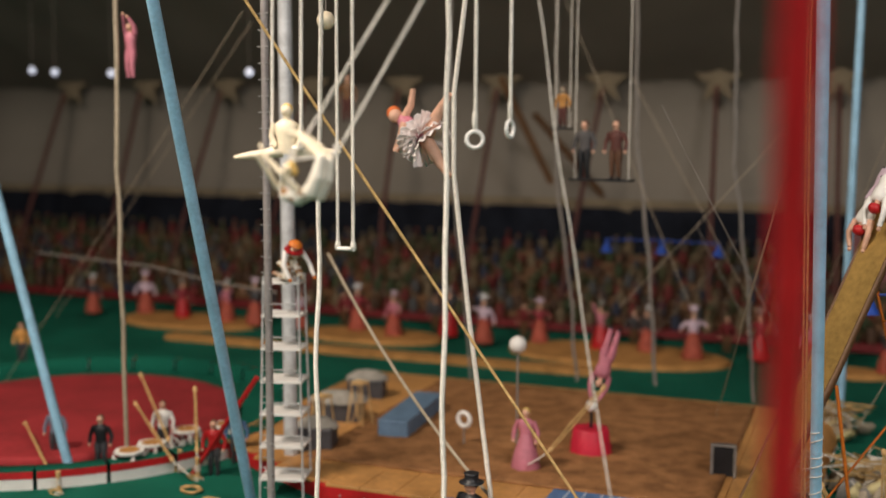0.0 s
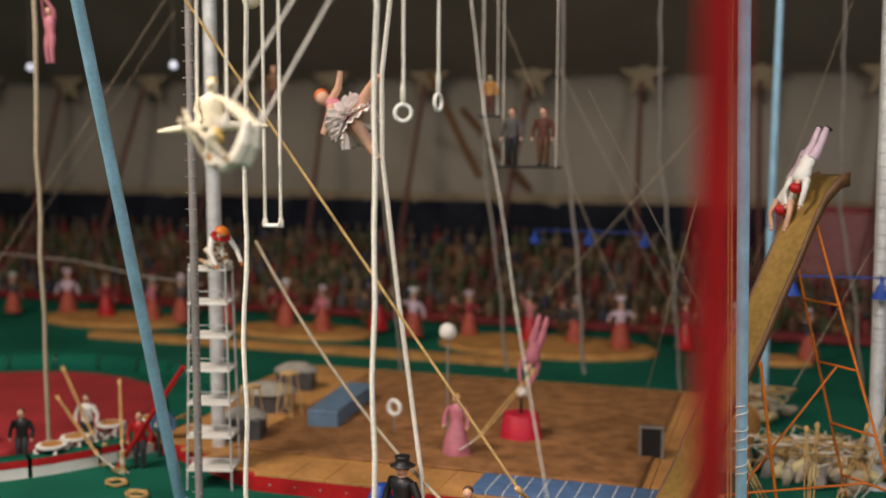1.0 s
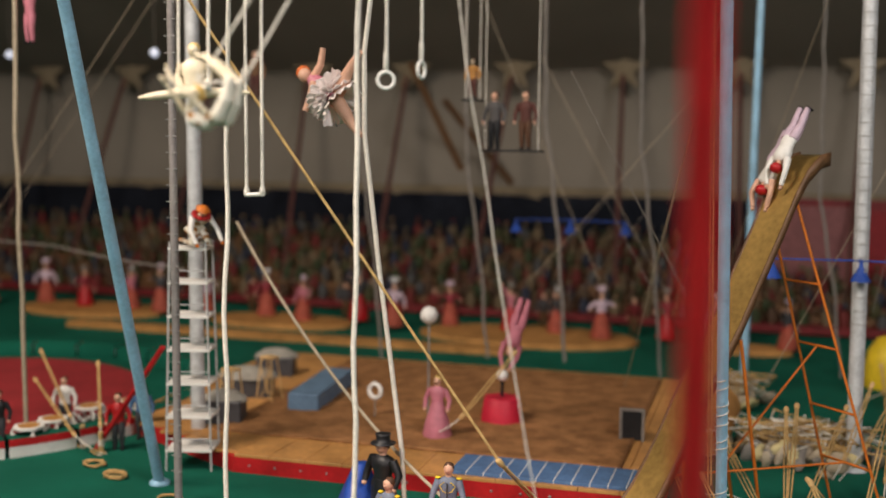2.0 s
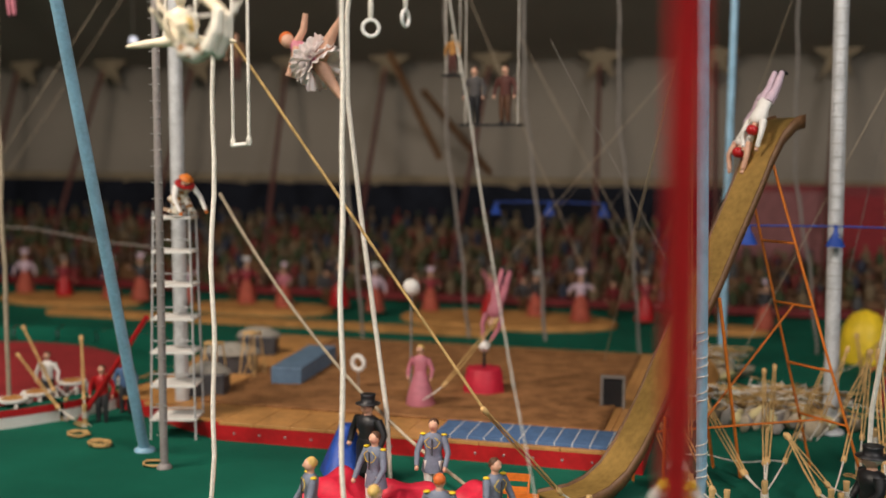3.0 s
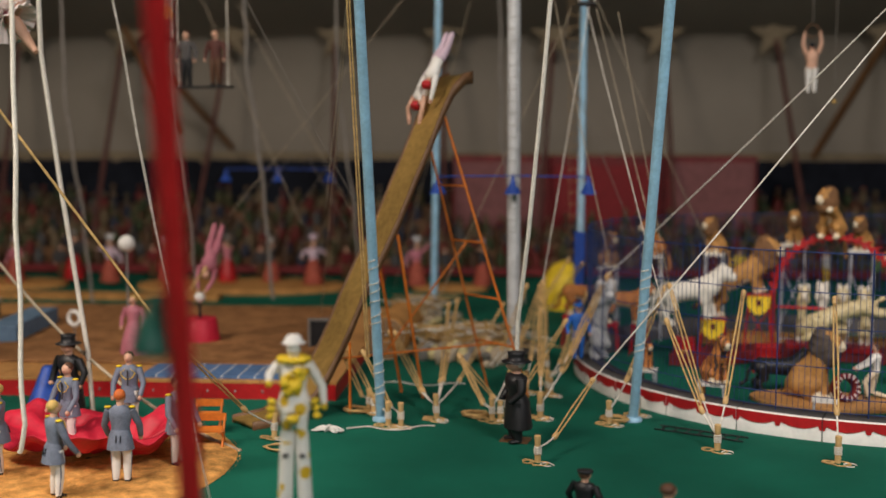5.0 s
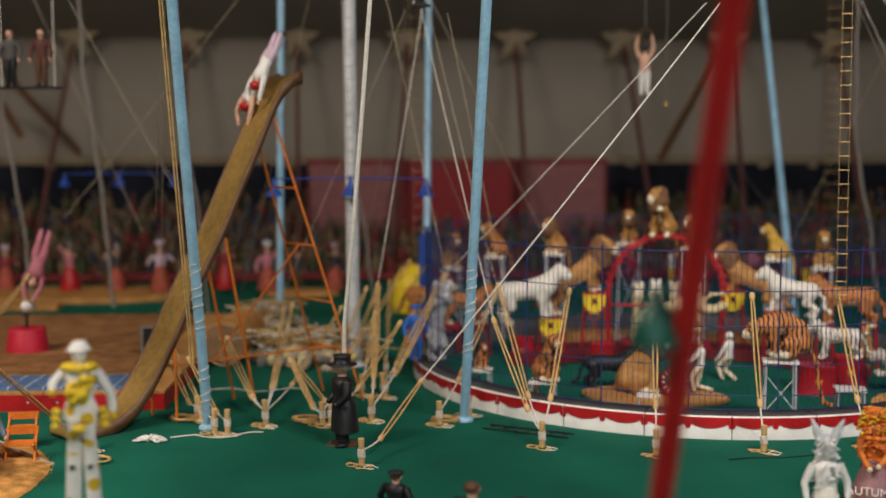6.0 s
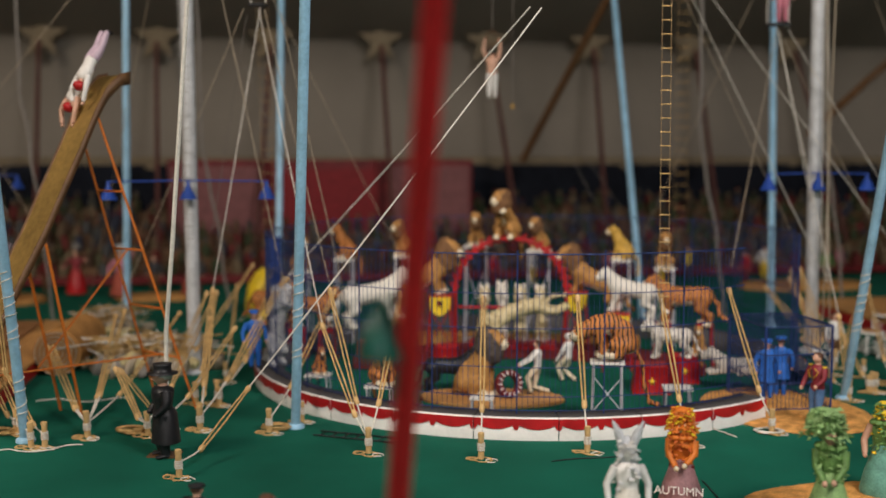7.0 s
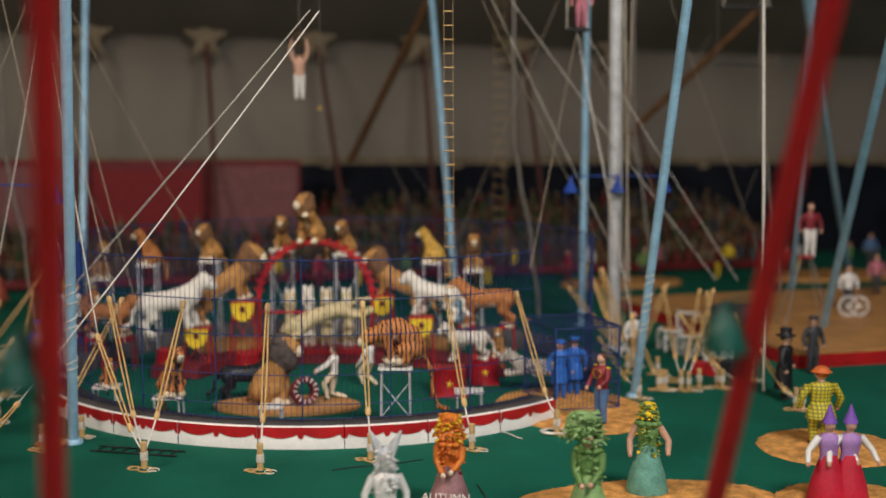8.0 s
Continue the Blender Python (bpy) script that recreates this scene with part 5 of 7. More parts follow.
tackle((-0.425, -0.274, 0.000), (-0.557, -0.100, 0.095), 12, 2, stakes=False)
tackle((-0.342, -0.258, 0.000), (-0.355, 0.100, 0.160), 13, 2)
tackle((-0.342, -0.258, 0.000), (-0.416, -0.180, 0.077), 14, 2, stakes=False)
tackle((-0.478, -0.338, 0.000), (-0.601, -0.200, 0.085), 15, 2)
tackle((-0.173, -0.223, 0.000), (-0.122, 0.000, 0.178), 16, 2)
tackle((-0.6050, -0.4530, 0.0000), (-0.6730, -0.6120, 0.1700), 17, 2)
tackle((-1.033, -0.151, 0.031), (-0.920, -0.100, 0.190), 31, 2, stakes=False)
tackle((0.718, 0.080, 0.000), (0.728, 0.200, 0.121), 18, 2, (0.659, 0.46, 0.65))
tackle((0.718, 0.080, 0.000), (0.688, 0.300, 0.063), 19, 2, stakes=False)
tackle((0.805, 0.144, 0.000), (0.887, 0.350, 0.147), 20, 2)
tackle((0.805, 0.144, 0.000), (0.829, 0.400, 0.146), 21, 2, stakes=False)
tackle((0.875, 0.166, 0.000), (0.903, 0.400, 0.090), 22, 2)
tackle((0.956, -0.003, 0.000), (0.944, 0.150, 0.069), 23, 2)
tackle((-0.343, 0.114, 0.000), (-0.437, 0.500, 0.123), 24, 2)
tackle((-0.489, 0.671, 0.000), (-0.356, 0.500, 0.158), 25, 2, stakes=False)
tackle((-1.676, -0.622, 0.000), (-1.957, -0.500, 0.047), 26, 2)
tackle((-1.611, -0.413, 0.000), (-1.796, -0.350, 0.137), 27, 2)
tackle((-1.524, -0.469, 0.000), (-1.751, -0.400, 0.097), 28, 2, stakes=False)
tackle((-1.548, -0.428, 0.000), (-1.641, -0.350, 0.131), 29, 2)
tackle((-0.459, -0.336, 0.000), (-0.532, -0.300, 0.098), 30, 2)
for k, (ft, top) in enumerate((((-0.423, -0.280, 0.000), (-0.495, 0.000, 0.132)), ((-0.423, -0.280, 0.000), (-0.428, 0.120, 0.120)), ((-0.423, -0.280, 0.000), (-0.567, -0.100, 0.095)), ((-0.429, 0.038, 0.000), (-0.404, 0.200, 0.145)), ((-0.419, 0.039, 0.000), (-0.345, 0.300, 0.188)), ((-0.339, -0.271, 0.000), (-0.412, -0.200, 0.082)), ((-0.304, -0.055, 0.000), (-0.279, 0.150, 0.143)), ((-0.278, -0.216, 0.000), (-0.325, -0.020, 0.133)))):
    tackle(ft, top, 80 + k, 2, stakes=k in (0, 6, 7), h=0.04)
for k, top in enumerate(((0.650, 0.450, 0.138), (0.724, 0.500, 0.171), (0.700, 0.480, 0.154), (0.857, 0.500, 0.139))):
    tackle((0.762, 0.355, 0.000), top, 60 + k, 3, stakes=k == 0)
for k, (ft, top) in enumerate((((-0.331, -0.213, 0.000), (-0.276, -0.050, 0.122)), ((-0.331, -0.213, 0.000), (-0.425, -0.150, 0.070)), ((-0.340, -0.057, 0.000), (-0.353, 0.100, 0.160)), ((-0.305, -0.005, 0.000), (-0.239, 0.150, 0.179)), ((-0.539, -0.262, 0.000), (-0.588, -0.250, 0.084)))):
    tackle(ft, top, 70 + k, 2, stakes=k % 2 == 0)
for k, (ft, top) in enumerate((((0.771, 0.145, 0), (0.755, 0.285, 0.076)), ((0.815, 0.144, 0), (0.895, 0.284, 0.155)), ((0.900, 0.289, 0), (0.923, 0.429, 0.131)), ((0.899, 0.143, 0), (0.836, 0.283, 0.108)), ((0.739, 0.290, 0), (0.695, 0.430, 0.154)), ((0.789, 0.659, 0), (0.769, 0.799, 0.135)), ((0.967, -0.003, 0), (0.947, 0.137, 0.051)), ((0.973, 0.288, 0), (0.979, 0.428, 0.086)))):
    tackle(ft, top, 120 + k, 2, stakes=k % 2 == 0)
for at, sd in (((-0.141, -0.156, 0.000), 41), ((-0.331, -0.255, 0.000), 42), ((-0.296, -0.069, 0.000), 43), ((-0.528, -0.271, 0.000), 44), ((0.766, 0.145, 0.000), 45)):
    stake(at, (0, 0), 0.03, sd)
for at, sd, n in (((-0.372, -0.239, 0.000), 52, 8), ((-0.168, -0.198, 0.000), 53, 7), ((-1.417, -0.508, 0.000), 58, 9), ((-1.495, -0.482, 0.000), 59, 7), ((-1.265, -0.541, 0.000), 60, 3), ((-0.555, -0.266, 0.000), 54, 6), ((-0.571, -0.496, 0.000), 55, 4), ((0.801, 0.214, 0.000), 56, 6), ((0.549, -0.140, 0.000), 57, 3)):
    cb = Build()
    coil(cb, Vector((0, 0, 0.001)), 0.02, ROPE if sd in (51, 57) else TWINE, sd, n, 0.0013)
    thing("rope_coil", "loose heap of pale cord on the felt", "rope", pose(at[0], at[1], 0), cb)
for a, b2, dr in (((-0.528, -0.378, 0.002), (-0.411, -0.333, 0.002), 0), ((-0.586, -0.108, 0.010), (-0.443, -0.080, 0.010), 0), ((0.452, -0.079, 0.002), (0.497, -0.194, 0.002), 0)):
    p = [Vector(a).lerp(Vector(b2), i / 14) + Vector((0.004 * math.sin(i * 0.9), 0.012 * math.sin(i * 0.6), 0)) for i in range(15)]
    thing("loose_cord", "pale cord lying loose on the felt", "rope", pose(*p[0]), Build().tube([q - p[0] for q in p], 0.0011, ROPE, 5))

for a, b2 in (((0.236, -0.332, 0.001), (0.354, -0.285, 0.001)), ((0.422, -0.397, 0.001), (0.435, -0.482, 0.001))):
    p = [Vector(a).lerp(Vector(b2), i / 10) + Vector((0, 0.003 * math.sin(i * 0.7), 0)) for i in range(11)]
    thing("thin_cable", "thin black cable lying on the felt", "cable", pose(*p[0]), Build().tube([q - p[0] for q in p], 0.0009, BLACK, 5))
hk = Vector((-0.549, -0.396, 0.000))
hank, rnd = thing("rope_hank", "bundled hank of white cord lying on the felt", "rope", pose(hk.x, hk.y, 0, 0, 0, -10)), random.Random(31)
for i in range(16):
    sx = 1 if i % 2 else -1
    a = rnd.uniform(-0.75, 0.75)
    n = rnd.uniform(0.017, 0.026)
    d, e = Vector((sx * math.cos(a), math.sin(a), 0)), Vector((-math.sin(a), sx * math.cos(a), 0))
    z = Vector((0, 0, rnd.uniform(0.002, 0.009)))
    part("loop", Build().tube([z * 0.8, z + d * n * 0.5 + e * 0.004, z * 0.6 + d * n * 0.92 + e * 0.003, z * 0.5 + d * n - e * 0.0005, z * 0.6 + d * n * 0.85 - e * 0.004, z + d * n * 0.4 - e * 0.003, z * 0.9], 0.0011, WHITE, 5), hank)
part("binding", Build().tube([(0.0035 * math.sin(i * 0.5) * 0.6 + 0.0012 * (i % 3 - 1), 0.007 * math.cos(i * 0.5), 0.005 + 0.005 * math.sin(i * 0.5)) for i in range(40)], 0.001, WHITE, 5), hank)
hanging_rope("thick cream rope hanging free above the felt", [(-0.975, -0.735, 1.15), (-0.955, -0.755, 0.7), (-0.945, -0.775, 0.3), (-0.94, -0.78, 0.12), (-0.944, -0.786, 0.04)], 0.0028)
hanging_rope("thick cream rope hanging free above the felt", [(-0.775, -0.755, 1.15), (-0.768, -0.765, 0.6), (-0.76, -0.78, 0.2), (-0.748, -0.79, 0.09), (-0.756, -0.792, 0.057)], 0.0028)
hanging_rope("cream rope with the spinning acrobat on it", [(-0.978, -0.430, 1.024), (-0.978, -0.430, 0.795), (-0.996, -0.430, 0.666), (-0.995, -0.430, 0.548), (-0.967, -0.430, 0.349), (-0.927, -0.430, 0.099), (-0.921, -0.43, 0.0)], 0.0036, wave=0.0)
hanging_rope("pale cord hanging at the back of the stage", [(-1.712, -0.450, 1.084), (-1.724, -0.450, 0.542), (-1.714, -0.450, -0.010)], 0.0042, CORD_TAN)
hanging_rope("cream rope falling from the mast to the felt", [(-0.231, -0.345, 0.72), (-0.252, -0.35, 0.45), (-0.27, -0.34, 0.28), (-0.288, -0.322, 0.16), (-0.292, -0.315, 0.0)], 0.0031, wave=0.0)
hanging_rope("straight cream rope over the wooden stage", [Vector((0.916, 0.120, 0.941)), Vector((0.932, 0.120, 0.384)), Vector((0.943, 0.120, 0.003))], 0.0024, wave=0.0)
hanging_rope("thin cream cord running down at a slant", [(-0.68, -0.79, 0.95), (-0.60, -0.825, 0.6), (-0.54, -0.84, 0.33), (-0.455, -0.862, 0.0)], 0.0007, wave=0.0008)
hanging_rope("tan guy cord running down past the stage", [(-1.1776, -0.8762, 1.0000), (-0.9344, -0.7489, 0.6000), (-0.6730, -0.6120, 0.1700)], 0.0018, TWINE, wave=0)
hanging_rope("pale sagging cable from the tower to the stage", sag((-1.36, -0.29, 0.4), (-0.617, -0.527, 0.0), 0.08, 14), 0.0026, CORD_TAN, wave=0)
hanging_rope("slack pale cable strung behind the clown's tower", [(-2.649, -0.000, 0.293), (-2.184, 0.000, 0.290), (-1.962, 0.000, 0.270), (-1.771, -0.000, 0.264)], 0.0021, CORD_GREY, wave=0)
for x, y, z0, z1, r in ((-1.35, 0.55, 0.03, 0.5, 0.005), (-1.18, 0.62, 0.03, 0.62, 0.006), (-0.98, 0.72, 0.0, 0.55, 0.005), (-1.62, 0.5, 0.0, 0.5, 0.005), (-0.62, 0.95, 0, 0.42, 0.005), (0.62, 0.95, 0, 0.42, 0.006), (0.95, 1.15, 0, 0.45, 0.005), (1.3, 1.2, 0, 0.5, 0.005)):
    hanging_rope("grey cord hanging slack behind the acts", [(x - 0.05, y, z1 + 0.6), (x - 0.04, y, z1), (x, y, (z0 + z1) / 2), (x + 0.025, y, z0)], r * 0.7, CORD_GREY, wave=0.002)

hanging_rope("tan cord running down beside the silver mast", [(0.749, 0.480, 0.881), (0.771, 0.480, 0.287), (0.780, 0.480, 0.054)], 0.0013, CORD_TAN, wave=0)
hanging_rope("tan cord running down beside the silver mast", [(0.774, 0.480, 0.881), (0.768, 0.480, 0.287), (0.766, 0.480, 0.054)], 0.0013, CORD_TAN, wave=0)
for dx in (-0.013, -0.017):
    hanging_rope("tan cord running down beside the blue pole", [(-0.425 + dx, -0.615, 1.15), (-0.461 + dx, -0.496, 0.7), (-0.494 + dx, -0.34, 0.1)], 0.0012, TWINE, wave=0)
MAST_WIRES = (((-0.32, 0.18, 0.66), (-0.6, 0.25, 0.1)), ((-0.43, 0.2, 1), (-0.2, 0, 0.16)), ((0.745, 0.5, 1), (0.4, 0.95, 0.1)), ((0.66, 0.46, 0.65), (0.55, 0.25, 0.2)),
    ((-0.349, 0.3, 0.665), (-0.425, 0.3, 0.254)), ((-0.933, 0.3, 0.437), (-0.795, 0.3, 0.207)), ((-0.26, 0.1, 0.647), (-0.09, -0.1, 0.126)), ((-1.943, 0.1, 0.864), (-2.72, 0.1, 0.102)),
    ((1.161, 0.9, 0.371), (1.097, 0.9, 0.207)), ((0.246, 1, 0.437), (0.386, 1, 0.184)))
STAGE_WIRES = (((-0.43, 0.2, 1), (-0.9, 0.8, 0.05)), ((-0.46, -0.49, 0.72), (-0.9, 0.35, 0.05)), ((0.745, 0.5, 1), (1.2, 0.9, 0.1)), ((0.46, 0.3, 0.694), (0.764, 0.6, 0.158)),
    ((-0.828, -0.1, 0.655), (-0.625, -0.1, 0.309)), ((-1.176, 0.5, 0.738), (-0.876, 0.5, 0.24)), ((-0.354, 0.3, 0.569), (-0.22, 0.3, 0.248)), ((-1.347, 0.5, 0.917), (-1.013, 0.5, 0.224)),
    ((0.888, 1.2, 0.365), (1.123, 1.2, 0.724)))
RING_WIRES = (((-0.43, 0.2, 1), (-0.05, 0.55, 0.1)), ((-0.46, -0.49, 0.72), (-0.72, -0.02, 0.3)), ((0.66, 0.46, 0.65), (0.92, 0.62, 0.2)), ((-0.206, 0, 0.628), (-0.107, 0.1, 0.08)),
    ((-0.693, 0.3, 0.704), (-1.093, 0.3, 0.261)), ((-0.89, 0.5, 0.56), (-1.182, 0.5, 0.232)), ((-1.658, -0.2, 0.843), (-2.524, -0.2, -0.023)), ((-0.919, 0.5, 0.401), (-1.117, 0.5, 0.163)),
    ((0.304, 1.2, 0.401), (0.466, 1.2, 0.18)))
for a, b2 in (((0.410, 0.400, 0.861), (0.779, 0.500, 0.147)), ((0.406, 0.400, 0.861), (0.960, 0.500, 0.148)), ((0.673, 0.460, 0.654), (1.005, 0.500, 0.148)), ((0.658, 0.460, 0.654), (0.777, 0.500, 0.147)), ((0.755, 0.480, 0.874), (0.772, 0.480, 0.161)), ((0.747, 0.480, 0.874), (0.760, 0.480, 0.207))):
    a, b2 = Vector(a), Vector(b2)
    thing("guy_line", "pale guy line running down from the rigging", "wire", pose(*a), Build().tube(sag((0, 0, 0), b2 - a, 0.004, 6), 0.0007, ROPE, 6), group="rigging wires")
for a, b2 in MAST_WIRES + STAGE_WIRES + RING_WIRES:
    a, b2 = Vector(a), Vector(b2)
    thing("rigging_wire", "thin pale rigging wire drawn taut", "wire", pose(*a), Build().tube(sag((0, 0, 0), b2 - a, 0.003, 6), 0.0007, CORD_TAN if (b2 - a).length > 0.5 else WIRE, 5), group="rigging wires")

# ---- trapezes and aerialists ----
NET_WHITE = material("white_net", (0.86, 0.78, 0.75), 0.8, spread=0.08, scale=90)

def trapeze(label, a, b, top_a, top_b, r=0.0016):
    ob = thing("trapeze", label, "trapeze", pose(*a))
    a, b = Vector(a), Vector(b)
    part("bar", Build().tube([(b - a) * -0.06, (b - a) * 1.06], r * 1.3, WHITE, 8), ob)
    for p, q in ((a, top_a), (b, top_b)):
        part("rope", Build().tube([p - a, (p - a).lerp(Vector(q) - a, 0.5), Vector(q) - a], r, ROPE, 8), ob)
        part("knot", Build().lathe([(0.001, -0.002), (r * 1.9, 0.0), (r * 1.7, 0.006), (r, 0.009)], p - a, ROPE, 8), ob, "cord whipping above the bar")
    return ob


trapeze("empty white trapeze on cream ropes", (-0.903, -0.785, 0.478), (-0.872, -0.795, 0.48), (-0.909, -0.782, 1.1), (-0.877, -0.792, 1.1), 0.0018)
FA, FB = Vector((-0.739, -1.030, 0.583)), Vector((-0.707, -1.010, 0.588))
trapeze("small swinging trapeze with a cord on each side", FA, FB, (-0.630, -0.970, 0.783), (-0.613, -0.950, 0.784), 0.0012)
trapeze("trapeze under the acrobat doing the splits", (-0.930, -0.860, 0.590), (-0.888, -0.860, 0.591), (-0.927, -0.860, 0.833), (-0.886, -0.860, 0.829), 0.0018)
FLYER_TIGHTS = material("ivory_tights", (0.75, 0.7, 0.6), 0.55, spread=0.08, scale=80)
FO = Vector((-0.720, -1.020, 0.580))
FLYER = []


def limb(mat, *stops):
    """A chain of rods through (place, radius) stops."""
    for (p, r), (q, t) in zip(stops, stops[1:]):
        FLYER.append((tuple(p), tuple(q), r, t, mat))


for d in (Vector((0, 0, 0)), Vector((-0.0022, 0.013, -0.0026))):
    limb(PALE, (Vector((-0.0200, -0.0130, 0.0260)) + d, 0.0018), (Vector((-0.0070, -0.0130, 0.0240)) + d, 0.0030), (Vector((0.0040, -0.0130, 0.0160)) + d, 0.0041), (Vector((0.0170, -0.0130, 0.0060)) + d, 0.0035))
    limb(FLYER_TIGHTS, (Vector((0.0170, -0.0130, 0.0050)) + d, 0.0041), (Vector((0.0130, -0.0130, -0.0100)) + d, 0.0057), (Vector((0.0050, -0.0130, -0.0230)) + d, 0.0063))
limb(FLYER_SUIT, (Vector((0.0000, -0.0080, -0.0230)), 0.0068), (Vector((-0.0120, -0.0100, -0.0290)), 0.0063), (Vector((-0.0200, -0.0150, -0.0260)), 0.0060), (Vector((-0.0230, -0.0180, -0.0200)), 0.0035))
limb(PALE, (Vector((-0.0230, -0.0180, -0.0200)), 0.0027), (Vector((-0.0180, -0.0200, -0.0120)), 0.0027), (Vector((-0.0120, -0.0220, -0.0040)), 0.0046))
limb(HAIR_BLOND, (Vector((-0.0110, -0.0200, -0.0030)), 0.0052), (Vector((-0.0140, -0.0140, -0.0070)), 0.0044))
limb(PALE, (Vector((-0.0300, -0.0160, -0.0200)), 0.0027), (Vector((-0.0320, -0.0250, -0.0070)), 0.0023), (Vector((-0.0350, -0.0350, 0.0060)), 0.0018), (Vector((-0.0370, -0.0360, 0.0080)), 0.0012))
limb(PALE, (Vector((0.0060, -0.0300, -0.0210)), 0.0029), (Vector((-0.0020, -0.0400, -0.0070)), 0.0023), (Vector((-0.0200, -0.0420, 0.0070)), 0.0019), (Vector((-0.0260, -0.0400, 0.0160)), 0.0011))
skin_at, quads, under, _ = sculpt(FLYER, 0.001, 0.0005)
fy = Build()
fy.v, fy.f = [Vector(q) for q in skin_at], quads
fy.s = [fy.slot(FLYER[u][4]) for u in under]
thing("figurine", "acrobat in spotted ivory suit hanging by the knees", "figurine", pose(*FO), fy, "aerialists")
sp = doll("acrobat in ivory tights doing the splits", (0, 0, 0), 0, 0.1, PALE, PALE, PALE, HAIR_BLOND, grips=((-0.1, -0.05, 0.55), (0.1, -0.05, 0.55)), feet=((-0.44, 0, 0.44), (0.44, 0, 0.5)), knees=((-0.24, -0.02, 0.47), (0.24, -0.02, 0.5)), shoes=PALE, group="aerialists")
sc = Vector((-0.908, -0.860, 0.585))
sp.matrix_world = pose(sc.x, sc.y, sc.z - 0.048, 0, 0, 32)
for at, top in (((-0.733, -0.764, 0.601), 0), ((-0.704, -0.742, 0.612), 62)):
    rg = thing("hanging_ring", "white gymnastic ring on a cream cord", "ring", pose(*at, 0, 0, 35 + top), group="gymnastic rings")
    part("hoop", Build().tube([(0.0085 * math.cos(a), 0, 0.0085 * math.sin(a)) for a in [2 * math.pi * i / 20 for i in range(21)]], 0.0021, WHITE, 8), rg)
    part("cord", Build().tube([(0, 0, 0.01), (0.0005, 0, 0.026), (0, 0, 0.5)], [0.0022, 0.0019, 0.0019], ROPE, 8), rg)
    part("knot", Build().lathe([(0.0012, -0.004), (0.0028, -0.002), (0.0028, 0.012), (0.0015, 0.016)], (0, 0, 0.014), ROPE, 8), rg)
GO = Vector((-1.054, -0.430, 0.606))
sb = Build()
def girl_line(pts, radii, mat):
    sb.tube([Vector(p) - GO for p in pts], radii, mat, 10)
girl_line([(-1.093, -0.430, 0.633), (-1.083, -0.430, 0.624), (-1.068, -0.430, 0.614), (-1.047, -0.430, 0.602)], [0.007, 0.0125, 0.011, 0.014], PINK)
for dy in (-0.012, 0.012):
    girl_line([(-1.087, -0.430, 0.630), (-1.073, -0.430, 0.650), (-1.069, -0.430, 0.673)] if dy > 0 else [(-1.077, -0.440, 0.624), (-1.080, -0.445, 0.603), (-1.086, -0.450, 0.582)], [0.0065, 0.0055, 0.0042], SKIN)
girl_line([(-1.047, -0.430, 0.601), (-1.031, -0.430, 0.582), (-1.017, -0.430, 0.564), (-0.999, -0.435, 0.547)], [0.011, 0.0098, 0.0072, 0.0042], SKIN)
girl_line([(-1.043, -0.430, 0.608), (-1.029, -0.430, 0.629), (-1.019, -0.430, 0.645), (-1.000, -0.435, 0.665)], [0.011, 0.0095, 0.007, 0.0042], SKIN)
sb.ball(Vector((-1.098, -0.435, 0.634)) - GO, 0.0105, SKIN, 10, 8)
sb.ball(Vector((-1.106, -0.428, 0.638)) - GO, 0.0112, HAIR_RED, 10, 8)
thing("figurine", "aerialist in pink top gripping the rope with her legs", "figurine", pose(*GO), sb, "aerialists")
tu, rnd = Build(), random.Random(8)
ax = (Vector((-1.039, -0.430, 0.591)) - Vector((-1.083, -0.430, 0.624))).normalized()
ua = ax.cross(Vector((0, 1, 0))).normalized()
va = ax.cross(ua)
for lay, (slope, ph) in enumerate(((-0.25, 0.0), (0.1, 1.0), (0.4, 2.1), (0.7, 0.6))):
    rows = []
    for k in (0.2, 0.5, 0.75, 1.0):
        rows.append([])
        for i in range(97):
            a = 2 * math.pi * i / 96
            d = ua * math.cos(a) + va * math.sin(a)
            q = 0.036 * k * (1 + 0.06 * math.sin(5 * a + ph) + 0.05 * k * math.sin(23 * a + lay))
            rows[-1].append(d * q + ax * (slope * 0.04 * k + 0.0022 * k * math.sin(16 * a + ph * 3) + 0.001 * k * math.sin(31 * a + ph)))
    tu.sheet(rows, NET_WHITE, 0.0008)
thing("net_skirt", "frilled white net skirt of the aerialist", "skirt", pose(*(-1.056, -0.430, 0.606)), tu)


def perch(label, c, w=0.07):
    ob = thing("aerial_platform", label, "platform", pose(*c))
    part("board", Build().box((0, 0, 0), (w, 0.03, 0.004), BLACK), ob)
    part("rope", Build().tube([(-w * 0.45, 0, 0), (-w * 0.45, 0, 0.6)], 0.0011, ROPE, 5), ob)
    part("rope", Build().tube([(w * 0.45, 0, 0), (w * 0.45, 0, 0.6)], 0.0011, ROPE, 5), ob)
    return ob


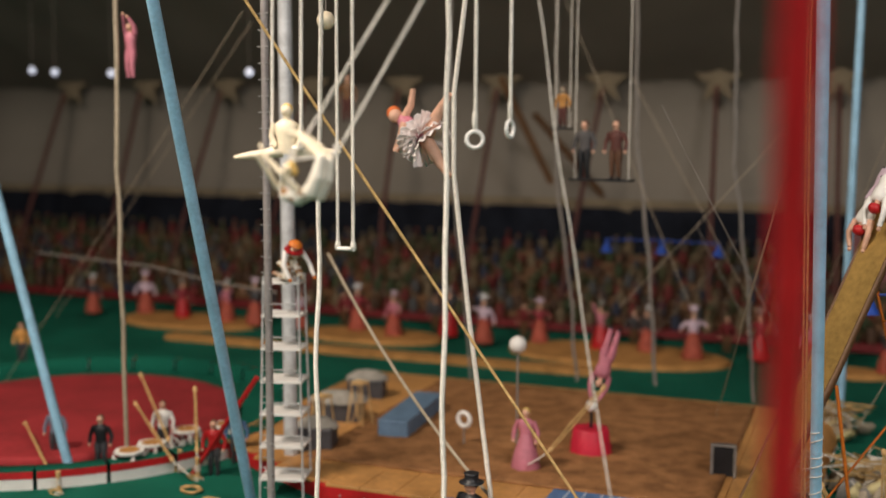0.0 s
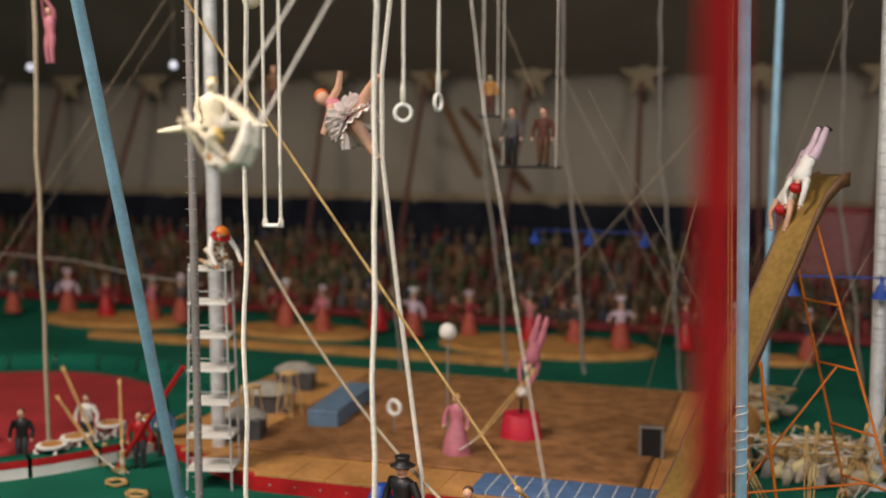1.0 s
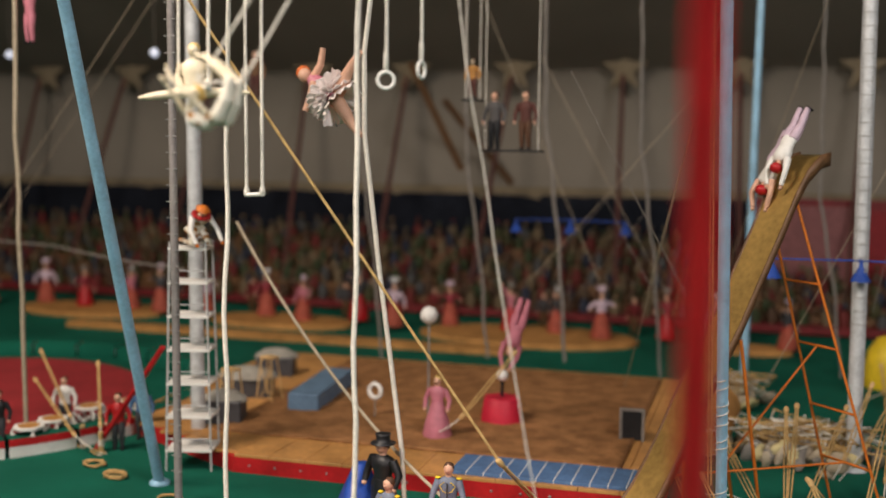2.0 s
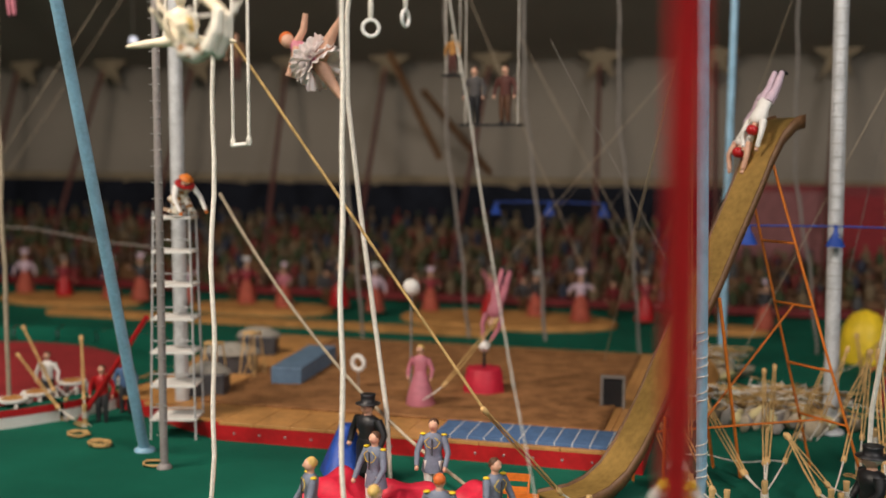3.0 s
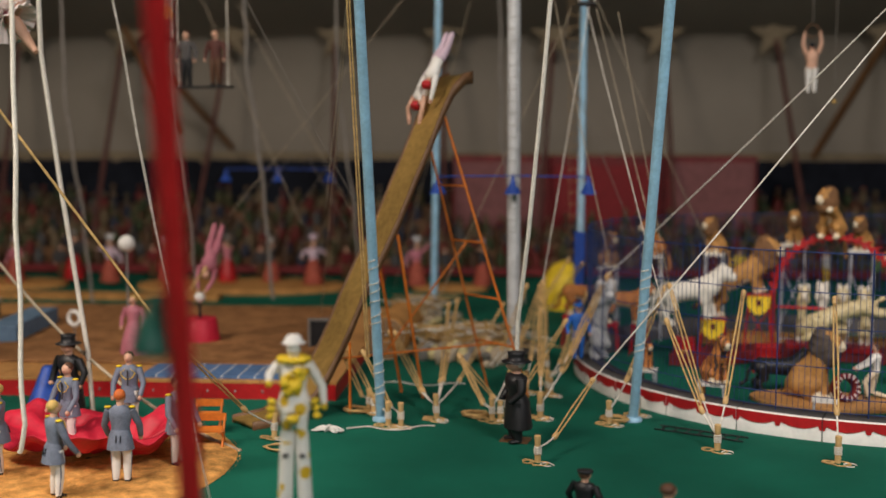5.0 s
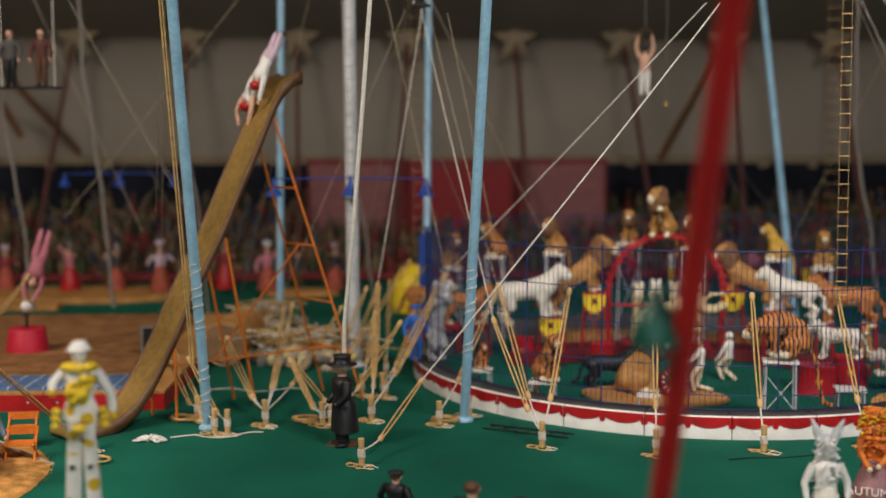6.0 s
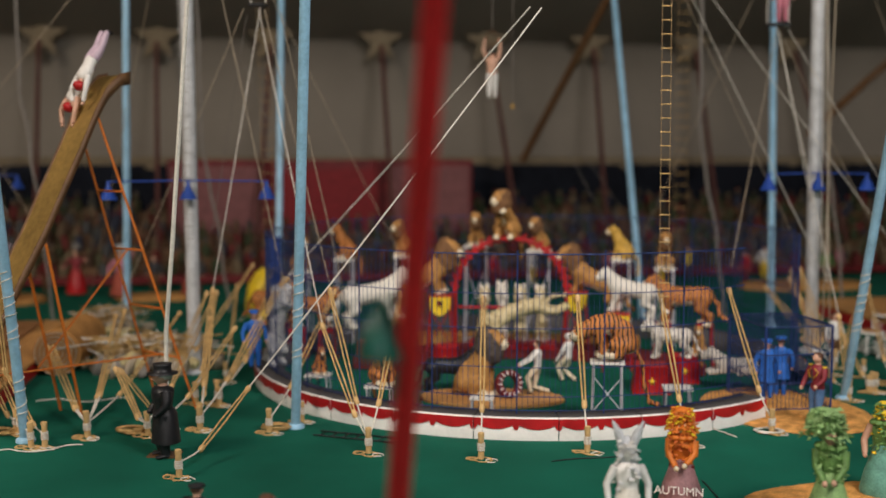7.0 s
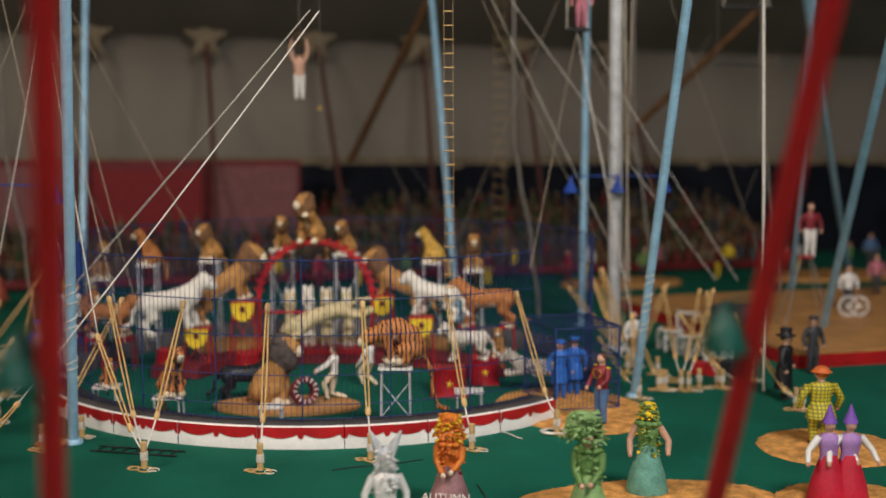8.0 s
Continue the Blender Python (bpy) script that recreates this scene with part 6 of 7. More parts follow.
perch("small black platform high on the rigging", (0.66, 0.46, 0.652), 0.045)
doll("aerialist in pink tights standing on the platform", (0.668, 0.46, 0.655), 0, 0.1, PINK, PINK, group="aerialists")
perch("small black platform high on the rigging", (-0.29, 0.17, 0.665), 0.03)
pl = Vector((-1.055, 0.134, 0.526))
perch("long black platform with two aerialists", pl, 0.125)
# grey shirt, dark leotard and brown legs stand in for weak light up here
doll("aerialist in white shirt and dark tights, shirt greyed for dim light", pl + Vector((-0.036, 0, 0.003)), 0, 0.108, GREY, BLACK, group="aerialists")
doll("aerialist in leotard with bare legs, both darkened for dim light", pl + Vector((0.03, 0, 0.003)), 0, 0.108, POLE_RED, HAIR_BROWN, group="aerialists")
doll("strongman figurine hanging by both arms, white tights", (0.098, 0.582, 0.522), 180, 0.1, SKIN, WHITE, SKIN, BLACK, grips=((-0.13, 0, 1.2), (0.13, 0, 1.2)), shoes=WHITE, group="aerialists")
hr = thing("hanging_hoop", "small dark hoop hanging on a thin cord", "hoop", pose(0.098, 0.585, 0.646))
part("hoop", Build().tube([(0.013 * math.cos(a), 0, 0.013 * math.sin(a)) for a in [2 * math.pi * i / 20 for i in range(21)]], 0.0012, DARK_WOOD, 6), hr)
part("cord", Build().tube([(0, 0, 0.02), (0, 0, 0.5)], 0.001, WIRE, 5), hr)
bp = Vector((0.143, 0.550, 0.503))
bell = thing("hanging_bell", "small brass bell on a thin cord", "bell", pose(*bp))
part("bell", Build().lathe([(0.005, -0.006), (0.0045, -0.002), (0.002, 0.003), (0.001, 0.004)], (0, 0, 0), BRASS, 10), bell)
part("cord", Build().tube([(0, 0, 0.003), (0, 0, 0.5)], 0.0008, WIRE, 5), bell)
ac = Vector((-1.1400, 0.1340, 0.6220))
perch("small black trapeze board hanging over the wooden stage", ac, 0.035)
# ochre, maroon and tan skin: brighter colours darkened for the weak light
doll("aerialist in orange and yellow, darkened for dim light, on a hanging board", ac + Vector((0, 0, 0.004)), 0, 0.075, OCHRE, POLE_RED, skin=CORD_TAN, group="aerialists")
perch("broad black platform high over the wooden stage", (1.124, 0.900, 0.754), 0.12)
bar = thing("hanging_bar", "thin dark bar hanging over the wooden stage", "trapeze", pose(*(1.113, 0.900, 0.619)))
part("bar", Build().tube([(-0.06, 0, 0.001), (0.06, 0, -0.001)], 0.0016, BLACK, 6), bar)
for x in (-0.055, 0.055):
    part("cord", Build().tube([(x, 0, 0), (x, 0, 0.5)], 0.0006, WIRE, 5), bar)
pc = Vector((-1.705, -0.450, 0.753))
doll("pink aerialist clinging to the hanging cord", (pc.x, pc.y + 0.02, pc.z - 0.05), 0, 0.1, PINK, PINK, grips=((-0.05, -0.1, 1.15), (0.05, -0.1, 1.1)), group="aerialists")


def rope_ladder(label, x, y, z0, z1, w=0.018, step=0.021, side=ROPE, rung=PINE, dx=0.0):
    ob = thing("rope_ladder", label, "ladder", pose(x, y, 0))
    for s in (-1, 1):
        part("side_rope", Build().tube([(s * w / 2, 0, z0), (s * w / 2 + dx, 0, z1)], 0.00045, side, 5), ob)
    for i in range(int((z1 - z0) / step)):
        z = z0 + i * step
        k = (z - z0) / (z1 - z0)
        part("rung", Build().tube([(-w * 0.6 + dx * k, 0, z), (w * 0.6 + dx * k, 0, z)], 0.0009, rung, 5), ob)


rope_ladder("rope ladder with thin wooden rungs", 0.393, -0.168, 0.2, 1.1, 0.0125, 0.0195, BROWN_WIRE, TWINE, -0.006)
rope_ladder("steel ladder fixed beside the centre mast", -0.424, 0.165, 0.25, 1.3, 0.016, 0.022, STEEL, STEEL, -0.01)
rope_ladder("brown rope ladder behind the cage", -0.39, 0.6, 0.1, 1.1, 0.024, 0.026, BROWN_WIRE, BROWN_WIRE, -0.02)
rope_ladder("brown rope ladder far behind the cage", 0.56, 1.2, 0.2, 1.1, 0.03, 0.03, BROWN_WIRE, TWINE)
rope_ladder("brown rope ladder far over the wooden stage", 1.35, 1.4, 0.4, 0.72, 0.03, 0.03, BROWN_WIRE, BROWN_WIRE)


def lamp_bar(c, rz=14.5, half=0.14):
    ob = thing("lamp_bar", "blue bar with three blue cone lamp shades", "lamp", pose(c[0], c[1], c[2], 0, 0, rz), group="mast lamps")
    part("bar", Build().tube([(-half, -0.02, 0.018), (0, -0.02, 0.02), (half, -0.02, 0.018)], 0.0016, DEEP_BLUE, 6), ob)
    part("bracket", Build().tube([(0, -0.02, 0.02), (0, 0, 0.02)], 0.002, DEEP_BLUE, 6), ob)
    for x in (-half, 0, half):
        part("lamp_shade", Build().lathe([(0.0165, -0.014), (0.0155, -0.013), (0.007, 0.005), (0.004, 0.009), (0.003, 0.019)], (x, -0.02, 0), DEEP_BLUE, 16), ob)


lamp_bar((-0.43, 0.19, 0.335))
lamp_bar((0.748, 0.51, 0.345), 10, 0.1)
lamp_bar((-1.25, 0.85, 0.33))

# ---- things on and by the left stage ----
Z = 0.031
doll("lady in long pink gown balancing a pole", (-1.057, -0.120, 0.031), 10, 0.108, PINK, PINK, hair=HAIR_BLOND, skirt=PINK)
ball = thing("ball_on_pole", "white ball on a thin upright pole", "ball", pose(-1.15, 0.0, Z))
part("pole", Build().tube([(0, 0, 0), (0, 0, 0.175)], 0.0022, STEEL, 6), ball)
part("ball", Build().ball((0, 0, 0.19), 0.0165, WHITE, 16, 10), ball)
rp = (-1.016, 0.041, 0.031)
tab = thing("draped_pedestal", "red draped pedestal with a black ball stand", "pedestal", pose(rp[0], rp[1], Z))
part("drape", Build().lathe([(0.044, 0), (0.042, 0.01), (0.037, 0.042), (0.033, 0.046)], (0, 0, 0), RED_CLOTH, 6), tab)
part("stand", Build().tube([(0, 0, 0.046), (0, 0, 0.075)], 0.003, BLACK, 8), tab)
part("ball", Build().ball((0, 0, 0.086), 0.011, WHITE, 12, 8), tab, "white ball")
ha = doll("acrobat in pink doing a handstand on the ball", (0, 0, 0), 0, 0.115, PINK, PINK, hair=HAIR_BROWN, grips=((-0.05, -0.05, 1.2), (0.05, -0.05, 1.2)), shoes=BLACK)
ha.matrix_world = pose(rp[0] + 0.035, rp[1] + 0.02, Z + 0.232, 0, 195, 30)
spk = thing("loudspeaker_box", "small dark box with a pale frame", "box", pose(-0.77, 0.06, Z, 0, 0, 20))
part("case", Build().box((0, 0, 0.026), (0.036, 0.03, 0.05), BLACK), spk)
for x in (-0.019, 0.019):
    part("frame_side", Build().box((x, -0.016, 0.026), (0.005, 0.005, 0.052), CORD_GREY), spk)
part("frame_top", Build().box((0, -0.016, 0.0545), (0.043, 0.005, 0.005), CORD_GREY), spk)
wh = (-1.225, -0.066, 0.081)
whl = thing("hoop_wheel", "white hoop standing on a rod", "hoop", pose(wh[0], wh[1], Z))
part("hoop", Build().tube([(0.013 * math.cos(a), 0, 0.05 + 0.013 * math.sin(a)) for a in [2 * math.pi * i / 20 for i in range(21)]], 0.0042, WHITE, 8), whl)
part("rod", Build().tube([(0, 0, 0), (0, 0, 0.036)], 0.0015, STEEL, 5), whl)
rmp = pose(-1.405, 0.01, Z, 0, 0, 110)
ra = thing("blue_ramp", "long grey-blue wooden trough on the stage", "trough", rmp)
part("body", Build().box((0, 0, 0.016), (0.25, 0.06, 0.036), material("faded_blue_wood", (0.12, 0.2, 0.3), 0.6, spread=0.25, scale=30)), ra)
for at, sx in (((-1.544, -0.055, 0.031), 0.1), ((-1.624, 0.132, 0.031), 0.08), ((-1.441, -0.235, 0.031), 0.07)):
    bx = thing("prop_crate", "dark prop crate with grey canvas over it", "crate", pose(at[0], at[1], Z, 0, 0, 30))
    part("crate", Build().box((0, 0, 0.02), (sx, 0.06, 0.04), CHARCOAL), bx)
    part("cover", Build().lathe([(sx * 0.62, 0.036), (sx * 0.58, 0.045), (sx * 0.3, 0.056), (0.01, 0.058)], (0, 0, 0), material("grey_canvas", (0.3, 0.28, 0.24), 0.9), 12, 0.6), bx)
for at in ((-1.472, -0.073, 0.031), (-1.455, -0.202, 0.031)):
    stool("spindly pale stepladder on the stage", (at[0], at[1], 0.12), 0.03, PINE, PINE, "stepladder", 0.004, 1.9)
tw = Vector((-1.36, -0.40, 0))
tower = thing("ladder_tower", "white lattice tower with six thin shelves", "tower", pose(tw.x, tw.y, 0, 0, 0, 30))
for sx in (-1, 1):
    for sy in (-1, 1):
        part("post", Build().tube([(sx * 0.037, sy * 0.03, 0), (sx * 0.029, sy * 0.024, 0.375)], 0.0019, GLASSY, 6), tower)
for i in range(7):
    z, k = 0.034 + i * 0.055, 1 - 0.2 * i / 7
    part("shelf", Build().box((0, 0, z), (0.076 * k, 0.064 * k, 0.004), WHITE), tower, "white painted shelf")
    if i < 6:
        part("shelf_rail", Build().tube([(-0.036 * k, -0.03 * k, z + 0.02), (0.036 * k, -0.03 * k, z + 0.02)], 0.001, GLASSY, 5), tower)
doll("clown crouching in white suit, orange hair and shoes", (tw.x - 0.004, tw.y, 0.366), 75, 0.078, bulk=1.75, top=FLYER_SUIT, legs=FLYER_SUIT, skin=PALE, hair=HAIR_RED, hat="round", hat_mat=ORANGE, collar=RED, coat=0.1, turn=(34, 0), sleeves=WHITE, glove_mat=ORANGE, shoes=ORANGE,
     grips=((-0.16, -0.34, 0.5), (0.16, -0.36, 0.56)), feet=((-0.09, 0.06, 0.1), (0.09, 0.06, 0.1)), knees=((-0.1, -0.2, 0.34), (0.1, -0.2, 0.34)))

thing("red_prop_pole", "slender red pole leaning beside the tower", "pole", pose(*(-1.571, -0.420, 0.000)), Build().tube([(0, 0, 0), (0.165, 0.000, 0.198)], 0.0045, RED, 8))

# ---- far left ring ----
RC = Vector((-2.09, -0.31, 0))
rr = thing("red_ring", "round red ring floor inside a white and red curb", "ring", pose(*RC))
part("floor", Build().lathe([(0.36, 0.002), (0.36, 0.014), (0.355, 0.016)], (0, 0, 0), material("faded_red_cloth", (0.3, 0.022, 0.026), 0.8, spread=0.25, scale=9), 64), rr, "flat red cloth floor")
for i in range(26):
    a0, a1 = radians(360 * i / 26 + 0.4), radians(360 * (i + 1) / 26 - 0.4)
    cb, aa = Build(), [a0 + (a1 - a0) * j / 6 for j in range(7)]
    cb.sheet([[arc(a, 0.5, 0) for a in aa], [arc(a, 0.5, 0.02) for a in aa]], WHITE)
    cb.sheet([[arc(a, 0.501, 0.0195) for a in aa], [arc(a, 0.5, 0.032) for a in aa]], RED)
    cb.sheet([[arc(a, 0.499, 0.0322) for a in aa], [arc(a, 0.46, 0.032) for a in aa], [arc(a, 0.46, 0) for a in aa]], FELT)
    part("curb_block", cb, rr)
for at, c in (((-1.851, -0.506, 0.000), UNIFORM), ((-1.725, -0.499, 0.000), BLACK), ((-1.720, -0.361, -0.000), WHITE), ((-1.555, -0.327, -0.000), DENIM), ((-2.556, -0.115, 0.030), SAWDUST), ((-1.537, -0.399, 0.000), RED)):
    doll("small figurine beside the red ring", at, 30, 0.1, c, CHARCOAL)
for at in ((-1.665, -0.433, 0.000), (-1.686, -0.334, 0.000), (-1.654, -0.262, 0.000), (-1.657, -0.490, 0.000)):
    lattice_stool(at, 20)

# ---- rolled mat and pile behind the slide ----
RA, RB = Vector((-0.663, 0.129, 0.042)), Vector((-0.704, 0.356, 0.042))
rl = thing("rolled_mat", "rolled tan matting lying on the felt", "rolled mat", pose(RA.x, RA.y, 0.043))
rd = (RB - RA).normalized()
rs = rd.cross(Vector((0, 0, 1)))
turns = [(0.004 + 0.00037 * i, i * 0.3) for i in range(104)]
part("roll", Build().tube([rd * 0.002, rd * 0.1, rd * 0.2], [0.0425, 0.0415, 0.042], OCHRE, 28), rl)
for k in range(3):
    part("spiral_end", Build().tube([rd * (-0.001 - 0.0014 * k) + rs * (r * math.cos(a)) + Vector((0, 0, r * math.sin(a))) for r, a in turns[k * 2:]], 0.0012, (PINE, TWINE, CORD_TAN)[k], 5), rl, "pale coiled end of the roll")
rnd = random.Random(12)
for c0, wd in (((-0.551, 0.203, 0.000), 0.1), ((-0.476, 0.218, 0.000), 0.08), ((-0.739, 0.543, 0.000), 0.06)):
    heap = thing("canvas_heap", "heap of bundled pale canvas and rope", "heap", pose(c0[0], c0[1], 0))
    for i in range(46):
        c = Vector((rnd.gauss(0, wd * 0.5), rnd.gauss(0, wd * 0.4), 0))
        hgt = max(0.014, 0.062 - c.length * 0.35)
        hb = Build().ball(c + Vector((0, 0, hgt * 0.4)), (rnd.uniform(0.008, 0.022), rnd.uniform(0.006, 0.012), hgt * rnd.uniform(0.3, 0.7)), (CORD_TAN, STRAW, CORD_GREY, CORD_TAN)[i % 4], 8, 5, Euler((rnd.random(), rnd.random(), rnd.random() * 3)).to_matrix())
        hb.v = [q + Vector((0.003 * math.sin(q.z * 400 + q.x * 300), 0.003 * math.sin(q.x * 500), 0.002 * math.sin(q.y * 450))) for q in hb.v]
        part("folded_canvas", hb, heap)
    for i in range(40):
        p = [Vector((rnd.gauss(0, wd * 0.6), rnd.gauss(0, wd * 0.4), rnd.uniform(0.02, 0.07))) for _ in range(4)]
        part("rope", Build().tube(p, 0.0015, (ROPE, TWINE, TWINE)[i % 3], 5), heap)
yb = Vector((-0.483, 0.814, 0.000))
thing("yellow_wagon_cover", "rounded yellow cover beside the ring", "cover", pose(yb.x, yb.y + 0.1, 0), Build().lathe([(0.055, 0), (0.058, 0.03), (0.05, 0.08), (0.03, 0.11), (0.005, 0.12)], (0, 0, 0), YELLOW, 18))
bb = Vector((-0.380, 0.499, 0.000))
thing("blue_ladder_tower", "tall narrow dark blue panel beside the ring", "panel", pose(bb.x, bb.y + 0.1, 0), Build().box((0, 0, 0.11), (0.024, 0.02, 0.22), DEEP_BLUE))
gr = Vector((-0.039, -0.240, 0.000))
gt = thing("iron_grille", "flat dark iron frame lying on the felt", "frame", pose(gr.x, gr.y, 0.002, 0, 0, -14))
for y in (-0.012, 0.012):
    part("rail", Build().tube([(-0.065, y, 0), (0.065, y, 0)], 0.0011, BLACK, 5), gt)
for i in range(7):
    part("bar", Build().tube([(-0.055 + i * 0.018, -0.012, 0), (-0.055 + i * 0.018, 0.012, 0)], 0.0009, BLACK, 5), gt)

# ---- right stage ----
plank_stage(tent_pose(1.62, 0.46, 0), 0.0)
for k, at in enumerate(((0.873, 0.525, 0.000), (0.898, 0.457, 0.000), (0.939, 0.393, 0.000), (0.971, 0.778, 0.000))):
    lattice_stool(at, 12 + k * 17)
for k, at in enumerate(((0.817, 0.139, 0.000), (0.841, 0.161, 0.000), (0.880, 0.155, 0.000), (0.779, 0.150, 0.000), (0.791, 0.271, 0.000), (0.909, 0.277, 0.000), (0.950, 0.224, 0.000))):
    stake(at, (0, 0), 0.034, 150 + k)
thing("red_box", "flat red wooden box among the stakes", "box", pose(0.882, 0.276, 0, 0, 0, -25), Build().box((0, 0, 0.012), (0.05, 0.026, 0.024), RED))
sc = thing("shallow_crate", "shallow black crate with a white end board", "crate", pose(0.935, 0.267, 0, 0, 0, -20))
part("case", Build().box((-0.012, 0.004, 0.013), (0.05, 0.04, 0.026), BLACK), sc)
part("end_board", Build().box((0.016, 0.004, 0.013), (0.004, 0.036, 0.024), WHITE), sc, "white painted end")
thing("grey_panel", "dark grey case standing on edge behind the stools", "case", pose(1.032, 0.638, 0, 0, 0, 16), Build().box((0, 0, 0.04), (0.11, 0.035, 0.08), CHARCOAL, bevel=0.002))
ap = Vector((1.198, 0.659, 0.031))
fr = thing("balance_frame", "slender steel frame with an acrobat's perch", "frame", pose(ap.x, ap.y, Z))
for sx in (-1, 1):
    for sy in (-1, 1):
        part("leg", Build().tube([(sx * 0.05, sy * 0.03, 0), (sx * 0.012, sy * 0.01, 0.15)], 0.0014, STEEL, 5), fr)
part("perch", Build().box((0, 0, 0.152), (0.03, 0.025, 0.004), RED), fr)
doll("acrobat in maroon and white on the steel frame", (ap.x + 0.01, ap.y, Z + 0.155), 0, 0.115, MAROON, WHITE, shoes=WHITE)
for at, c in (((1.389, 0.890, 0.031), WHITE), ((1.580, 1.182, 0.031), PINK), ((1.863, 1.906, 0.031), DENIM)):
    doll("performer figurine on the wooden stage", at, 0, 0.107, c, CHARCOAL)
for at in ((1.347, 0.782, 0.031), (1.373, 0.781, 0.031)):
    wl = thing("wheel_prop", "white spoked wheel on the stage", "wheel", pose(at[0], at[1], Z + 0.024))
    part("rim", Build().tube([(0.022 * math.cos(a), 0, 0.022 * math.sin(a)) for a in [2 * math.pi * i / 24 for i in range(25)]], 0.0022, WHITE, 6), wl)
    for i in range(3):
        a = i * math.pi / 3
        part("spoke", Build().tube([(-0.021 * math.cos(a), 0, -0.021 * math.sin(a)), (0.021 * math.cos(a), 0, 0.021 * math.sin(a))], 0.001, WHITE, 5), wl)
pole("quarter_pole", "light blue painted tent pole set at a slant", (1.237, 0.655, 0.000), (1.146, 0.150, 0.572), 0.008, BLUE)
pole("quarter_pole", "slender light blue tent pole behind the wooden stage", (1.431, 1.417, 0.000), (1.309, 1.000, 0.510), 0.0085, BLUE)
pole("quarter_pole", "slender light blue tent pole behind the wooden stage", (1.712, 1.689, 0.000), (1.350, 1.000, 0.538), 0.0085, BLUE)
pole("quarter_pole", "light blue painted tent pole set at a slant", (-1.711, -0.571, 0.000), (-1.826, -0.620, 0.479), 0.0085, BLUE)

# ---- hippodrome track, riders, seats and crowd ----
for u, w in ((-2.55, 0.5), (-1.9, 0.45), (-1.15, 0.62), (-0.55, 0.22), (1.35, 0.4), (2.1, 0.5)):
    tb = Build().lathe([(w * 0.5, 0), (w * 0.5, 0.01), (w * 0.48, 0.014)], (0, 0, 0), OCHRE, 40, 0.5)
    thing("track_mat", "flat ochre oval mat on the track", "mat", tent_pose(u, 1.33), tb)
thing("track_edge", "long low ochre board along the track", "board", tent_pose(-0.4, 1.08), Build().box((-1.4, 0, 0.008), (1.3, 0.05, 0.016), OCHRE))
rnd = random.Random(31)
for i in range(17):
    u = -2.9 + i * 0.152 + rnd.uniform(-0.025, 0.025)
    q = tent(u, 1.36 + rnd.uniform(-0.05, 0.05), 0.012)
    up = rnd.uniform(0.4, 1.05)
    doll("showgirl with white plumes and wide red skirt", q, rnd.uniform(-50, 70), rnd.uniform(0.112, 0.132), (CHARCOAL, LILAC, MAROON, PINK)[i % 4], RED, hair=HAIR_BROWN, hat="plume", hat_mat=(GLASSY, LILAC, CORD_GREY)[i % 3],
         skirt=(SALMON, SALMON, RED)[i % 3 if i % 5 else 1], grips=((-0.24, -0.06, up), (0.24, -0.06, rnd.uniform(0.4, 1.0))), group="row of showgirls")
    if i % 2:
        doll("clown figurine waiting behind the showgirls", tent(u + 0.07, 1.5, 0), 14, 0.107, (DENIM, DARK_RED, GREEN, CHARCOAL)[i % 4], (CHARCOAL, DARK_WOOD)[i % 2], group="track walkers")
for i in range(16):
    u = 0.3 + i * 0.13
    doll("performer figurine walking on the track", tent(u, 1.5 + 0.08 * math.sin(i * 3.3), 0), 14 + i * 40, 0.107, (YELLOW, RED, WHITE, GREEN, PINK, DARK_RED)[i % 6], (CHARCOAL, DARK_RED, YELLOW)[i % 3], hat=("", "top", "cone")[i % 3], group="track walkers")
seats = thing("bleachers", "stepped wooden seats against the canvas wall", "bleachers", tent_pose(-1.6, 1.66), kind="structure")
for k in range(9):
    part("tier", Build().box((0, k * 0.062, 0.02 + k * 0.021), (7.6, 0.062, 0.022), DARK_RED if k == 0 else DARK_WOOD), seats)
rnd = random.Random(21)
crowd = Build()
# clothing and face tones halved, standing in for light falling off at the back
DIM_TONES = [material("dim_crowd_" + n, tuple(0.5 * q for q in c), 0.7) for n, c in (("brown", (0.12, 0.06, 0.03)), ("green", (0.06, 0.09, 0.03)), ("red", (0.25, 0.03, 0.025)), ("grey", (0.12, 0.12, 0.12)), ("blue", (0.04, 0.05, 0.09)), ("tan", (0.28, 0.2, 0.11)), ("olive", (0.1, 0.1, 0.035)))]
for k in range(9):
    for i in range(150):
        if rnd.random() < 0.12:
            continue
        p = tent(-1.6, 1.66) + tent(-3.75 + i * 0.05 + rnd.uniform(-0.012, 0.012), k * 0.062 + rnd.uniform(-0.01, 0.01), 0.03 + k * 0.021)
        s, t1 = rnd.uniform(0.85, 1.15), DIM_TONES[rnd.randrange(7)]
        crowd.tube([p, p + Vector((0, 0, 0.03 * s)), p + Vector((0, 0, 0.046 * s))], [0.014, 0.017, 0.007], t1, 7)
        crowd.ball(p + Vector((0, 0, 0.056 * s)), 0.0085, DIM_TONES[5] if rnd.random() < 0.7 else DIM_TONES[rnd.randrange(7)], 6, 4)
        crowd.ball(p + Vector((0, 0.003, 0.06 * s)), 0.0085, DIM_TONES[rnd.randrange(4)], 6, 4)
thing("crowd", "dense seated crowd of small painted spectators, tones darkened for dim light", "crowd", None, crowd, kind="stuff")
gate = thing("entrance_wall", "red entrance wall with pale pink panels", "entrance", tent_pose(0.0, 1.98))
uL, uR = -0.58, 0.45
part("wall", Build().box(((uL + uR) / 2, 0.02, 0.19), (uR - uL, 0.05, 0.38), DARK_RED), gate)
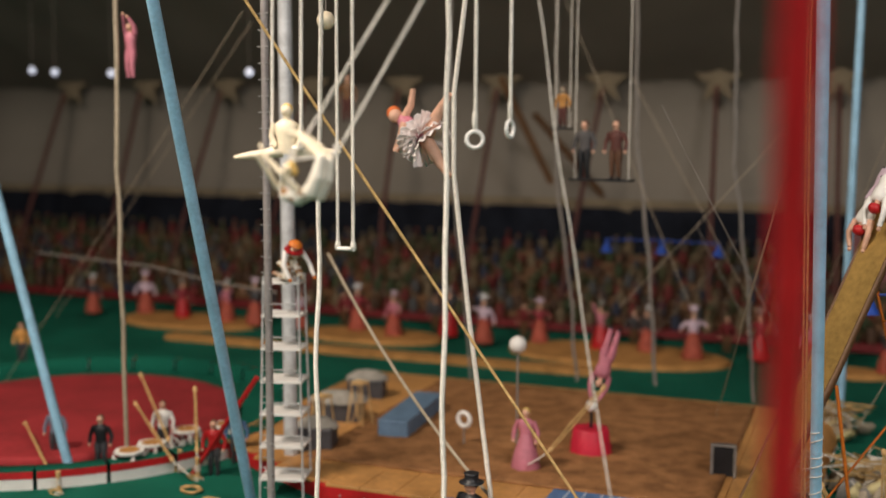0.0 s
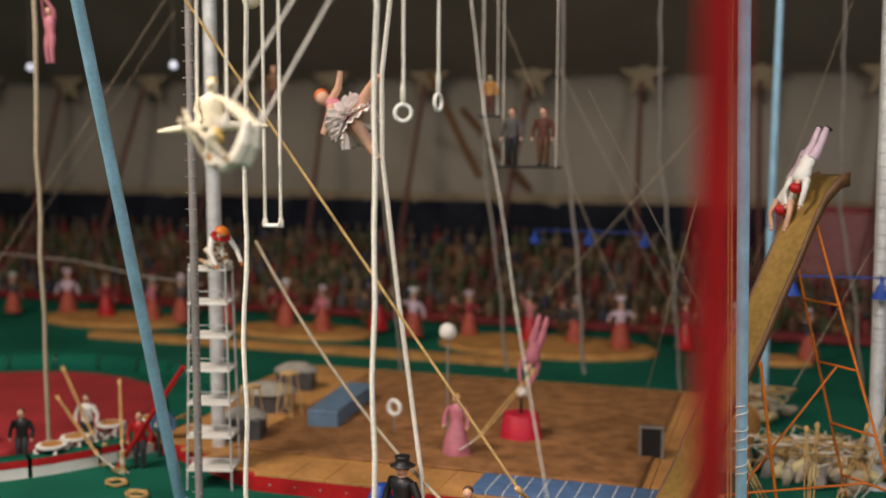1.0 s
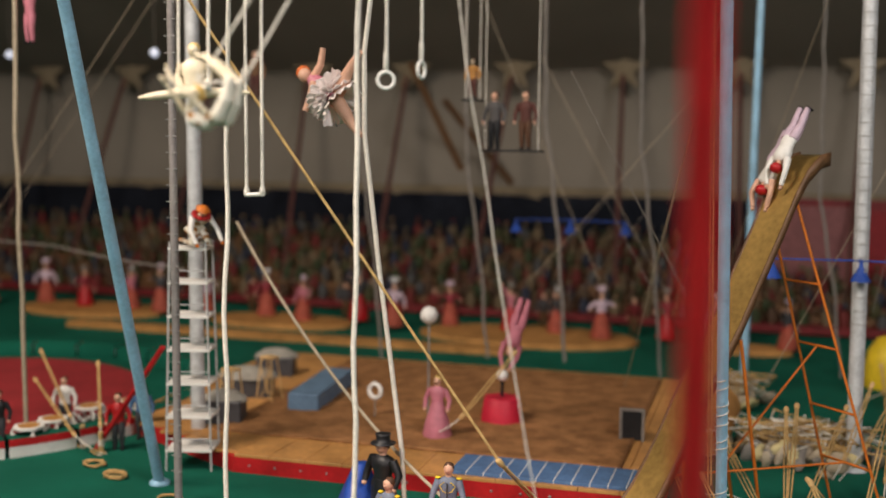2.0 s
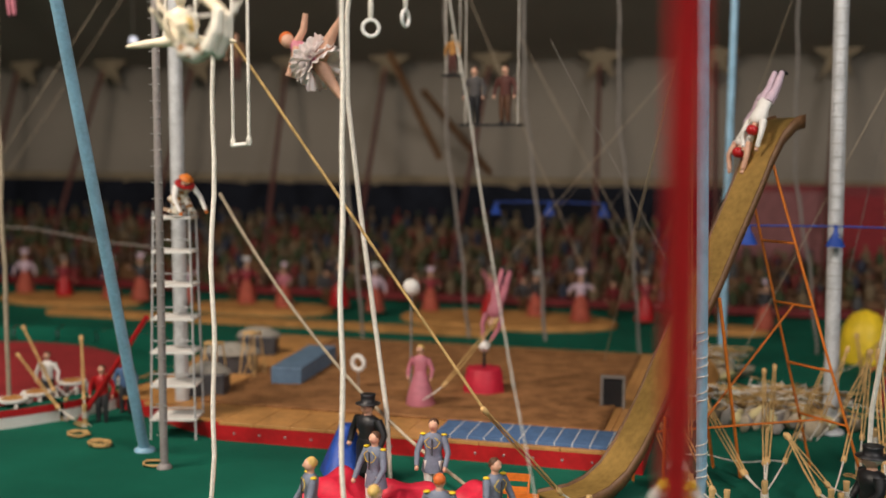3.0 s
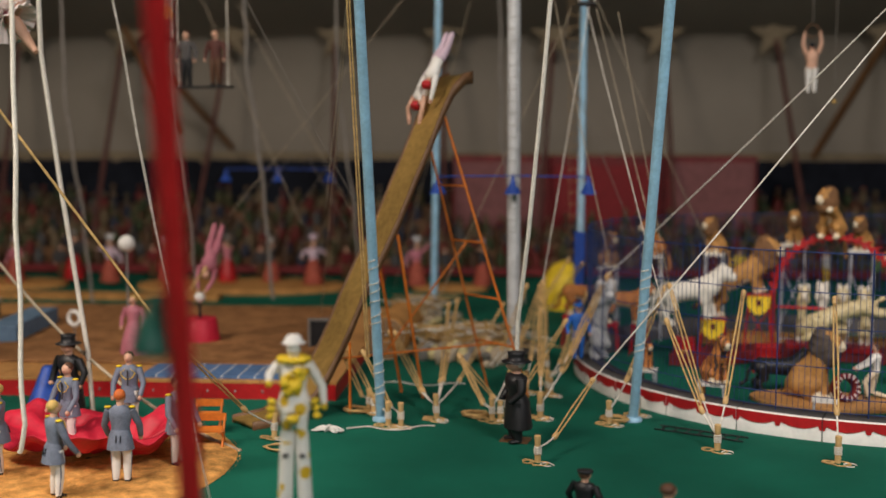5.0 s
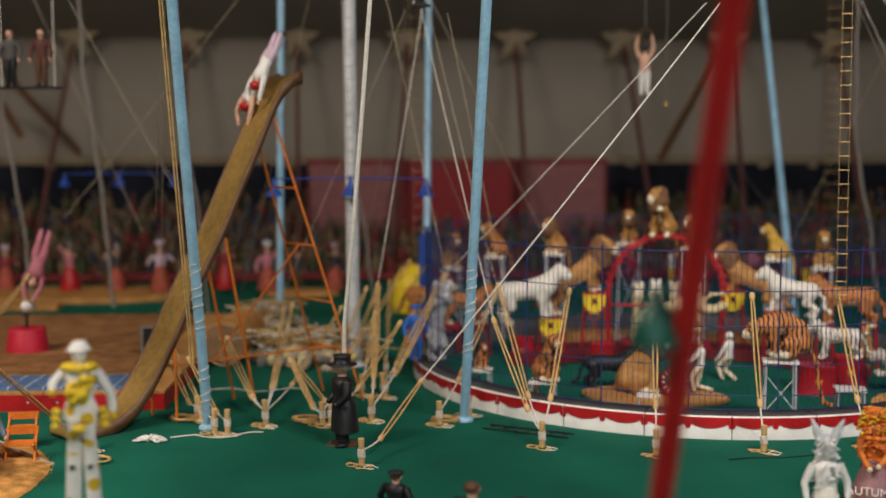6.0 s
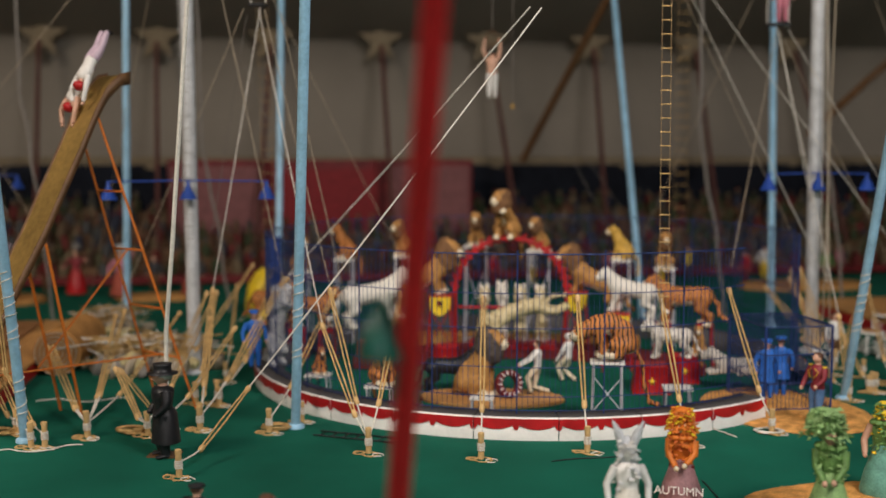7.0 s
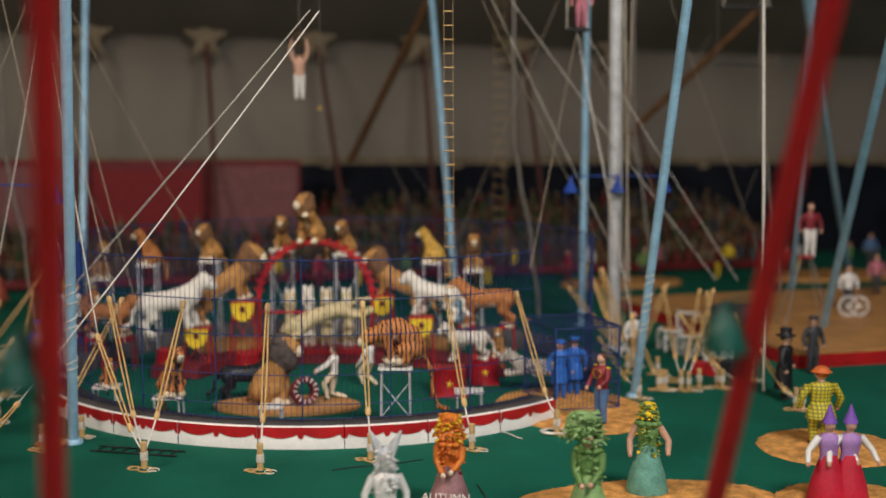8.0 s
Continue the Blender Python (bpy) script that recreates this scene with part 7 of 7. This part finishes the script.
for c, w in ((-0.42, 0.3), (0.3, 0.27)):
    part("panel", Build().box((c, -0.012, 0.19), (w, 0.02, 0.34), material("pink_panel", (0.2, 0.075, 0.075), 0.7)), gate, "pale pink painted panel")
part("curtain", Build().box((-0.06, -0.01, 0.18), (0.36, 0.015, 0.34), material("maroon_curtain", (0.2, 0.01, 0.014), 0.7)), gate, "red curtain")
for x in (-0.24, 0.12):
    part("post", Build().tube([(x, -0.02, 0), (x, -0.02, 0.38)], 0.008, DARK_RED, 8), gate)

# ---- side poles, stars and valance along the canvas ----
for i in range(15):
    u = -3.7 + i * 0.385
    a, b2 = tent(u + 0.06 * math.sin(i * 1.9), 1.75, 0), tent(u, 2.12, 0.78)
    ob = thing("side_pole", "thin dull red side pole of the tent", "pole", pose(*a), group="side poles")
    part("shaft", Build().tube([(0, 0, 0), b2 - a], 0.008, POLE_RED, 8), ob)
    st, pts = Build(), []
    for j in range(10):
        r = 0.085 if j % 2 == 0 else 0.034
        pts.append((r * math.sin(j * math.pi / 5), 0, r * math.cos(j * math.pi / 5)))
    k = st.slot(STAR)
    st.v += [Vector(p) + Vector((0, -0.004, 0)) for p in pts] + [Vector((0, -0.01, 0)), Vector((0, 0.004, 0))] + [Vector(p) + Vector((0, 0.004, 0)) for p in pts]
    for j in range(10):
        q = (j + 1) % 10
        st.f += [(j, q, 10), (12 + q, 12 + j, 11), (q, j, 12 + j, 12 + q)]
        st.s += [k, k, k]
    thing("canvas_star", "flat tan star hung below the canvas seam", "star", tent_pose(u, 2.17, 0.80), st, group="canvas stars", smooth=False)
val = Build()
val.sheet([[tent(-5.4 + i * 0.07, 2.155, z + 0.022 * abs(math.sin(i * math.pi / 5.5)) + 0.008) for i in range(135)] for z in (0.845, 0.868)], DARK_WOOD)
thing("trim_valance", "brown scalloped seam band along the canvas", "trim", None, val, kind="structure")
edge = Build()
edge.sheet([[tent(-5.4 + i * 0.03, 2.19 + 0.006 * math.sin(i * 1.1), z + (0.009 * math.sin(i * 0.9) if z < 0.37 else 0)) for i in range(310)] for z in (0.352, 0.366, 0.39)], STAR)
thing("trim_fringe", "tan fringe along the lower edge of the canvas", "trim", None, edge, kind="structure")
for a, b2 in (((0.117, 1.900, 0.379), (0.375, 1.500, 0.850)), ((1.015, 1.800, 0.463), (1.334, 1.500, 0.822)), ((-1.956, 1.500, 0.456), (-2.035, 1.300, 0.799)), ((-1.922, 1.800, 0.405), (-2.025, 1.500, 0.685))):
    a, b2 = Vector(a), Vector(b2)
    thing("slanting_beam", "dark slanting tent beam before the canvas", "beam", pose(*a), Build().tube([(0, 0, 0), b2 - a], 0.012, DARK_WOOD, 8))
for i, at in enumerate(((-3.548, 0.600, 0.830), (-3.416, 0.600, 0.820), (-3.108, 0.600, 0.807), (-2.466, 0.600, 0.792))):
    bu = thing("light_bulb", "round clear bulb on a cord, lit faintly", "bulb", pose(*at))
    glow = bpy.data.materials.get("bulb_glow") or bpy.data.materials.new("bulb_glow")
    glow.use_nodes = True
    e = glow.node_tree.nodes["Principled BSDF"]
    e.inputs["Emission Color"].default_value, e.inputs["Emission Strength"].default_value = (0.75, 0.8, 1, 1), 0.7
    part("globe", Build().ball((0, 0, 0), 0.012, glow, 12, 8), bu)
    part("cord", Build().tube([(0, 0, 0.01), (0, 0, 0.5)], 0.001, WIRE, 5), bu)
doll("aerialist in brown costume far above the stage", (-1.826, 0.300, 0.641), 20, 0.11, DARK_WOOD, POLE_RED, group="aerialists")
sb2 = thing("light_bulb", "round bright bulb high over the wooden stage", "bulb", pose(*(-1.086, -0.600, 0.757)))
part("globe", Build().ball((0, 0, 0), 0.0125, PALE, 14, 10), sb2)
part("cord", Build().tube([(0, 0, 0.01), (0, 0, 0.5)], 0.001, WIRE, 5), sb2)
